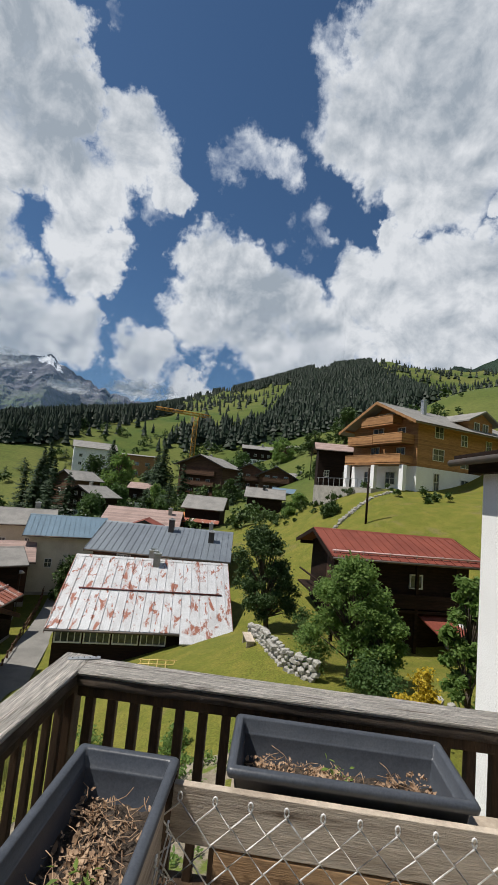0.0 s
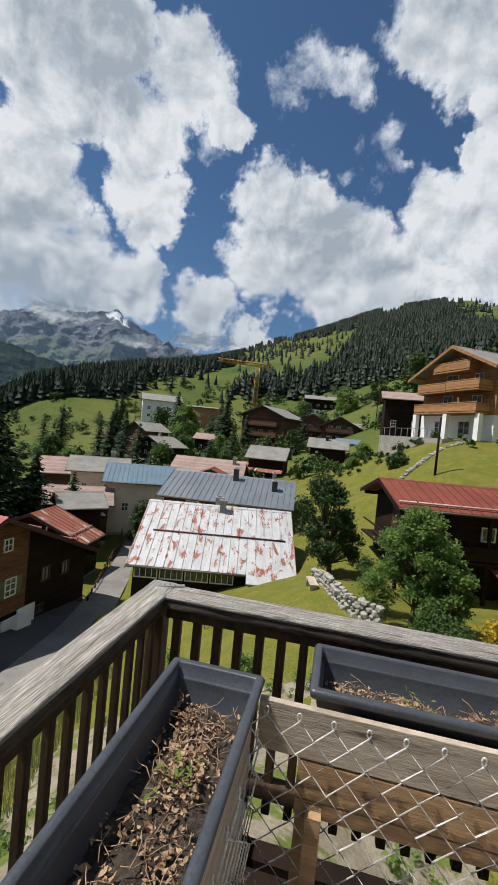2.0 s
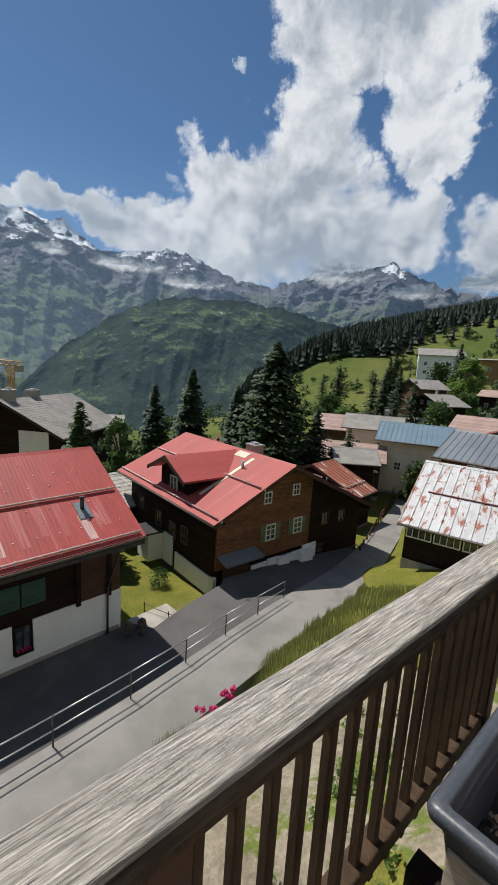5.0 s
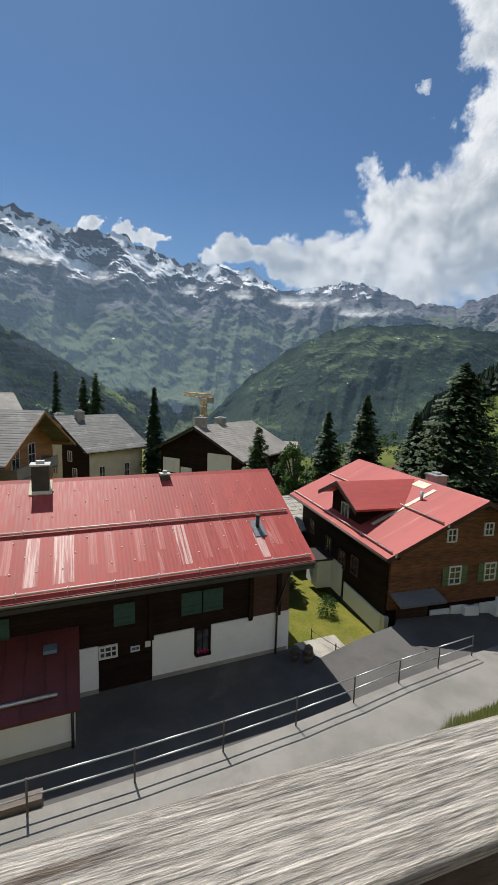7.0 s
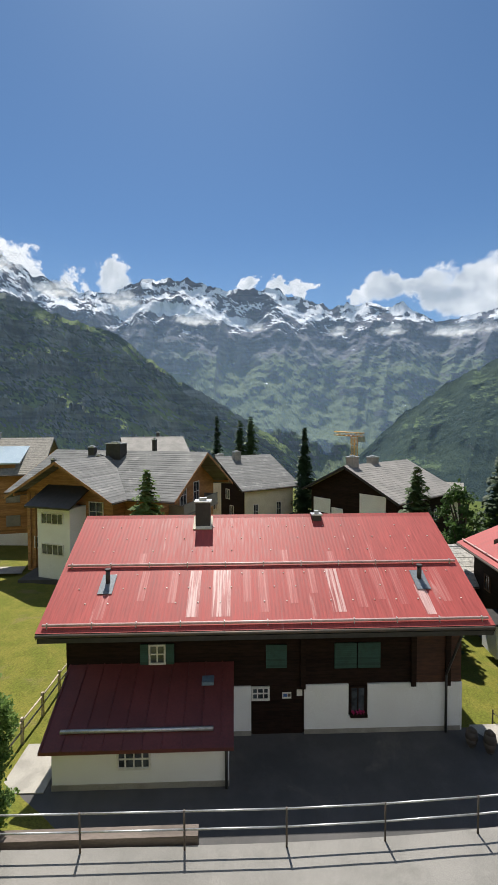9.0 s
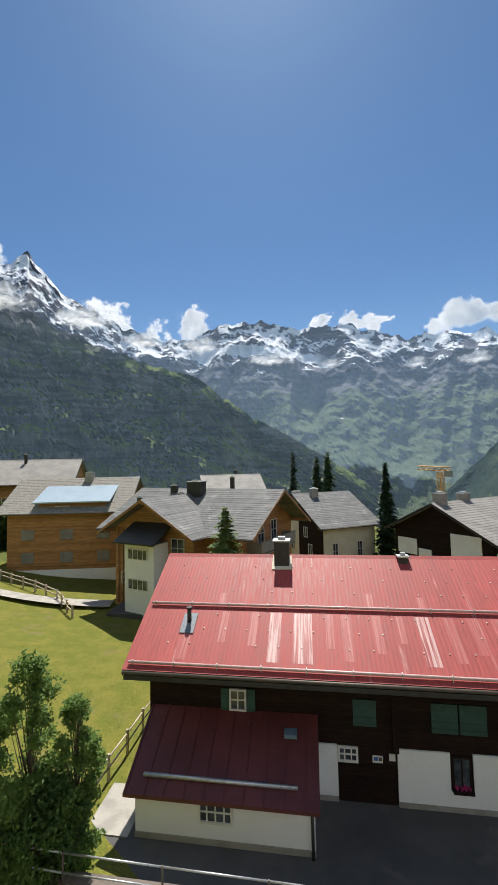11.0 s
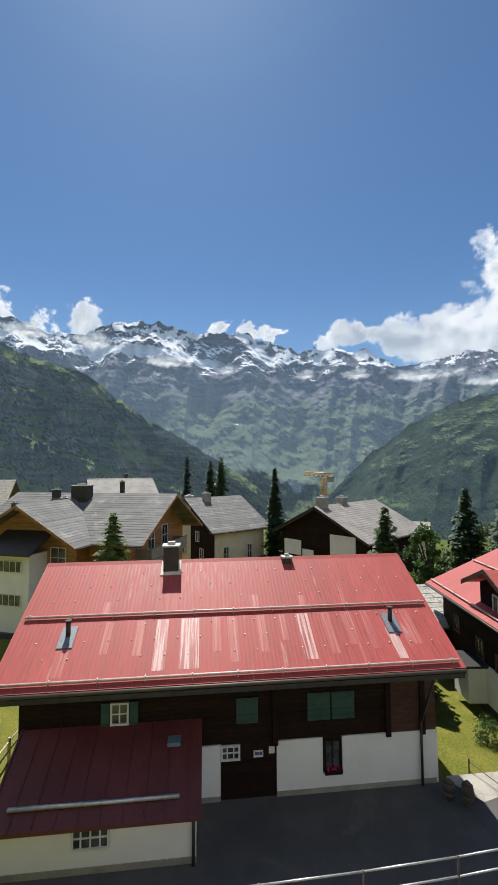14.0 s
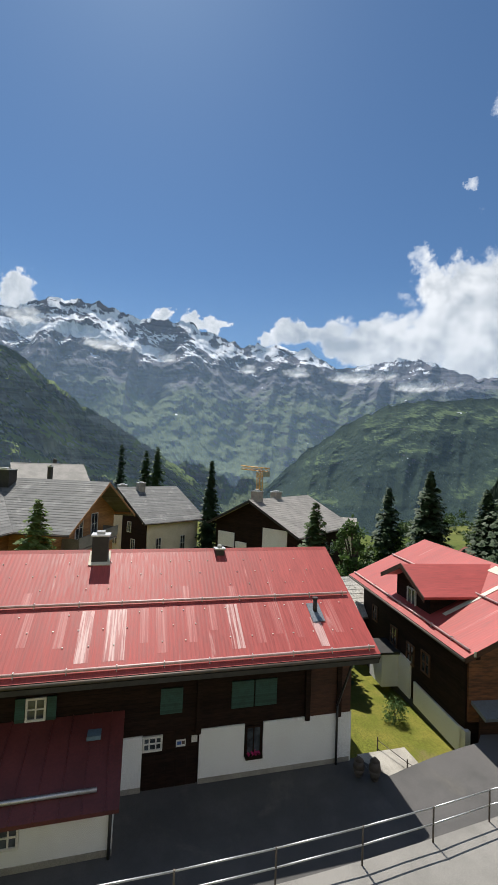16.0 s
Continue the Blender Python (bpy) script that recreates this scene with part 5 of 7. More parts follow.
# houses across the meadow towards the valley
gable_house("house", "golden timber house with grey slate roof and open balcony gable", (-43.9, -11.5, -2.0), 69.5, 14.5, 5.6, 5.6, 10.4, 0.56, over=1.0, over_x=1.9, wall=GOLD_WOOD, roof=SLATE, style="slate", low=GOLD_WOOD, low_h=0.2, fascia=BEAM, group="",
            balconies=[("E", -0.5, 5.0, 7.5, 1.5, GREY_ROOF)], wins=[("E", -1.6, 6.4, 1.3, 2.0), ("E", 1.2, 6.4, 1.3, 2.0), ("S", 5.0, 3.0, 1.4, 1.3)],
            chimneys=[(-0.6, -0.9, 1.7, 1.1, 1.3, BLACK_METAL), (-3.8, -0.6, 0.7, 0.5, 0.7, BLACK_METAL), (2.8, 0.8, 0.35, 0.35, 1.6, BLACK_METAL), (-1.5, -2.4, 0.5, 0.5, 1.0, BLACK_METAL)])
gold = gable_house("house", "golden timber gable wing with slate roof and white stair tower", (-40.6, -13.9, -2.0), -20.5, 6.5, 4.7, 4.7, 9.95, 0.57, over=1.0, over_x=1.5, wall=GOLD_WOOD, roof=SLATE, style="slate", low=GOLD_WOOD, low_h=0.2, fascia=BEAM, group="",
                   wins=[("E", -2.6, 6.2, 1.0, 1.2), ("E", 3.0, 5.6, 1.5, 1.7), ("E", -3.4, 2.4, 0.9, 1.1)], chimneys=[(1.5, -3.2, 0.35, 0.35, 1.7, BLACK_METAL), (-1.2, -3.6, 0.5, 0.5, 1.2, BLACK_METAL)])
boxed("stair_tower", (3.25, 5.2, -1.5, 1.9, -1.0, 6.1), PLASTER, gold, "white plastered stair tower")
bm = bmesh.new()
prism(bm, [(5.9, 6.15), (3.25, 7.6), (3.25, 7.75), (5.9, 6.3)], -2.2, 2.5, pose(0, 0, 0, 0, 0, 90) @ Matrix.Scale(-1, 4, (0, 1, 0)))
part("tower_roof", bm, BLACK_METAL, gold, "dark lean-to roof")
for z in (2.6, 5.2):
    window(gold, Matrix.Translation((5.21, 0.1, z)) @ pose(0, 0, 0, 0, 0, 90), 2.3, 0.95, bars=(3, 0))
for y in (-4.2, -3.6):
    bm = bmesh.new()
    tube(bm, (3.35, y, 0), (3.35, y, 7.0), 0.06)
    part("downpipe", bm, BEAM, gold)
shing = gable_house("house", "timber house with pale shingle roof and glazed collector dormer", (-51, -30.0, -1.6), 102, 13.0, 5.6, 5.6, 11.2, 0.58, over=0.9, over_x=1.0, wall=GOLD_WOOD, roof=STONE_ROOF, style="slate", low=PLASTER, low_h=0.9, group="",
                    chimneys=[(1.2, -0.4, 1.0, 0.8, 0.9, CONCRETE)])
for u in (-4.2, 0.2, 4.4):
    for z in (2.3, 4.9):
        boxed("roller_shutter", (u - 0.7, u + 0.7, -5.66, -5.6, z - 0.6, z + 0.6), GREY_ROOF, shing, "closed beige roller shutter", bevel=0.01)
        boxed("sill", (u - 0.78, u + 0.78, -5.74, -5.6, z - 0.67, z - 0.61), BEAM, shing)
bm = bmesh.new()
prism(bm, [(-5.4, 6.6), (-1.0, 6.6), (-1.0, 10.2), (-5.4, 8.6)], -3.0, 4.6)
sd = part("dormer", bm, GOLD_WOOD, shing)
bm = bmesh.new()
prism(bm, [(-5.9, 8.5), (-0.8, 10.45), (-0.8, 10.6), (-5.9, 8.65)], -3.6, 5.2)
part("collector", bm, SKYLIGHT, sd, "pale blue glazed solar collector")
window(sd, Matrix.Translation((-0.4, -5.42, 7.5)), 1.6, 1.3, bars=(1, 0))
window(sd, Matrix.Translation((3.2, -5.42, 7.5)), 1.4, 1.3, GOLD_WOOD, bars=(0, 0))
gable_house("house", "timber house with grey roof and skylights", (-63, -49.0, -0.5), 110, 20, 6, 6, 13.0, 0.55, wall=GOLD_WOOD, roof=GREY_ROOF, low=PLASTER, low_h=1.5, over=1.0, wins=[("S", u, z, 1.8, 1.4) for u in (-7, -3, 1, 5) for z in (3.5, 6.5)], chimneys=[(2, -1, .4, .4, 1.4, BLACK_METAL)], group="")
gry = gable_house("house", "cream house with dark gable and grey slate roof", (-58.3, 0.9, -4.0), 122, 7.6, 6.0, 5.2, 10.9, 0.56, over=0.7, over_x=0.8, wall=CREAM, roof=SLATE, style="slate", group="", wins=[("S", -2.2, 4.3, 0.8, 1.9), ("S", 1.4, 4.3, 0.8, 1.9)], chimneys=[(-1.6, -0.6, 0.9, 0.8, 0.9, CONCRETE), (-3.6, 0.6, 1.0, 0.7, 0.6, STEEL)])
bm = bmesh.new()
prism(bm, [(-5.9, 3.0), (-0.4, 3.0), (-0.4, 10.3), (-5.9, 7.2)], -3.92, -3.82)
part("gable_cladding", bm, DARK_WOOD, gry, "dark timber gable cladding")
for u, z in ((-2.2, 6.2), (-3.2, 4.2), (1.5, 4.2)):
    window(gry, Matrix.Translation((-3.94, u, z)) @ pose(0, 0, 0, 0, 0, -90), 0.9, 1.3)
gable_house("house", "house with pale grey roof behind the slate roofs", (-70, -14, -4.0), 110, 9.0, 7, 7, 13.3, 0.5, wall=CREAM, roof=GREY_ROOF, chimneys=[(1, 1, .5, .5, 1.2, BLACK_METAL)], group="")
dk = gable_house("house", "black timber and cream house with weathered stone roof", (-44.4, 15.0, -3.2), 128, 10.5, 5.2, 4.8, 10.2, 0.5, over=0.7, over_x=0.7, wall=DARK_WOOD, roof=GREY_ROOF, style="slate", group="",
                 wins=[("S", -3.6, 5.6, 0.9, 1.2), ("S", -3.4, 3.4, 1.0, 1.4), ("S", -0.8, 5.2, 0.9, 1.1), ("S", 2.2, 5.2, 0.9, 1.1), ("W", 2.6, 4.2, 1.0, 1.4), ("W", 3.7, 4.2, 0.7, 1.4)], chimneys=[(-4.6, 0.0, 0.95, 0.85, 0.8, CONCRETE), (-0.8, 0.2, 1.0, 0.8, 0.7, CONCRETE)])
boxed("plaster_panel", (-5.35, -5.26, -4.2, -1.4, 0, 7.6), PLASTER, dk)
boxed("plaster_panel", (-5.35, -5.26, 0.6, 2.0, 0, 5.8), PLASTER, dk)
boxed("plaster_panel", (-5.35, -5.26, 2.2, 4.4, 5.1, 6.6), PLASTER, dk)
gable_house("house", "far roof in the valley beyond the gardens", (-70.2744, 33, -7), 60, 9, 4, 4, 8.5, 0.4, wall=CREAM, roof=STONE_ROOF)
gable_house("house", "small house with red tiled roof among spruces", (-33.7744, 33.0, -3.2), 0, 6, 2.6, 2.6, 6.0, 0.5, wall=DARK_WOOD, roof=DULL_RED, group="")

# ---- lane, yard and fence ----
LANE = [(-45, -8.6, 2.6, 1.2), (-20, -9.1, 1.35, 1.1), (-6, -9.25, 0.78, 1.08), (2, -9.35, 0.62, 1.08), (7, -9.75, 0.42, 1.1), (11, -10.5, -0.05, 1.2), (16.6, -11.3, -0.7, 1.35), (22, -12.0, -1.3, 1.3), (27, -13.4, -1.85, 1.2), (31, -14.5, -2.15, 1.2), (40, -17, -2.6, 1.1), (52, -21, -3.0, 1.1)]


def lane_at(y):
    k = np.array(LANE)
    return [float(np.interp(y, k[:, 0], k[:, i])) for i in (1, 2, 3)]


bm = bmesh.new()
rows = []
for y in np.arange(-45, 52.1, 0.5):
    s = [np.mean([lane_at(y + d)[i] for d in (-2, -1, 0, 1, 2)]) for i in range(3)]
    rows.append([bm.verts.new(v) for v in ((s[0] - s[2], y, s[1] - 2.6), (s[0] - s[2], y, s[1]), (s[0], y, s[1] + 0.03), (s[0] + s[2], y, s[1]), (s[0] + s[2], y, s[1] - 1.2))])
for p, q in zip(rows, rows[1:]):
    for i in range(4):
        bm.faces.new((p[i], p[i + 1], q[i + 1], q[i]))
part("road", bm, ASPHALT)
tagged(bpy.data.objects["road"], "narrow sunlit grey asphalt village lane", "road", kind="structure")
bm = bmesh.new()
rows = []
for y in np.arange(-7.6, 27, 0.6):
    x, z, wd = lane_at(y)
    edge = x - wd + 0.35
    zy = -1.5 if y < 9 else -1.5 + (z + 1.47) * min((y - 9) / 5, 1.0) * 0.9
    left = -16.9 if y < 9.5 else (-15.4 if y < 14 else -15.9)
    rows.append([bm.verts.new(v) for v in ((left, y, min(zy, -1.5 if y < 9.5 else zy) + 0.0), ((left + edge) / 2, y, zy), (edge, y, zy))])
for p, q in zip(rows, rows[1:]):
    for i in range(2):
        bm.faces.new((p[i], p[i + 1], q[i + 1], q[i]))
tagged(part("yard", bm, YARD), "dark worn asphalt yard in front of the chalets", "pavement", kind="structure")

fence = thing("fence", pose(-10.4, 0, 0.6), "two-rail galvanised fence along the lane", "fence")
ys = [-26 + 2.45 * i for i in range(18)]
pts = [Vector((lane_at(y)[0] - lane_at(y)[2] + 0.1 + 10.4, y, lane_at(y)[1] - 0.6)) for y in ys]
for p in pts:
    bm = bmesh.new()
    tube(bm, p - Vector((0, 0, 0.3)), p + Vector((0, 0, 0.98)), 0.026, n=8)
    part("post", bm, DARK_STEEL, fence)
for hgt in (0.5, 0.95):
    for p, q in zip(pts, pts[1:]):
        bm = bmesh.new()
        tube(bm, p + Vector((0, 0, hgt)), q + Vector((0, 0, hgt)), 0.022, n=8)
        part("rail", bm, STEEL, fence)
tagged(boxed("timber_beam", (-10.75, -10.45, -9.5, -1.2, 0.1, 0.86), mat("grey timber", (0.16, 0.13, 0.11), rough=0.9, stretch=(1, 0.2, 1))), "weathered timber beam edging the lane", "beam")

# ---- balcony: rails, planters, wire mesh ----
WEATHERED = mat("weathered grey rail wood", grainy=(0.18, 1.45), a=(0.78, 0.72, 0.655), b=(0.58, 0.535, 0.475), scale=9.0, rough=0.85, bump=1.0, low=0.40, high=0.60, fine=40.0, stretch=(0.30, 7.0, 7.0), c=(0.24, 0.19, 0.15), cscale=7.0, clow=0.56, chigh=0.66)
WEATHERED_Y = mat("weathered grey rail wood along", grainy=(0.18, 1.45), a=(0.78, 0.72, 0.655), b=(0.58, 0.535, 0.475), scale=9.0, rough=0.85, bump=1.0, low=0.40, high=0.60, fine=40.0, stretch=(7.0, 0.30, 7.0), c=(0.24, 0.19, 0.15), cscale=7.0, clow=0.56, chigh=0.66)
BALUSTER = mat("dark brown baluster wood", (0.085, 0.052, 0.030), (0.048, 0.030, 0.018), scale=6.0, rough=0.75, bump=0.5, fine=50.0, stretch=(3, 3, 0.4), spec=0.25)
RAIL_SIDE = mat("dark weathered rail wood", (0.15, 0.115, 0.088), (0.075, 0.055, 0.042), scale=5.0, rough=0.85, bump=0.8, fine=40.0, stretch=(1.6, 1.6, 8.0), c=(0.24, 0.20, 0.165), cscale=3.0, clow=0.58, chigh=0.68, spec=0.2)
BOARD_WOOD = mat("grey brown plank wood", (0.54, 0.46, 0.37), (0.38, 0.31, 0.24), scale=5.0, rough=0.8, bump=0.6, fine=30.0, stretch=(0.5, 0.5, 5.0), c=(0.10, 0.065, 0.04), cscale=3.0, clow=0.6, chigh=0.7)
TAN_WOOD = mat("tan plank wood", (0.46, 0.29, 0.15), (0.32, 0.19, 0.095), scale=5.0, rough=0.75, bump=0.5, fine=30.0, stretch=(0.5, 0.5, 5.0), c=(0.11, 0.062, 0.032), cscale=3.0, clow=0.57, chigh=0.66)
DECK_WOOD = mat("grey deck boards", (0.58, 0.53, 0.45), (0.44, 0.39, 0.32), scale=5.0, rough=0.85, bump=0.6, fine=30.0, stretch=(0.5, 5.0, 5.0), c=(0.06, 0.045, 0.035), cscale=3.0, clow=0.56, chigh=0.66)
PLANTER = mat("anthracite planter plastic", (0.058, 0.065, 0.078), (0.046, 0.052, 0.064), scale=5.0, rough=0.40, bump=0.06, fine=120.0)
SOIL = mat("dry potting soil", (0.12, 0.088, 0.064), (0.05, 0.037, 0.028), scale=26.0, rough=0.95, bump=1.0, fine=120.0, c=(0.19, 0.14, 0.10), cscale=34.0, clow=0.58, chigh=0.66)
DRY_LEAF = leaf_mat("dry brown leaves", (0.16, 0.088, 0.05), (0.56, 0.39, 0.25), 0.15)
WIRE = mat("galvanised wire", (0.80, 0.79, 0.77), (0.66, 0.65, 0.63), scale=20.0, rough=0.4, bump=0.02, fine=90.0, metal=0.25)

TOP = 10.364
B = pose(-0.696, 1.60, TOP, 0, 0, -4.5) @ Matrix.Scale(0.8, 4) @ Matrix.Translation((0, 0, -TOP))


def long_bar(x0, x1, y0, y1, z0, z1, along, wear=0.004, n=36, seed=0.0):
    """A beam with rounded, slightly uneven worn edges; along: 0 for x, 1 for y."""
    bm = bmesh.new()
    r = 0.012
    section = []
    for cx, cz, a0 in ((1, 1, 0), (0, 1, 90), (0, 0, 180), (1, 0, 270)):
        for k in range(4):
            a = radians(a0 + k * 30)
            section.append((cx, cz, math.cos(a), math.sin(a)))
    rings = []
    for i in range(n + 1):
        s = i / n
        ring = []
        for cx, cz, ca, sa in section:
            u0, u1 = (y0, y1) if along == 0 else (x0, x1)
            u = (u1 - r if cx else u0 + r) + ca * r
            z = (z1 - r if cz else z0 + r) + sa * r
            w = (x0 + (x1 - x0) * s) if along == 0 else (y0 + (y1 - y0) * s)
            wob = noise.noise((w * 3 + seed, cx * 7.1, cz * 5.3)) * wear + noise.noise((w * 14 + seed, cx * 3.1, cz * 9.3)) * wear * 0.5
            ring.append(bm.verts.new((w, u + wob, z + wob * 0.7) if along == 0 else (u + wob, w, z + wob * 0.7)))
        rings.append(ring)
    m = len(section)
    for p, q in zip(rings, rings[1:]):
        for i in range(m):
            f = bm.faces.new((p[i], p[(i + 1) % m], q[(i + 1) % m], q[i]))
            f.smooth = True
    bm.faces.new(rings[0])
    bm.faces.new(rings[-1])
    return bm


railing = thing("balcony_railing", B, "weathered wooden balcony railing with dark brown balusters", "railing")
part("handrail", long_bar(0.118, 6.3, -0.19, -0.035, TOP - 0.026, TOP, 0, seed=3), WEATHERED, railing, "sun-bleached grey handrail plank")
part("handrail", long_bar(-0.03, 0.115, -3.3, -0.02, TOP - 0.026, TOP + 0.002, 1, seed=9), WEATHERED_Y, railing, "sun-bleached grey handrail plank")
# sides of the same rail beam, coloured darker than its bleached top
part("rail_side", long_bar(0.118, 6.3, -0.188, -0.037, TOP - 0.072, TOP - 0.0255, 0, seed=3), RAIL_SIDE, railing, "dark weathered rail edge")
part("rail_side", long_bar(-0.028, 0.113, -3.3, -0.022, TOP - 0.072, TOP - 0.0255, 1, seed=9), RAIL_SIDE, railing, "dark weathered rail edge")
part("under_rail", long_bar(0.115, 6.3, -0.155, -0.07, TOP - 0.13, TOP - 0.074, 0, 0.002, seed=1), BALUSTER, railing)
part("under_rail", long_bar(0.0, 0.09, -3.3, -0.05, TOP - 0.13, TOP - 0.074, 1, 0.002, seed=2), BALUSTER, railing)
part("bottom_rail", long_bar(0.115, 6.3, -0.15, -0.08, 9.44, 9.52, 0, 0.002, seed=4), BALUSTER, railing)
part("bottom_rail", long_bar(0.0, 0.08, -3.3, -0.05, 9.44, 9.52, 1, 0.002, seed=5), BALUSTER, railing)
bm = bmesh.new()
box(bm, -0.021, 0.021, -0.021, 0.021, 9.36, TOP - 0.12)
stick = mesh_of(bm, "baluster", BALUSTER, 0.005)
for i in range(56):
    ob = part("baluster", stick, BALUSTER, railing)
    ob.location = (0.165 + i * 0.109, -0.112, 0)
    ob.rotation_euler = (0, 0, random.uniform(-0.05, 0.05))
bm = bmesh.new()
box(bm, -0.016, 0.016, -0.014, 0.014, 9.36, TOP - 0.12)
slat = mesh_of(bm, "baluster", BALUSTER, 0.004)
for i in range(29):
    ob = part("baluster", slat, BALUSTER, railing)
    ob.location = (0.043, -0.16 - i * 0.109, 0)
    ob.rotation_euler = (0, 0, random.uniform(-0.05, 0.05))
boxed("post", (0.0, 0.09, -0.13, -0.04, 8.9, TOP - 0.075), BALUSTER, railing, bevel=0.008)
boxed("post", (0.0, 0.09, -1.925, -1.83, 8.2, TOP - 0.075), RED_WOOD, railing, "red brown post", bevel=0.008)
bm = bmesh.new()
box(bm, -0.075, 0.075, -0.015, 0.015, 0.0, 0.003, Matrix.Translation((0.09, -0.07, TOP + 0.004)) @ pose(0, 0, 0, 0, 0, 22))
plate = part("nail_plate", bm, STEEL, railing, "galvanised nail plate")
for k in range(5):
    bm = bmesh.new()
    p = Matrix.Translation((0.09, -0.07, TOP + 0.007)) @ pose(0, 0, 0, 0, 0, 22) @ Vector((-0.055 + k * 0.027, 0.004 * (-1) ** k, 0))
    tube(bm, p, p + Vector((0, 0, 0.003)), 0.0035, n=6)
    part("nail", bm, DARK_STEEL, plate)

deck = tagged(new("deck"), "weathered balcony floor boards", "floor", kind="structure")
deck.matrix_world = B
boxed("edge_beam", (0.42, 6.2, -0.51, -0.43, 9.20, 9.40), DARK_WOOD, deck, "dark edge beam", bevel=0.004)
for i in range(21):
    y = -0.515 - i * 0.125
    boxed("board", (0.42 if i < 11 else 0.1, 6.2, y - 0.115, y, 9.30, 9.335), DECK_WOOD, deck, bevel=0.003)


def planter(x0, x1, y0, y1, zr, yaw_label, seed):
    """A trough with a rounded rim, sloping walls, dry soil and leaf litter."""
    rnd = random.Random(seed)
    p = thing("planter", B, yaw_label, "planter", "planters on the balcony")
    hgt = 0.24
    bm = bmesh.new()
    loops = []
    for inset, z in ((0.045, zr - hgt), (0.012, zr - 0.035), (-0.008, zr - 0.03), (-0.012, zr - 0.012), (-0.006, zr - 0.002), (0.004, zr), (0.016, zr), (0.022, zr - 0.006), (0.024, zr - 0.05), (0.030, zr - 0.052), (0.032, zr - 0.06), (0.045, zr - hgt + 0.02)):
        ring = []
        for cx, cy, a0 in ((x1, y1, 0), (x0, y1, 90), (x0, y0, 180), (x1, y0, 270)):
            for k in range(4):
                a = radians(a0 + k * 30)
                sx, sy = (1 if cx == x1 else -1), (1 if cy == y1 else -1)
                r = max(0.014 - inset * 0.3, 0.004)
                ring.append(bm.verts.new((cx - sx * (inset + r) + math.cos(a) * r, cy - sy * (inset + r) + math.sin(a) * r, z)))
        loops.append(ring)
    for p1, q1 in zip(loops, loops[1:]):
        for i in range(16):
            f = bm.faces.new((p1[i], p1[(i + 1) % 16], q1[(i + 1) % 16], q1[i]))
            f.smooth = True
    bm.faces.new(loops[0][::-1])
    bm.faces.new(loops[-1])
    part("trough", bm, PLANTER, p, "anthracite plastic trough with rounded rim")
    # soil, heaped in the middle
    nx, ny = 30, 60
    verts, faces = [], []
    for j in range(ny + 1):
        for i in range(nx + 1):
            x = x0 + 0.036 + (x1 - x0 - 0.072) * (i / nx if x1 - x0 < y1 - y0 else j / ny)
            y = y0 + 0.036 + (y1 - y0 - 0.072) * (j / ny if x1 - x0 < y1 - y0 else i / nx)
            e = min(x - x0, x1 - x, y - y0, y1 - y)
            z = zr - 0.16 + min(e, 0.12) * 0.2 + noise.fractal((x * 14, y * 14, seed), 0.8, 2.1, 5) * 0.016
            verts.append((x, y, z))
    faces = [(j * (nx + 1) + i, j * (nx + 1) + i + 1, (j + 1) * (nx + 1) + i + 1, (j + 1) * (nx + 1) + i) for j in range(ny) for i in range(nx)]
    part("soil", soup("soil", verts, faces, SOIL), SOIL, p, "dry crumbly soil")
    verts, faces = [], []
    for k in range(3200):
        x, y = rnd.uniform(x0 + 0.05, x1 - 0.05), rnd.uniform(y0 + 0.05, y1 - 0.05)
        clump = noise.noise((x * 6, y * 6, seed + 4.0))
        rim = min(x - x0, x1 - x, y - y0, y1 - y)
        if clump < -0.2 or rim < 0.10 and rnd.random() < 0.75 or clump < 0.05 and rnd.random() < 0.6:
            continue
        z = zr - 0.137 + max(clump, 0) * 0.05 + rnd.uniform(0, 0.022)
        m = Matrix.Translation((x, y, z)) @ Euler((rnd.uniform(-0.9, 0.9), rnd.uniform(-0.9, 0.9), rnd.uniform(0, 6.3))).to_matrix().to_4x4()
        s = rnd.uniform(0.004, 0.010) if rnd.random() < 0.86 else rnd.uniform(0.010, 0.018)
        curl = rnd.uniform(0.1, 0.6) * s
        o = len(verts)
        verts += [tuple(m @ Vector(v)) for v in ((-s, 0, curl), (-s * 0.3, -s * 0.5, 0), (-s * 0.3, s * 0.5, curl * 0.4), (s * 0.4, -s * 0.42, curl * 0.3), (s * 0.4, s * 0.42, 0), (s * 1.1, 0, curl))]
        faces += [(o, o + 1, o + 2), (o + 1, o + 3, o + 4, o + 2), (o + 3, o + 5, o + 4)]
    tagged(part("leaf_litter", soup("leaf_litter", verts, faces, DRY_LEAF), DRY_LEAF, p, "curled dry brown leaves"), kind="stuff")
    bm = bmesh.new()
    for k in range(95):
        x, y = rnd.uniform(x0 + 0.06, x1 - 0.06), rnd.uniform(y0 + 0.06, y1 - 0.06)
        q = Vector((x, y, zr - 0.135 + rnd.uniform(0, 0.04)))
        a = rnd.uniform(0, 6.3)
        for seg in range(3):
            a += rnd.uniform(-0.7, 0.7)
            nxt = q + Vector((math.cos(a) * 0.03, math.sin(a) * 0.03, rnd.uniform(-0.012, 0.016)))
            if not (x0 + 0.04 < nxt.x < x1 - 0.04 and y0 + 0.04 < nxt.y < y1 - 0.04):
                break
            tube(bm, q, nxt, 0.0014, n=4)
            q = nxt
    tagged(part("stem_litter", bm, DRY_LEAF, p, "thin dry stems"), kind="stuff")
    verts, faces = [], []
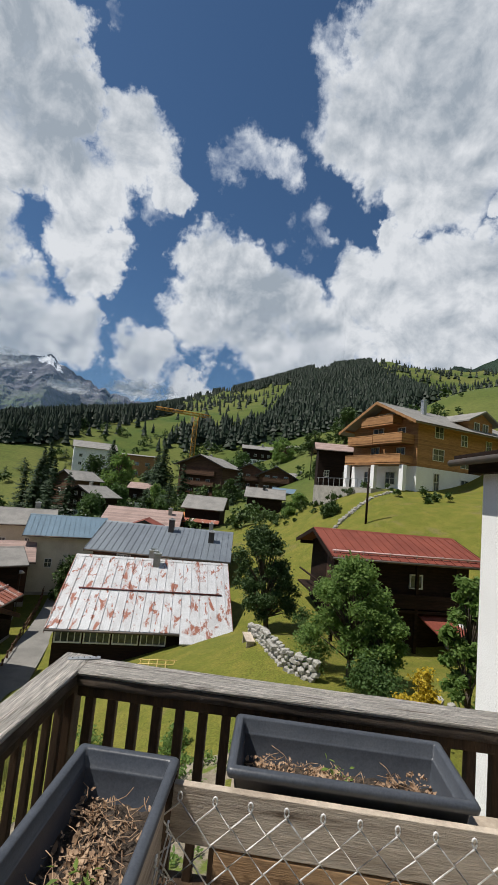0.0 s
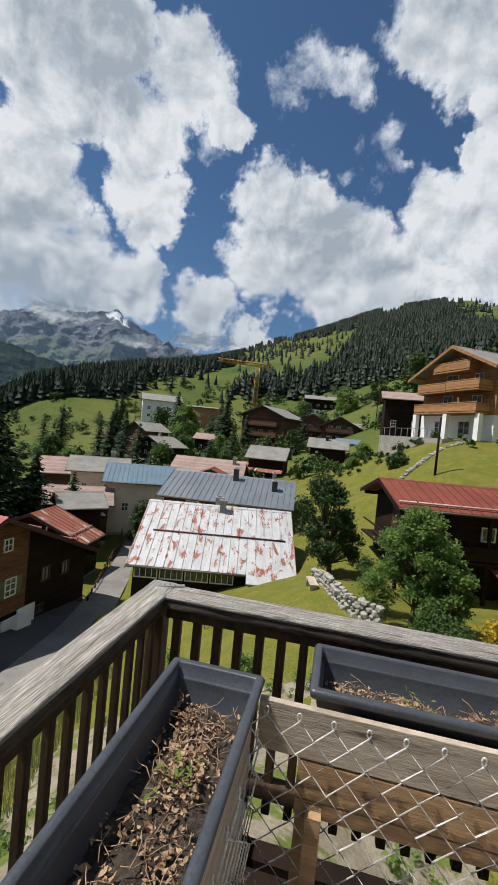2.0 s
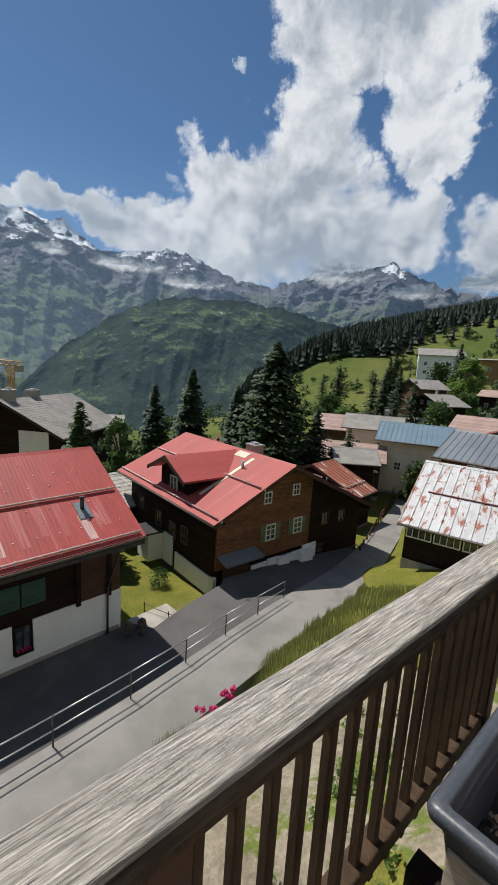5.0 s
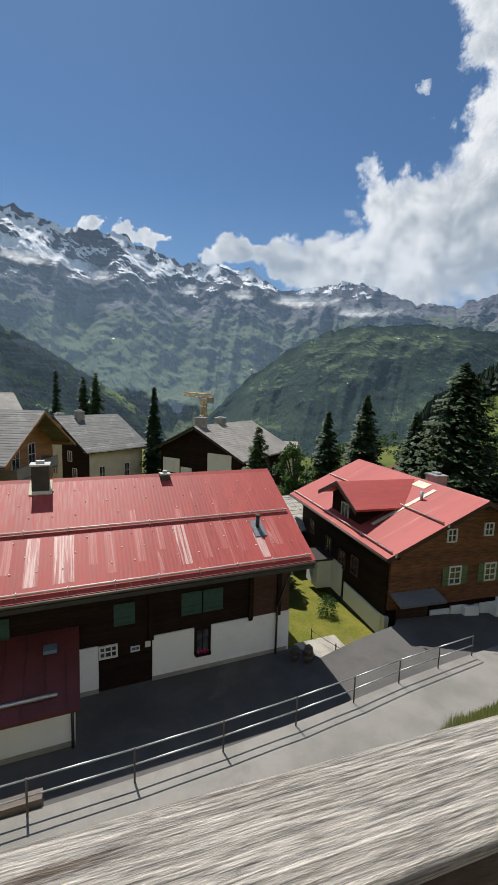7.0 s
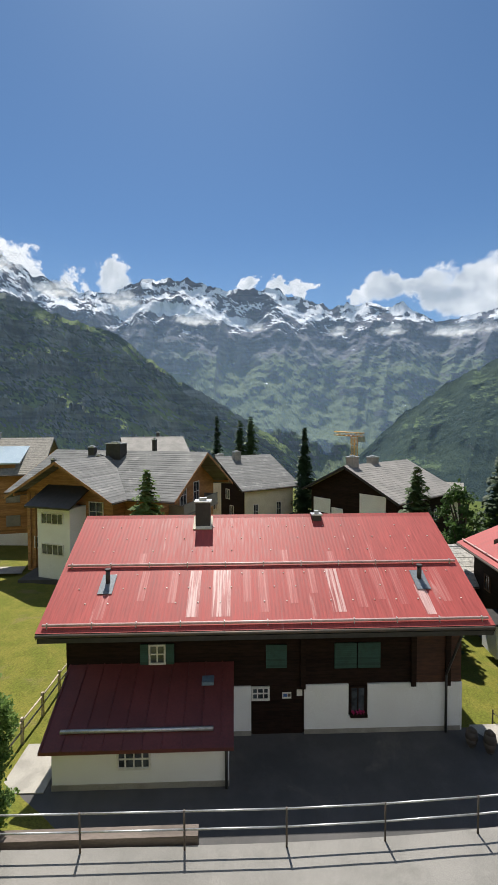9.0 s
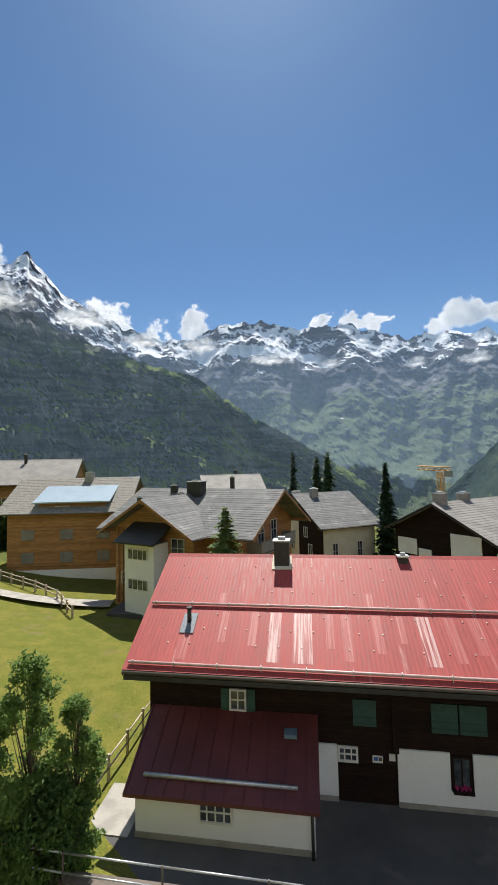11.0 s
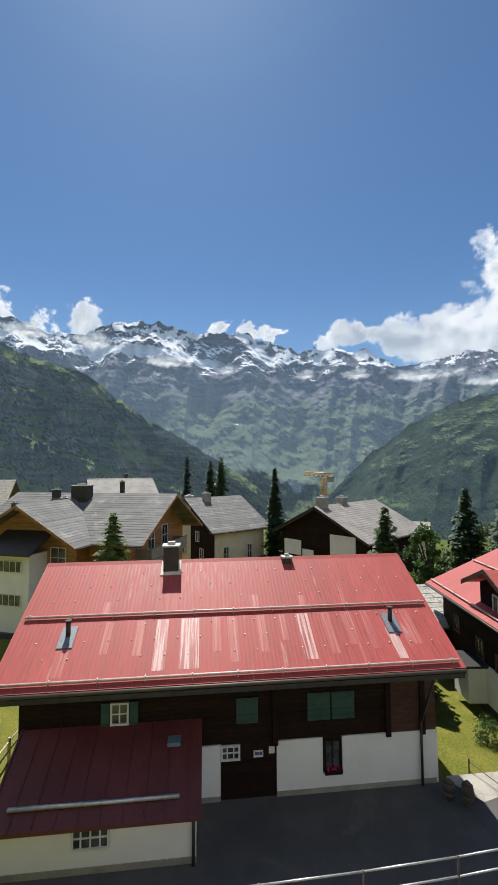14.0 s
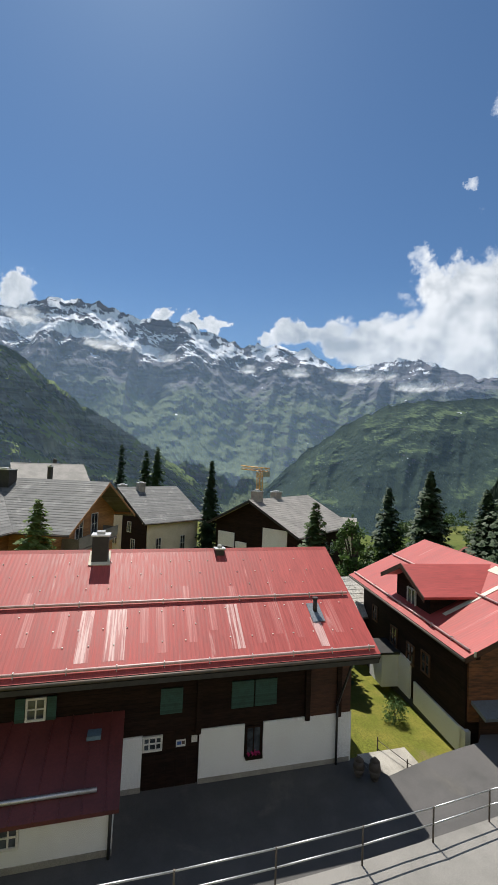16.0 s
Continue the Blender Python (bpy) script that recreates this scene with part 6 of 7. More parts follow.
    for k in range(26):
        cx, cy = (x0 + x1) / 2 + rnd.uniform(-0.05, 0.05), (y0 + y1) / 2 + rnd.uniform(-0.08, 0.08)
        m = Matrix.Translation((cx, cy, zr - 0.12 + rnd.uniform(0, 0.06))) @ Euler((rnd.uniform(-0.8, 0.8), rnd.uniform(-0.8, 0.8), rnd.uniform(0, 6.3))).to_matrix().to_4x4()
        s = rnd.uniform(0.010, 0.020)
        o = len(verts)
        verts += [tuple(m @ Vector(v)) for v in ((0, 0, 0), (s, -s * 0.4, s * 0.2), (s * 2, 0, 0), (s, s * 0.4, s * 0.2))]
        faces.append((o, o + 1, o + 2, o + 3))
    tagged(part("sprout", soup("sprout", verts, faces, LEAF_LIME), LEAF_LIME, p, "fresh green sprouts"), kind="stuff")
    return p


planter(0.36, 0.70, -1.49, -0.63, 10.33, "long anthracite planter with dry soil and dead leaves", 5)
planter(0.885, 1.70, -0.635, -0.295, 10.33, "anthracite planter with dry soil beside the railing", 8)

box_l = thing("planter_stand", B, "tapered stand of grey brown planks under the planter", "plant stand")
for k in range(4):
    z1 = 10.245 - k * 0.125
    boxed("plank", (0.39 + 0.012 * k, 0.685, -1.475, -1.452, z1 - 0.118, z1), (BOARD_WOOD, BOARD_WOOD, TAN_WOOD, BOARD_WOOD)[k], box_l, bevel=0.003)
    boxed("plank", (0.664, 0.690, -1.45, -0.70, z1 - 0.118, z1), BOARD_WOOD, box_l, bevel=0.003)
boxed("leg", (0.63, 0.662, -1.45, -1.40, 9.34, 10.24), TAN_WOOD, box_l)
boxed("leg", (0.655, 0.695, -1.525, -1.478, 9.34, 10.235), TAN_WOOD, box_l)
boxed("leg", (0.385, 0.42, -1.45, -1.40, 9.34, 10.24), BOARD_WOOD, box_l)
boxed("shelf", (0.39, 0.66, -1.44, -0.66, 10.10, 10.128), BOARD_WOOD, box_l)
box_r = thing("planter_stand", B, "plank stand with tan boards carrying a planter", "plant stand")
for z0, z1, m in ((10.10, 10.275, BOARD_WOOD), (9.96, 10.092, TAN_WOOD), (9.90, 9.955, TAN_WOOD)):
    boxed("plank", (0.705 if z0 > 10.05 else 0.86, 1.95, -0.672, -0.645, z0, z1), m, box_r, bevel=0.003)
boxed("shelf", (0.88, 1.95, -0.643, -0.30, 10.055, 10.083), BOARD_WOOD, box_r)
for x in (0.865, 1.86):
    boxed("leg", (x, x + 0.055, -0.643, -0.59, 9.34, 10.05), TAN_WOOD, box_r, bevel=0.003)
boxed("leg", (0.90, 0.955, -0.73, -0.675, 9.34, 9.95), TAN_WOOD, box_r, bevel=0.003)
crate = thing("plank_stack", B, "pale loose planks lying on the balcony floor", "planks")
for k, (x, y, L, yaw, m) in enumerate(((0.95, -1.0, 0.9, 12, WHITE_PAINT), (1.3, -0.85, 1.1, -8, BOARD_WOOD), (1.55, -1.15, 1.2, 5, BOARD_WOOD))):
    boxed("plank", (-L / 2, L / 2, -0.06, 0.06, 9.337 + k * 0.026, 9.36 + k * 0.026), m, crate, m=pose(x, y, 0, 0, 0, yaw))


def wire_mesh(p0, p1, z0, z1, pitch, parent):
    """Chain-link: zigzag wires hooked into each other, with bent ends along the top."""
    p0, p1 = Vector(p0), Vector(p1)
    along = (p1 - p0).normalized()
    side = Vector((along.y, -along.x, 0))
    n = int((p1 - p0).length / pitch)
    steps = int((z1 - z0) / (pitch * 0.5))
    rnd = random.Random(11)
    def strand(pts, r=0.0020):
        bm = bmesh.new()
        rings = []
        for i, q in enumerate(pts):
            t = (pts[min(i + 1, len(pts) - 1)] - pts[max(i - 1, 0)]).normalized()
            turn = t.to_track_quat("Z", "Y")
            rings.append([bm.verts.new(q + turn @ Vector((r * math.cos(a * 1.2566), r * math.sin(a * 1.2566), 0))) for a in range(5)])
        for p, q in zip(rings, rings[1:]):
            for i in range(5):
                f = bm.faces.new((p[i], p[(i + 1) % 5], q[(i + 1) % 5], q[i]))
                f.smooth = True
        part("wire", bm, WIRE, parent)

    for k in range(n + 1):
        t = p0 + along * (k * pitch)
        hook = [Vector((t.x, t.y, z1)) + along * (0.007 * math.sin(a)) + Vector((0, 0, 0.014 - 0.014 * math.cos(a))) for a in [i * 2 * math.pi / 10 for i in range(10, 0, -1)]]
        for sign in (1, -1):
            pts = []
            for j in range(steps + 1):
                q = t + along * ((sign * pitch * 0.5 if j % 2 else 0.0) + rnd.uniform(-0.002, 0.002)) + side * (0.003 * sign if j % 2 else -0.003 * sign)
                pts.append(Vector((q.x, q.y, z1 - j * pitch * 0.5)))
            strand((hook if sign > 0 else []) + pts, 0.0031)


net = thing("wire_fence", B, "galvanised chain-link netting in front of the plank stand", "wire netting")
wire_mesh((0.735, -0.70, 0), (2.0, -0.70, 0), 9.36, 10.245, 0.116, net)
wire_mesh((0.72, -1.52, 0), (0.728, -0.72, 0), 9.36, 10.245, 0.116, net)

# the house that carries the balcony
own = thing("house", pose(0, 0, 0), "white plastered house carrying the balcony", "house")
bm = bmesh.new()
box(bm, 4.6, 12, -10, 8.0, 1.0, 11.98)
part("wall", bm, PLASTER, own)
bm = bmesh.new()
box(bm, -0.2, 4.59, -10, -1.6, 1.0, 14.5)
part("wall", bm, CREAM, own)
for k, (dims) in enumerate(((4.2, 12.8, -10.6, 8.4, 12.0, 12.16), (4.4, 4.6, -10.4, 8.2, 11.8, 11.998))):
    boxed("eave", dims, DARK_WOOD, own)
bm = bmesh.new()
tube(bm, (4.13, -10.6, 12.0), (4.13, 8.4, 12.0), 0.07)
part("gutter", bm, DARK_STEEL, own)
for i in range(6):
    boxed("joist", (0.1, 6.2, -0.3 - i * 0.55, -0.2 - i * 0.55, 9.12, 9.298), DARK_WOOD, own, m=B)
rail2 = thing("stair_handrail", pose(0, 0, 0), "thin galvanised stair handrail beside the white wall", "handrail")
bm = bmesh.new()
tube(bm, (3.75, 8.3, 7.05), (2.6, 8.8, 6.7), 0.025)
tube(bm, (3.75, 8.3, 7.05), (3.75, 8.3, 5.0), 0.022)
tube(bm, (3.1, 8.58, 6.85), (3.1, 8.58, 5.0), 0.022)
part("tube", bm, STEEL, rail2)

# ---- vegetation ----


def broadleaf(name, label, x, y, z, height, width, count, leaf_size, material, seed, trunk=0.12, bare=0.25, lumps=14, category="tree", lean=0.0, lump=(0.20, 0.36)):
    rnd = random.Random(seed)
    t = thing(name, pose(x, y, z), label, category, "")
    bm = bmesh.new()
    tip = Vector((lean, 0, height * 0.75))
    tube(bm, (0, 0, -0.4), tip * 0.5, trunk, trunk * 0.7)
    tube(bm, tip * 0.5, tip, trunk * 0.7, trunk * 0.2)
    centres = []
    for k in range(lumps):
        a = k * 2.4 + rnd.uniform(-0.4, 0.4)
        s = rnd.uniform(bare, 1.0)
        rad = width * 0.42 * math.sqrt(max(0.04, 1 - ((s - 0.42) * 1.75) ** 2)) * rnd.uniform(0.3, 0.85)
        c = Vector((lean * s + math.cos(a) * rad, math.sin(a) * rad, height * s * 0.92))
        centres.append((c, width * rnd.uniform(*lump)))
        tube(bm, tip * max(0.2, s - 0.25), c, trunk * 0.35, trunk * 0.1, n=5)
    part("trunk", bm, BARK, t)
    part("crown", soup("crown", *leaf_cloud(centres, count, leaf_size, rnd), material), material, t)
    return t


def conifer(name, label, x, y, z, height, width, material, seed, density=1.0, start=0.08, narrow=1.0, lean=0.0):
    """A trunk with whorls of drooping boughs, each a fan of needle tufts."""
    rnd = random.Random(seed)
    t = thing(name, pose(x, y, z), label, "tree", "conifers")
    bm = bmesh.new()
    tube(bm, (0, 0, -0.5), (lean, 0, height * 0.98), height * 0.014 + 0.05, 0.01)
    part("trunk", bm, BARK, t)
    verts, faces = [], []
    rings = int(height * 3.4 * density)
    for k in range(rings):
        s = start + (1 - start) * (k + rnd.random() * 0.6) / rings
        reach = width * 0.66 * (1 - s) ** (0.72 * narrow) * rnd.uniform(0.7, 1.2) + 0.08
        boughs = max(6, int(13 * density * (0.5 + reach / width)))
        for b in range(boughs):
            a = rnd.uniform(0, 6.283)
            ca, sa = math.cos(a), math.sin(a)
            segs = max(3, int(reach / (0.16 * max(height, 6) / 9)))
            for g in range(segs):
                u = (g + rnd.random()) / segs
                r = reach * u
                drop = -0.32 * r * (0.6 + 0.8 * s) + 0.10 * reach * u * u
                w = (0.09 + 0.12 * (1 - u)) * max(height, 6) / 7 * rnd.uniform(0.7, 1.3)
                l = reach / segs * 1.5
                off = rnd.uniform(-0.5, 0.5) * reach * 0.22 * u
                c = Vector((lean * s + ca * r - sa * off, sa * r + ca * off, height * s + drop + rnd.uniform(-0.05, 0.05) * height * 0.1))
                tilt = rnd.uniform(-0.5, 0.5)
                f = Vector((ca, sa, -0.35)) * l * 0.6
                sd = Vector((-sa, ca, tilt)) * w
                o = len(verts)
                verts += [tuple(c - f * 0.4 + sd * 0.3), tuple(c - f * 0.4 - sd * 0.3), tuple(c + f * 0.2 - sd), tuple(c + f), tuple(c + f * 0.2 + sd - Vector((0, 0, w * 0.5)))]
                faces.append((o, o + 1, o + 2, o + 3, o + 4))
    part("crown", soup("crown", verts, faces, material), material, t)
    return t


SPRUCES = [(-29.7, 33.8, 14.1, 11.0, NEEDLE), (-31.8, 24.2, 10.2, 5.2, NEEDLE), (-35.4, 22.6, 9.0, 4.2, NEEDLE), (-25.9, 11.0, 8.4, 4.2, PINE), (-54.7, 8.8, 10.9, 2.8, NEEDLE), (-80.4, -3.8, 13.2, 3.2, NEEDLE), (-80.4, 0.6, 12.4, 5.0, PINE), (-79, 2.6, 13.0, 5.6, PINE),
           (-31.8, -6.9, 7.8, 4.4, LARCH), (-33.5, 32.0, 9.2, 5.0, NEEDLE), (-38.2, 29.4, 10.7, 5.2, NEEDLE), (-26, 37.0, 7.4, 4.4, NEEDLE), (-24, 40.5, 5.2, 3.2, NEEDLE), (-31.5, 67, 9, 4.2, NEEDLE), (-33, 78, 11, 5, NEEDLE), (-24.5, 113, 19, 6, NEEDLE), (-27.5, 116, 15, 6, NEEDLE), (-22, 92, 8.6, 4.5, NEEDLE),
           (-16, 88, 11.5, 4.5, NEEDLE), (-1.5, 100, 15.5, 5.5, NEEDLE), (-46, 140, 23, 7, NEEDLE), (-42, 128, 16, 6, NEEDLE), (-62, 130, 20, 7, NEEDLE), (-58, 118, 17, 6, NEEDLE), (-70, 110, 14, 6, NEEDLE), (-48, 96, 13, 5, NEEDLE), (-53, 100, 12, 5, NEEDLE)]
SPRUCES += [(-20.9, 102.8, 20.6, 6.5, NEEDLE), (-15, 98.8, 15.3, 5, NEEDLE), (-39.9, 86.2, 13.3, 5, NEEDLE), (-2.8, 89.8, 9.7, 4, NEEDLE), (-84.9, 123.6, 11.2, 5, NEEDLE), (-89.9, 144.3, 13.1, 6, NEEDLE), (-80.1, 138.5, 10.7, 5, NEEDLE), (-78, 145.4, 14.3, 6, NEEDLE), (-56.1, 128.2, 12.8, 5, NEEDLE), (-72.6, 165, 20, 6, NEEDLE), (-67, 160, 18, 6, NEEDLE)]
for i, (x, y, top, width, m) in enumerate(SPRUCES):
    base = gz(x, y) - 0.2
    conifer("larch" if m is LARCH else "spruce", "young light green larch" if m is LARCH else ("tall dark green spruce beside the houses" if y < 60 else "dark spruce among the village houses"), x, y, base, top - base, width, m, 40 + i, density=1.25 if math.hypot(x, y) < 60 else 0.8)
# bushy pine below the lane of garden walls
broadleaf("pine_tree", "dark bushy pine with leaning trunk on the bank", 1.9, 23.6, gz(1.9, 23.6), 9.2 - gz(1.9, 23.6), 4.9, 22000, 0.13, PINE, 3, trunk=0.16, bare=0.22, lumps=70, lean=-0.7, lump=(0.08, 0.15))
broadleaf("rowan_tree", "leafy green rowan tree in the garden", 4.4, 16.0, 4.4, 4.6, 4.2, 13000, 0.12, LEAF, 4, trunk=0.10, bare=0.34, lumps=60, lump=(0.09, 0.15))
broadleaf("rowan_tree", "low leafy rowan tree beside the dark house", 5.4, 15.4, 4.4, 3.1, 2.6, 8000, 0.11, LEAF, 14, trunk=0.08, bare=0.28, lumps=44, lump=(0.10, 0.17))
broadleaf("elder_tree", "leafy tree against the white house wall", 7.0, 12.6, 4.6, 4.9, 2.0, 6000, 0.16, LEAF, 6, trunk=0.1, bare=0.2, lumps=50, lump=(0.1, 0.18))
for k, (x, y, top, width, m, label, n) in enumerate([(5.2, 11.8, 6.85, 1.25, LEAF_YELLOW, "golden yellow shrub below the balcony", 2600), (3.1, 17.0, 5.9, 2.2, LEAF, "rounded green shrub spilling over the stone wall", 4200), (4.6, 13.9, 6.0, 2.6, LEAF_DARK, "dark green garden shrubs", 4200),
                                                         (3.4, 21.0, 5.7, 1.2, LEAF_DARK, "small dark shrub by the path", 1500), (7.3, 11.9, 6.0, 1.3, LEAF, "green shrub beside the stone steps", 2000),
                                                         (-7.45, 2.3, 2.0, 0.7, LEAF_LIME, "yellow green flowering plant beside the lane", 900), (-17.2, 28.0, 0.9, 2.2, LEAF_DARK, "green shrub beside the shed", 900), (-16.5, 24.6, 0.4, 1.4, LEAF_DARK, "dark shrub against the chalet wall", 900),
                                                         (-19.5, 12.8, -0.9, 1.6, LEAF_DARK, "low green shrub by the chalet", 900), (-3.6, 12.2, 3.5, 1.2, LEAF_LIME, "light green garden plants", 900), (-4.4, 14.0, 3.0, 1.6, LEAF, "leafy green plants in the garden", 1200), (-1.4, 12.8, 4.0, 1.2, LEAF, "leafy green plants in the garden", 1000)]):
    z = gz(x, y)
    broadleaf("shrub", label, x, y, z - 0.1, top - z, width, n, 0.09, m, 60 + k, trunk=0.03, bare=0.12, lumps=12, category="shrub")
for k, (x, y, top, width, n, bare) in enumerate([(-10.5, -7.5, 6.4, 2.3, 16000, 0.03), (-11.1, -6.6, 5.1, 1.8, 11000, 0.03), (-10.1, -8.7, 4.8, 2.4, 13000, 0.03), (-10.75, -7.3, 3.4, 2.9, 13000, 0.03)]):
    z = lane_at(y)[1] - 0.6
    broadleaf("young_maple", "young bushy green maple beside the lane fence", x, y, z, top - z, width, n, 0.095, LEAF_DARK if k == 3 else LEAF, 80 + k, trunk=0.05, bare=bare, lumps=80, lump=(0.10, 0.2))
for k, (x, y, h, wd) in enumerate([(-18.3, 46, 5.0, 4.5), (-27.5, 76, 6, 7), (-36, 118, 15, 14), (-45, 122, 14, 12), (-30, 98, 7, 8), (-20.5, 96, 6, 6), (-3.5, 92, 6, 5), (-15, 76, 4, 4), (12, 150, 9, 12), (22, 140, 9, 10), (-2, 150, 8, 9), (-36, 19.5, 6.6, 4.4), (-40, 24, 6.5, 5), (-44, 33, 8, 6), (-37, 36, 6, 6), (-29, 41, 5.5, 5), (-64, 96, 10, 10), (-50, 82, 8, 8), (-58, 75, 9, 8), (-42, 64, 7, 7), (-39, 45, 7, 6), (-47, 52, 8, 7),
                                 (-35.4, 19.1, 10.2, 5.5), (-35.5, 22.8, 9.0, 5), (-53, -43, 6, 7), (-50, -44, 4, 6), (-46.5, -41, 3.5, 4.5), (16, 95, 5, 5), (24, 80, 5, 6), (8, 62, 2.5, 4), (30, 130, 12, 12), (-8, 128, 8, 8), (6, 55, 2.2, 3), (9, 43, 1.5, 3)]):
    m = (GROVE, LEAF_DARK, LEAF)[k % 3]
    broadleaf("tree" if h > 3 else "shrub", "round leafy green tree between the houses" if h > 3 else "low green bush on the sunny bank", x, y, gz(x, y) - 0.3, h, wd, 2600, 0.05 * wd + 0.08, m, 200 + k, trunk=0.04 * h, bare=0.1, lumps=34, lump=(0.12, 0.22), category="tree" if h > 3 else "shrub")

# far woods on the hill: one object of many small conifers
rng = np.random.default_rng(4)
tv, tf = [], []


f_az = rng.uniform(-34, 48, 44000)
f_r = np.interp(f_az, CREST[:, 0], CREST[:, 1]) * np.sqrt(rng.uniform(0.055, 1.0, 44000))
f_x, f_y = -np.sin(np.radians(f_az)) * f_r, np.cos(np.radians(f_az)) * f_r
f_z = ground_z(f_x, f_y)
for az, r, x, y, z in zip(f_az.tolist(), f_r.tolist(), f_x.tolist(), f_y.tolist(), f_z.tolist()):
    if r < 190:
        continue
    el = math.degrees(math.atan2(z - 11, r))
    inside = float(wooded(np.array(az), np.array(el)))
    if rng.random() > (0.95 if inside else 0.025 + 0.06 * (noise.noise((x / 50, y / 50, 2.0)) > 0.25)):
        continue
    h = rng.uniform(6.0, 11.0) * (1.0 if inside else 0.8)
    wd = h * rng.uniform(0.22, 0.34)
    for k in range(4):
        o = len(tv)
        z0, z1 = z + h * (0.05 + k * 0.22), z + h * (0.42 + k * 0.20)
        rad = wd * (1 - k * 0.22)
        tv.append((x, y, min(z1, z + h)))
        a0 = rng.uniform(0, 6.28)
        for i in range(7):
            rr_ = rad * rng.uniform(0.6, 1.15)
            tv.append((x + math.cos(a0 + i * 0.9) * rr_, y + math.sin(a0 + i * 0.9) * rr_, z0 + rng.uniform(-0.04, 0.04) * h))
        tf += [(o, o + 1 + i, o + 1 + (i + 1) % 7) for i in range(7)]
tagged(new("forest", soup("forest", tv, tf, FOREST)), "dark spruce woods on the far hillside", "forest", kind="stuff")

# bushes and small trees between the village houses: one object
bv, bf = [], []
brnd = random.Random(21)
for trial in range(1500):
    az, r = radians(rng.uniform(-27, 56)), math.exp(rng.uniform(math.log(36), math.log(230)))
    x, y = -math.sin(az) * r, math.cos(az) * r
    if any((x - hx) ** 2 + (y - hy) ** 2 < (hr + 0.8) ** 2 for hx, hy, hr in HOUSE_SPOTS) or abs(x - lane_at(y)[0]) < 2.6 and y < 52:
        continue
    if noise.noise((x / 14, y / 14, 8.0)) < (0.10 if az < radians(5) else -0.12):
        continue
    size = rng.uniform(0.5, 1.7) * (1 + r / 130) * (0.4 if az < radians(-3) and r < 70 else 1.0)
    c = Vector((x, y, gz(x, y) + size * 0.5))
    lumps3 = [(c + Vector((brnd.uniform(-.5, .5), brnd.uniform(-.5, .5), brnd.uniform(-.2, .6))) * size, size * brnd.uniform(.4, .7)) for q in range(4)]
    v3, f3 = leaf_cloud(lumps3, 110, 0.22 * size + 0.1, brnd)
    o = len(bv)
    bv += v3
    bf += [tuple(i + o for i in f) for f in f3]
tagged(new("bushes", soup("bushes", bv, bf, GROVE)), "leafy bushes and small trees between the village houses", "bushes", kind="stuff")

# long grass on the bank between garden and lane
gv, gf = [], []
for k in range(24000):
    y = rng.uniform(-2, 21)
    lx, lz, lw = lane_at(y)
    x = lx + lw + rng.random() ** 1.6 * 3.0 - 0.1
    z = gz(x, y)
    hgt = rng.uniform(0.15, 0.55) * (1.2 if noise.noise((x * 0.8, y * 0.8, 5)) > 0 else 0.6)
    a, lean = rng.uniform(0, 6.28), rng.uniform(0.05, 0.5) * hgt
    o = len(gv)
    dx, dy = math.cos(a) * 0.012, math.sin(a) * 0.012
    gv += [(x - dx, y - dy, z - 0.03), (x + dx, y + dy, z - 0.03), (x + dy * lean * 40, y - dx * lean * 40, z + hgt)]
    gf.append((o, o + 1, o + 2))
tagged(new("long_grass", soup("long_grass", gv, gf, BLADE)), "long sunlit grass on the bank above the lane", "grass", kind="stuff")

# weeds in the kitchen garden below the balcony
wrnd = random.Random(31)
wv, wf = [], []
for k in range(420):
    x, y = wrnd.uniform(-6.2, 3.2), wrnd.uniform(-1.5, 12)
    if noise.noise((x * 0.6, y * 0.6, 1.0)) < -0.05:
        continue
    size = wrnd.uniform(0.08, 0.3)
    v3, f3 = leaf_cloud([(Vector((x, y, gz(x, y) + size * 0.5)), size)], 26, size * 0.4, wrnd)
    o = len(wv)
    wv += v3
    wf += [tuple(i + o for i in f) for f in f3]
tagged(new("weeds", soup("weeds", wv, wf, LEAF)), "green weeds and seedlings on bare garden soil", "weeds", kind="stuff")

# magenta flowers on the bank
fl = thing("flowering_shrub", pose(-7.2, 6.6, gz(-7.2, 6.6) - 0.1), "rose bush with magenta blossoms above the lane", "flowers")
rnd = random.Random(9)
part("leaves", soup("leaves", *leaf_cloud([(Vector((rnd.uniform(-.35, .35), rnd.uniform(-.45, .45), rnd.uniform(.2, .7))), 0.28) for k in range(8)], 1400, 0.07, rnd), LEAF), LEAF, fl)
part("blossoms", soup("blossoms", *leaf_cloud([(Vector((rnd.uniform(-.5, .5), rnd.uniform(-.6, .6), rnd.uniform(.6, 1.05))), 0.09) for k in range(26)], 1300, 0.075, rnd), PETAL), PETAL, fl)

# ---- garden walls, fences, cranes, poles ----
DRY_STONE = mat("grey field stone", (0.40, 0.385, 0.35), (0.27, 0.26, 0.235), scale=5.0, rough=0.95, bump=0.6, fine=25.0, c=(0.16, 0.155, 0.13), cscale=3.0)


def stone_mesh(seed):
    rnd = random.Random(seed)
    bm = bmesh.new()
    bmesh.ops.create_icosphere(bm, subdivisions=1, radius=0.5)
    for v in bm.verts:
        v.co *= 1 + rnd.uniform(-0.22, 0.22)
        v.co = Vector((max(-0.45, min(0.45, v.co.x)), max(-0.4, min(0.4, v.co.y)), max(-0.36, min(0.36, v.co.z))))
    return mesh_of(bm, "stone", DRY_STONE)


STONES = [stone_mesh(k) for k in range(6)]


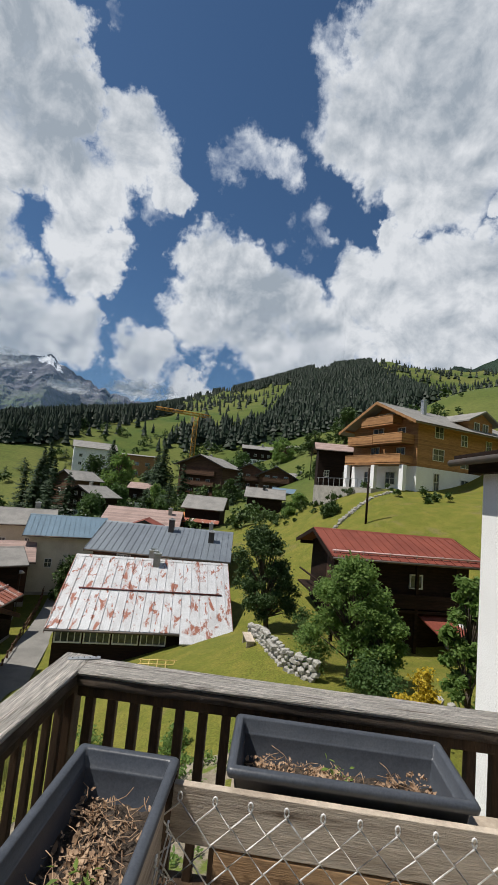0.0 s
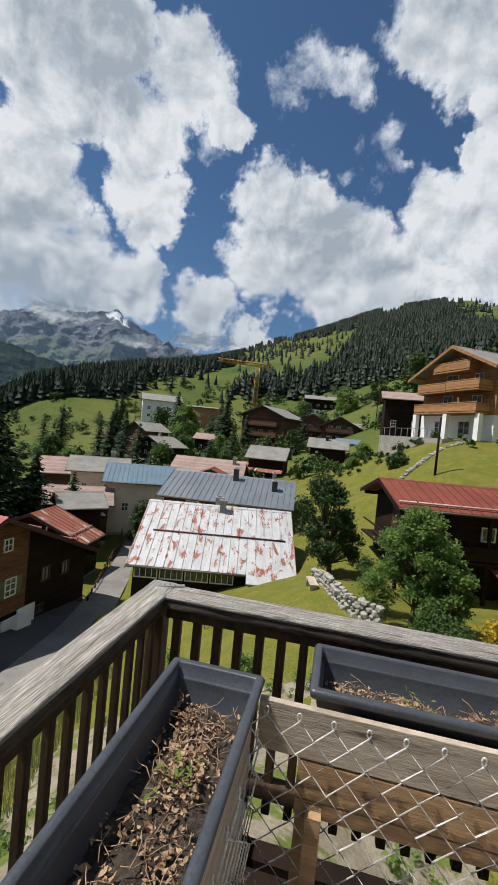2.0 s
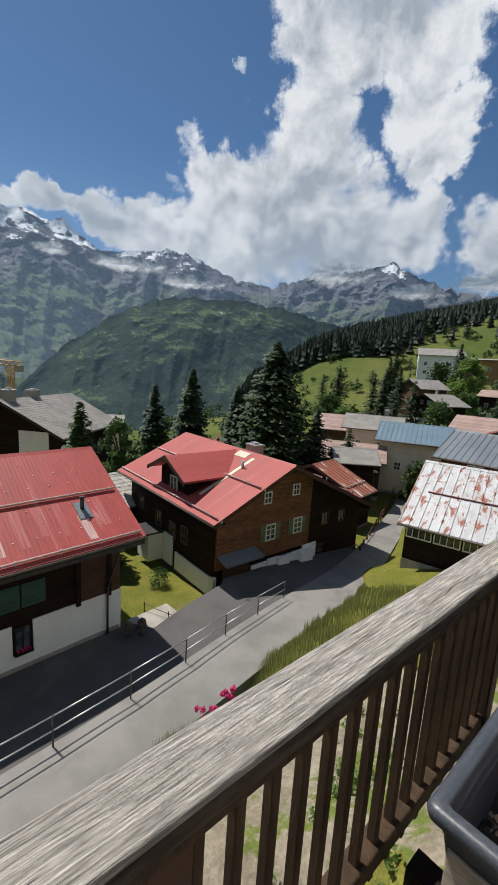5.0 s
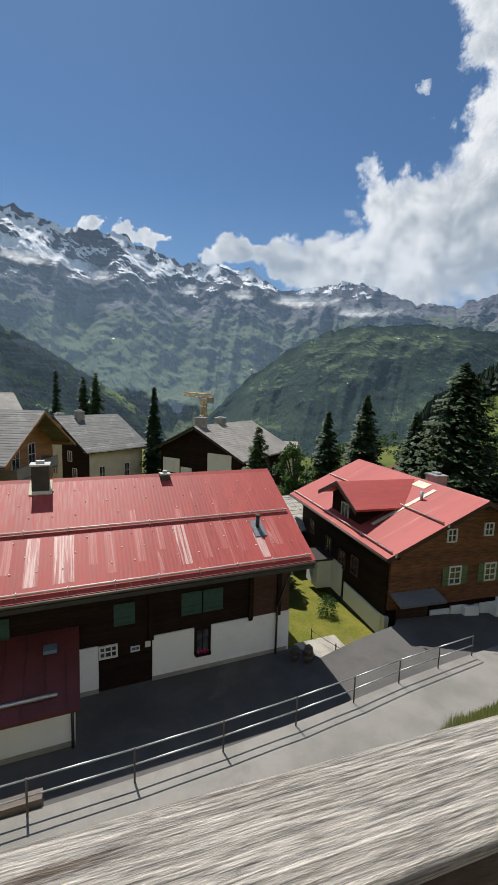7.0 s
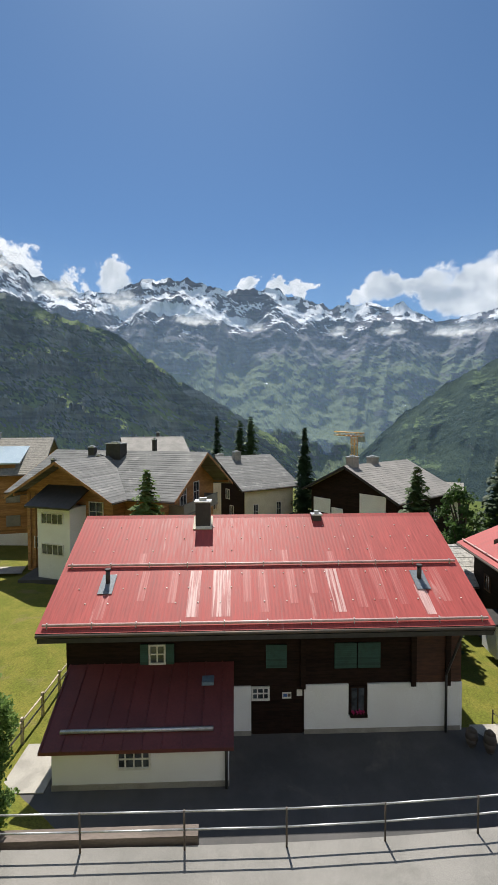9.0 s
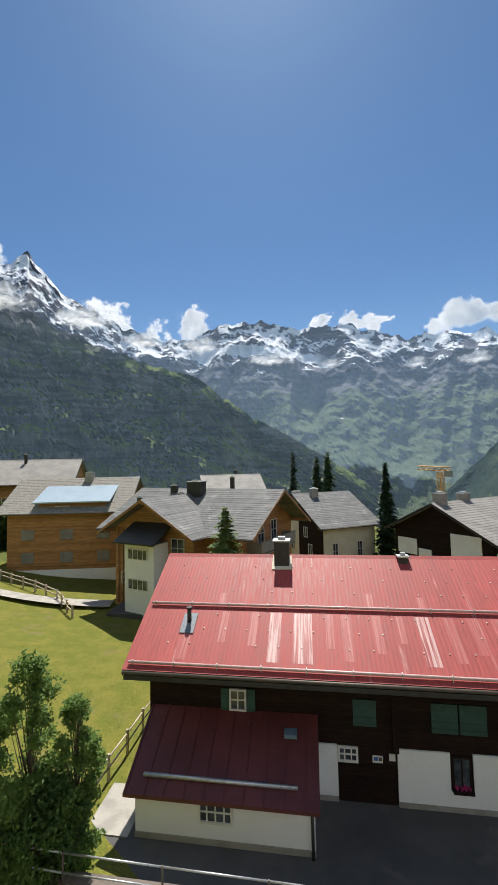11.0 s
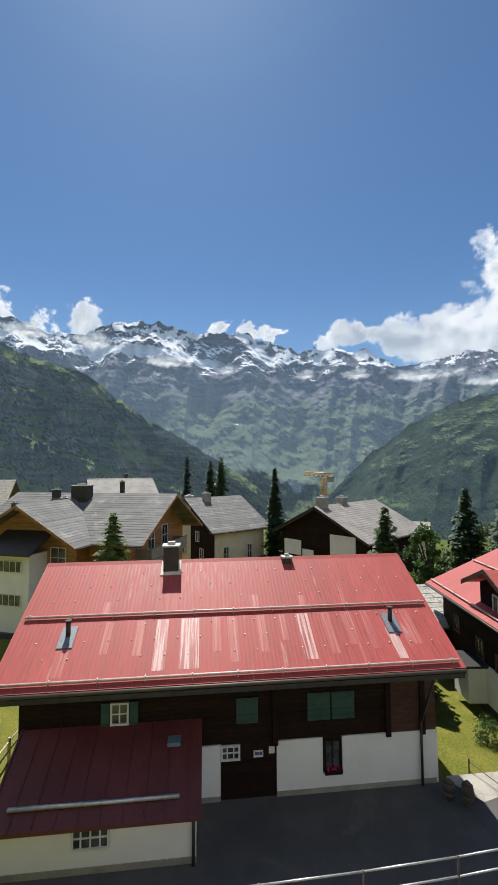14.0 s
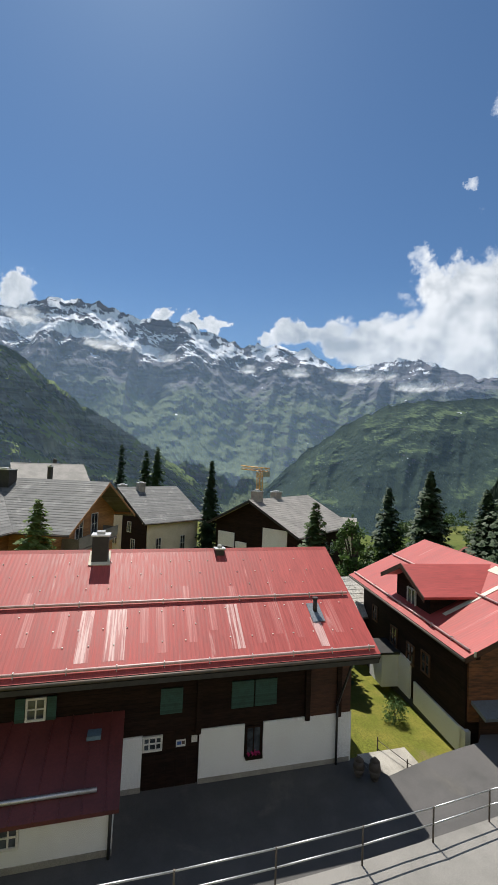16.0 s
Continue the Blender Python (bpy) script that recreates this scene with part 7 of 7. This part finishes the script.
def stone_wall(label, pts, height, size, seed):
    """Rubble stones piled course by course along a line of points."""
    rnd = random.Random(seed)
    base = Vector((*pts[0], gz(*pts[0])))
    wl = thing("stone_wall", Matrix.Translation(base), label, "wall")
    for (x0, y0), (x1, y1) in zip(pts, pts[1:]):
        n = int(math.hypot(x1 - x0, y1 - y0) / (size * 0.95))
        for i in range(n):
            for c in range(int(height / (size * 0.62))):
                s = (i + 0.5 * (c % 2)) / n
                x, y = x0 + (x1 - x0) * s, y0 + (y1 - y0) * s
                ob = part("stone", STONES[rnd.randrange(6)], DRY_STONE, wl)
                ob.location = Vector((x + rnd.uniform(-0.05, 0.05), y + rnd.uniform(-0.05, 0.05), gz(x, y) + size * (0.2 + 0.62 * c))) - base
                k = size * rnd.uniform(0.85, 1.25)
                ob.scale = (k * 1.15, k, k * 0.85)
                ob.rotation_euler = (rnd.uniform(-0.2, 0.2), rnd.uniform(-0.2, 0.2), rnd.uniform(0, 3.1))
    return wl


stone_wall("curved dry stone wall holding the garden bank", [(0.9, 21.8), (1.2, 20.2), (1.6, 18.6), (2.2, 16.8), (3.2, 15.4)], 0.9, 0.34, 1)
stone_wall("pale rubble border on the grassy slope", [(7.2, 36.5), (9.5, 39.5), (12.5, 42.5), (16, 44.5)], 0.4, 0.55, 2)
stone_wall("rough stone steps beside the shrubs", [(7.4, 12.6), (6.9, 13.8), (6.5, 15.0)], 0.5, 0.36, 3)
bench = thing("bench", pose(0.75, 19.9, gz(0.75, 19.9), 0, 0, 100), "small weathered wooden bench on the bank", "bench")
boxed("seat", (-0.6, 0.6, -0.2, 0.2, 0.4, 0.45), BOARD_WOOD, bench, bevel=0.004)
for x in (-0.5, 0.45):
    boxed("leg", (x, x + 0.06, -0.17, 0.17, -0.2, 0.4), BOARD_WOOD, bench)


def post_fence(label, pts, spacing, height, material, rails=(0.45, 0.85), thick=0.05):
    base = Vector((*pts[0], gz(*pts[0])))
    f = thing("fence", Matrix.Translation(base), label, "fence")
    tops = []
    for (x0, y0), (x1, y1) in zip(pts, pts[1:]):
        n = max(1, round(math.hypot(x1 - x0, y1 - y0) / spacing))
        tops += [(x0 + (x1 - x0) * i / n, y0 + (y1 - y0) * i / n) for i in range(n)]
    tops.append(pts[-1])
    tops = [Vector((x, y, gz(x, y))) - base for x, y in tops]
    for p in tops:
        boxed("post", (p.x - thick, p.x + thick, p.y - thick, p.y + thick, p.z - 0.4, p.z + height), material, f)
    for r in rails:
        for p, q in zip(tops, tops[1:]):
            bm = bmesh.new()
            tube(bm, p + Vector((0, 0, height * r)), q + Vector((0, 0, height * r)), thick * 0.75, n=6)
            part("rail", bm, material, f)


post_fence("pale wooden fence along the meadow", [(-14.6, -8.6), (-17, -8.75), (-20.8, -8.9), (-24, -8.9)], 1.7, 1.0, BOARD_WOOD)
post_fence("weathered wooden fence along the meadow path", [(-40.5, -33.0), (-39.2, -28), (-37.5, -24.5), (-34, -20.8)], 1.9, 1.0, BOARD_WOOD, thick=0.07)
post_fence("wooden fence beside the village lane", [(-14.3, 27.0), (-15.6, 31), (-17.6, 37), (-19.6, 43), (-21, 47)], 1.6, 1.0, MID_WOOD)
post_fence("garden fence of the grassy plot", [(-14.3, 27.0), (-16.4, 28.9)], 1.5, 0.9, MID_WOOD)
post_fence("thin metal fence beside the chalet lawn", [(-17.2, 10.4), (-15.8, 10.9), (-14.9, 11.4)], 1.2, 0.9, DARK_STEEL, thick=0.02)

# paved path and steps between the chalets
tagged(boxed("path", (-17.0, -15.6, 9.3, 11.6, -1.75, -1.46), CONCRETE), "pale concrete path beside the chalet", "path", kind="structure")
tagged(boxed("path", (-16.6, -14.4, -8.3, -6.75, -2.2, -1.46), CONCRETE), "pale concrete path beside the annex", "path", kind="structure")
bm = bmesh.new()
rows = []
for i in range(40):
    s = i / 39
    x, y = -38.5 - 6 * s + 5.5 * math.sin(s * 2.6), -19.5 - 22 * s
    rows.append([bm.verts.new((x + d, y + d * 0.3, gz(x + d, y) + 0.14)) for d in (-1.1, 0, 1.1)])
for p, q in zip(rows, rows[1:]):
    for k in range(2):
        bm.faces.new((p[k], p[k + 1], q[k + 1], q[k]))
tagged(part("path", bm, CONCRETE), "pale gravel path across the meadow", "path", kind="structure")
tagged(boxed("terrace", (-41.0, -35.5, -18.5, -12.0, -2.6, -1.9), YARD), "dark paved forecourt of the timber house", "pavement", kind="structure")
for k, (x, y, s) in enumerate(((-15.9, 8.75, 0.42), (-15.55, 9.25, 0.5))):
    bm = bmesh.new()
    for z0, z1, r0, r1 in ((0, 0.15, 0.10, 0.16), (0.15, 0.5, 0.16, 0.24), (0.5, 0.85, 0.24, 0.19), (0.85, 1.0, 0.19, 0.05)):
        tube(bm, (0, 0, z0), (0, 0, z1), r0, r1, n=10)
    ob = tagged(part("boulder", bm, mat("dark stone", (0.10, 0.085, 0.075), rough=0.9)), "dark upright bollard stone at the yard corner", "stone")
    ob.location, ob.scale = (x, y, -1.5), (1, 1, s * 1.8)


def lattice_crane(label, base, height, jib, yaw, width=1.4, tail=5.0):
    c = thing("tower_crane", pose(*base, 0, 0, yaw), label, "crane")
    w = width / 2

    def truss(name, p, q, up, n, sz):
        p, q, up = Vector(p), Vector(q), Vector(up)
        side = (q - p).cross(up).normalized()
        corners = [up * a * sz + side * b * sz for a, b in ((-1, -1), (-1, 1), (1, 1), (1, -1))]
        bm = bmesh.new()
        for d in corners:
            tube(bm, p + d, q + d, 0.11, n=4)
        for i in range(n):
            a, b = p + (q - p) * (i / n), p + (q - p) * ((i + 1) / n)
            for k in range(4):
                tube(bm, a + corners[k], b + corners[(k + 1) % 4], 0.06, n=4)
                tube(bm, a + corners[k], a + corners[(k + 1) % 4], 0.05, n=4)
        part(name, bm, YELLOW, c)

    truss("mast", (0, 0, -1), (0, 0, height), (1, 0, 0), int(height / width), w)
    truss("jib", (-tail, 0, height + 0.7), (jib, 0, height + 0.7 + jib * 0.06), (0, 0, 1), int((jib + tail) / 1.6), 0.5)
    boxed("cab", (0.4, 1.7, -1.5, -0.2, height - 1.8, height), WHITE_PAINT, c, bevel=0.05)
    boxed("counterweight", (-tail - 0.2, -tail + 1.4, -0.6, 0.6, height - 1.2, height + 0.3), CONCRETE, c, bevel=0.05)
    return c


lattice_crane("yellow lattice tower crane above the village", (-20.4, 148.5, 17), 17.5, 14.5, 191)
lattice_crane("distant yellow tower crane in the valley", (-115.8, 33.0, -16), 24.0, 7.0, 215, 1.2, 3.0)
for k, (x, y, h, lean) in enumerate(((10.6, 36.2, 4.8, 0.0), (14.5, 96, 7.5, 0.0), (-20.8, 41.0, 3.9, 0))):
    z = gz(x, y)
    pole = thing("utility_pole" if k < 2 else "street_lamp", pose(x, y, z), "tall dark wooden pole on the slope" if k < 2 else "street lamp with white shade beside the lane", "pole" if k < 2 else "lamp")
    bm = bmesh.new()
    tube(bm, (0, 0, -0.5), (0, 0, h), 0.11 if k < 2 else 0.05, 0.08 if k < 2 else 0.04)
    part("shaft", bm, DARK_WOOD if k < 2 else DARK_STEEL, pole)
    if k == 1:
        for zz in (6.0, 6.6, 7.2):
            boxed("crossarm", (-0.9, 0.9, -0.06, 0.06, zz, zz + 0.12), DARK_WOOD, pole)
    if k == 2:
        bm = bmesh.new()
        tube(bm, (0, 0, h), (0, 0, h + 0.22), 0.36, 0.14, n=14)
        part("shade", bm, WHITE_PAINT, pole)

trellis = thing("trellis", pose(-3.1, 19.6, gz(-3.1, 19.6), 0, 0, 8), "yellow bamboo lattice frame over the garden bed", "trellis")
CANE = mat("yellow bamboo", (0.62, 0.47, 0.16), (0.50, 0.36, 0.11), scale=8.0, rough=0.6, fine=40.0)
for k in range(6):
    bm = bmesh.new()
    tube(bm, (-1.0 + k * 0.4, -1.5, 0.10), (-1.0 + k * 0.4, 1.5, 0.15), 0.028, n=6)
    part("cane", bm, CANE, trellis)
for k in range(7):
    bm = bmesh.new()
    tube(bm, (-1.1, -1.4 + k * 0.47, 0.16), (1.1, -1.4 + k * 0.47, 0.16), 0.026, n=6)
    part("cane", bm, CANE, trellis)
for x in (-1.0, 1.0):
    for y in (-1.4, 1.4):
        boxed("post", (x - 0.03, x + 0.03, y - 0.03, y + 0.03, -0.5, 0.2), CANE, trellis)
bm = bmesh.new()
tube(bm, (0, 0, -0.3), (0, 0, 0.02), 0.33, n=20)
hole = tagged(part("manhole", bm, CONCRETE), "round pale concrete manhole cover beside the lane", "manhole")
hole.location = (-11.3, -0.8, -1.48)

# ---- low clouds lying against the mountains ----
CLOUD = bpy.data.materials.new("low cloud")
CLOUD.use_nodes = True
n = Nodes(CLOUD.node_tree)
tc = n.add("ShaderNodeTexCoord")
gen = n.add("ShaderNodeSeparateXYZ", {0: tc.outputs["Generated"]})
u = n.math("MULTIPLY", n.math("SUBTRACT", gen.outputs[0], 0.5), 2.0)
v = n.math("MULTIPLY", n.math("SUBTRACT", gen.outputs[2], 0.5), 2.0)
body = n.math("SUBTRACT", 1.0, n.math("ADD", n.math("MULTIPLY", u, u), n.math("MULTIPLY", v, v)), True)
lumps = n.noise(n.add("ShaderNodeMapping", {"Vector": tc.outputs["Object"], "Scale": (1.0, 0.0, 1.6)}).outputs[0], 0.0075, 8.0, 0.6, 0.6)
alpha = n.math("MULTIPLY", n.rng(n.math("ADD", n.math("MULTIPLY", body, 0.42), lumps), 0.66, 1.02), n.rng(body, 0.0, 0.25))
nrm = n.add("ShaderNodeBump", {"Height": lumps, "Strength": 0.7, "Distance": 60.0}).outputs[0]
white = n.add("ShaderNodeMixShader", {0: 0.6, 1: n.add("ShaderNodeBsdfDiffuse", {"Color": (0.95, 0.95, 0.96, 1), "Normal": nrm}).outputs[0], 2: n.add("ShaderNodeBsdfTranslucent", {"Color": (0.95, 0.95, 0.96, 1), "Normal": nrm}).outputs[0]}).outputs[0]
n.add("ShaderNodeOutputMaterial", {"Surface": n.add("ShaderNodeMixShader", {0: alpha, 1: n.add("ShaderNodeBsdfTransparent").outputs[0], 2: white}).outputs[0]})


def cloud_bank(az, el, width, height, dist):
    """A low cloud far off: a shallow bowed sheet with ragged, thinning edges."""
    m = Matrix.Translation(direction(az, el) * dist + Vector((0, 0, 11))) @ pose(0, 0, 0, 0, 0, az)
    w, h = dist * radians(width), dist * radians(height)
    verts, faces = [], []
    for j in range(9):
        for i in range(17):
            u, v = i / 16 - 0.5, j / 8 - 0.5
            verts.append((u * w, (u * u + v * v) * w * 0.25, v * h))
    faces = [(j * 17 + i, j * 17 + i + 1, (j + 1) * 17 + i + 1, (j + 1) * 17 + i) for j in range(8) for i in range(16)]
    ob = new("backdrop", soup("backdrop", verts, faces, CLOUD))
    ob.matrix_world = m
    ob.visible_shadow = False
    return tagged(ob, "low white cloud drifting against the mountain flank", "cloud", kind="structure")


for row in ((95, 14.6, 9, 2.4, 2900), (104.5, 16.6, 7, 3.4, 2900), (87, 13.6, 4, 1.6, 2950), (76, 12.8, 4, 2.0, 2900), (69, 12.6, 6, 2.2, 2900), (61, 12.0, 13, 2.6, 2850), (53, 10.6, 11, 2.2, 2800), (120, 19.3, 10, 4.0, 2450), (129.5, 20.6, 10, 5.0, 2400), (112.5, 17.0, 7, 3.2, 2600),
            (34, 12.6, 12, 4.0, 2800), (24, 10.6, 9, 2.6, 2700), (16, 11.6, 12, 4.0, 2750)):
    cloud_bank(*row)
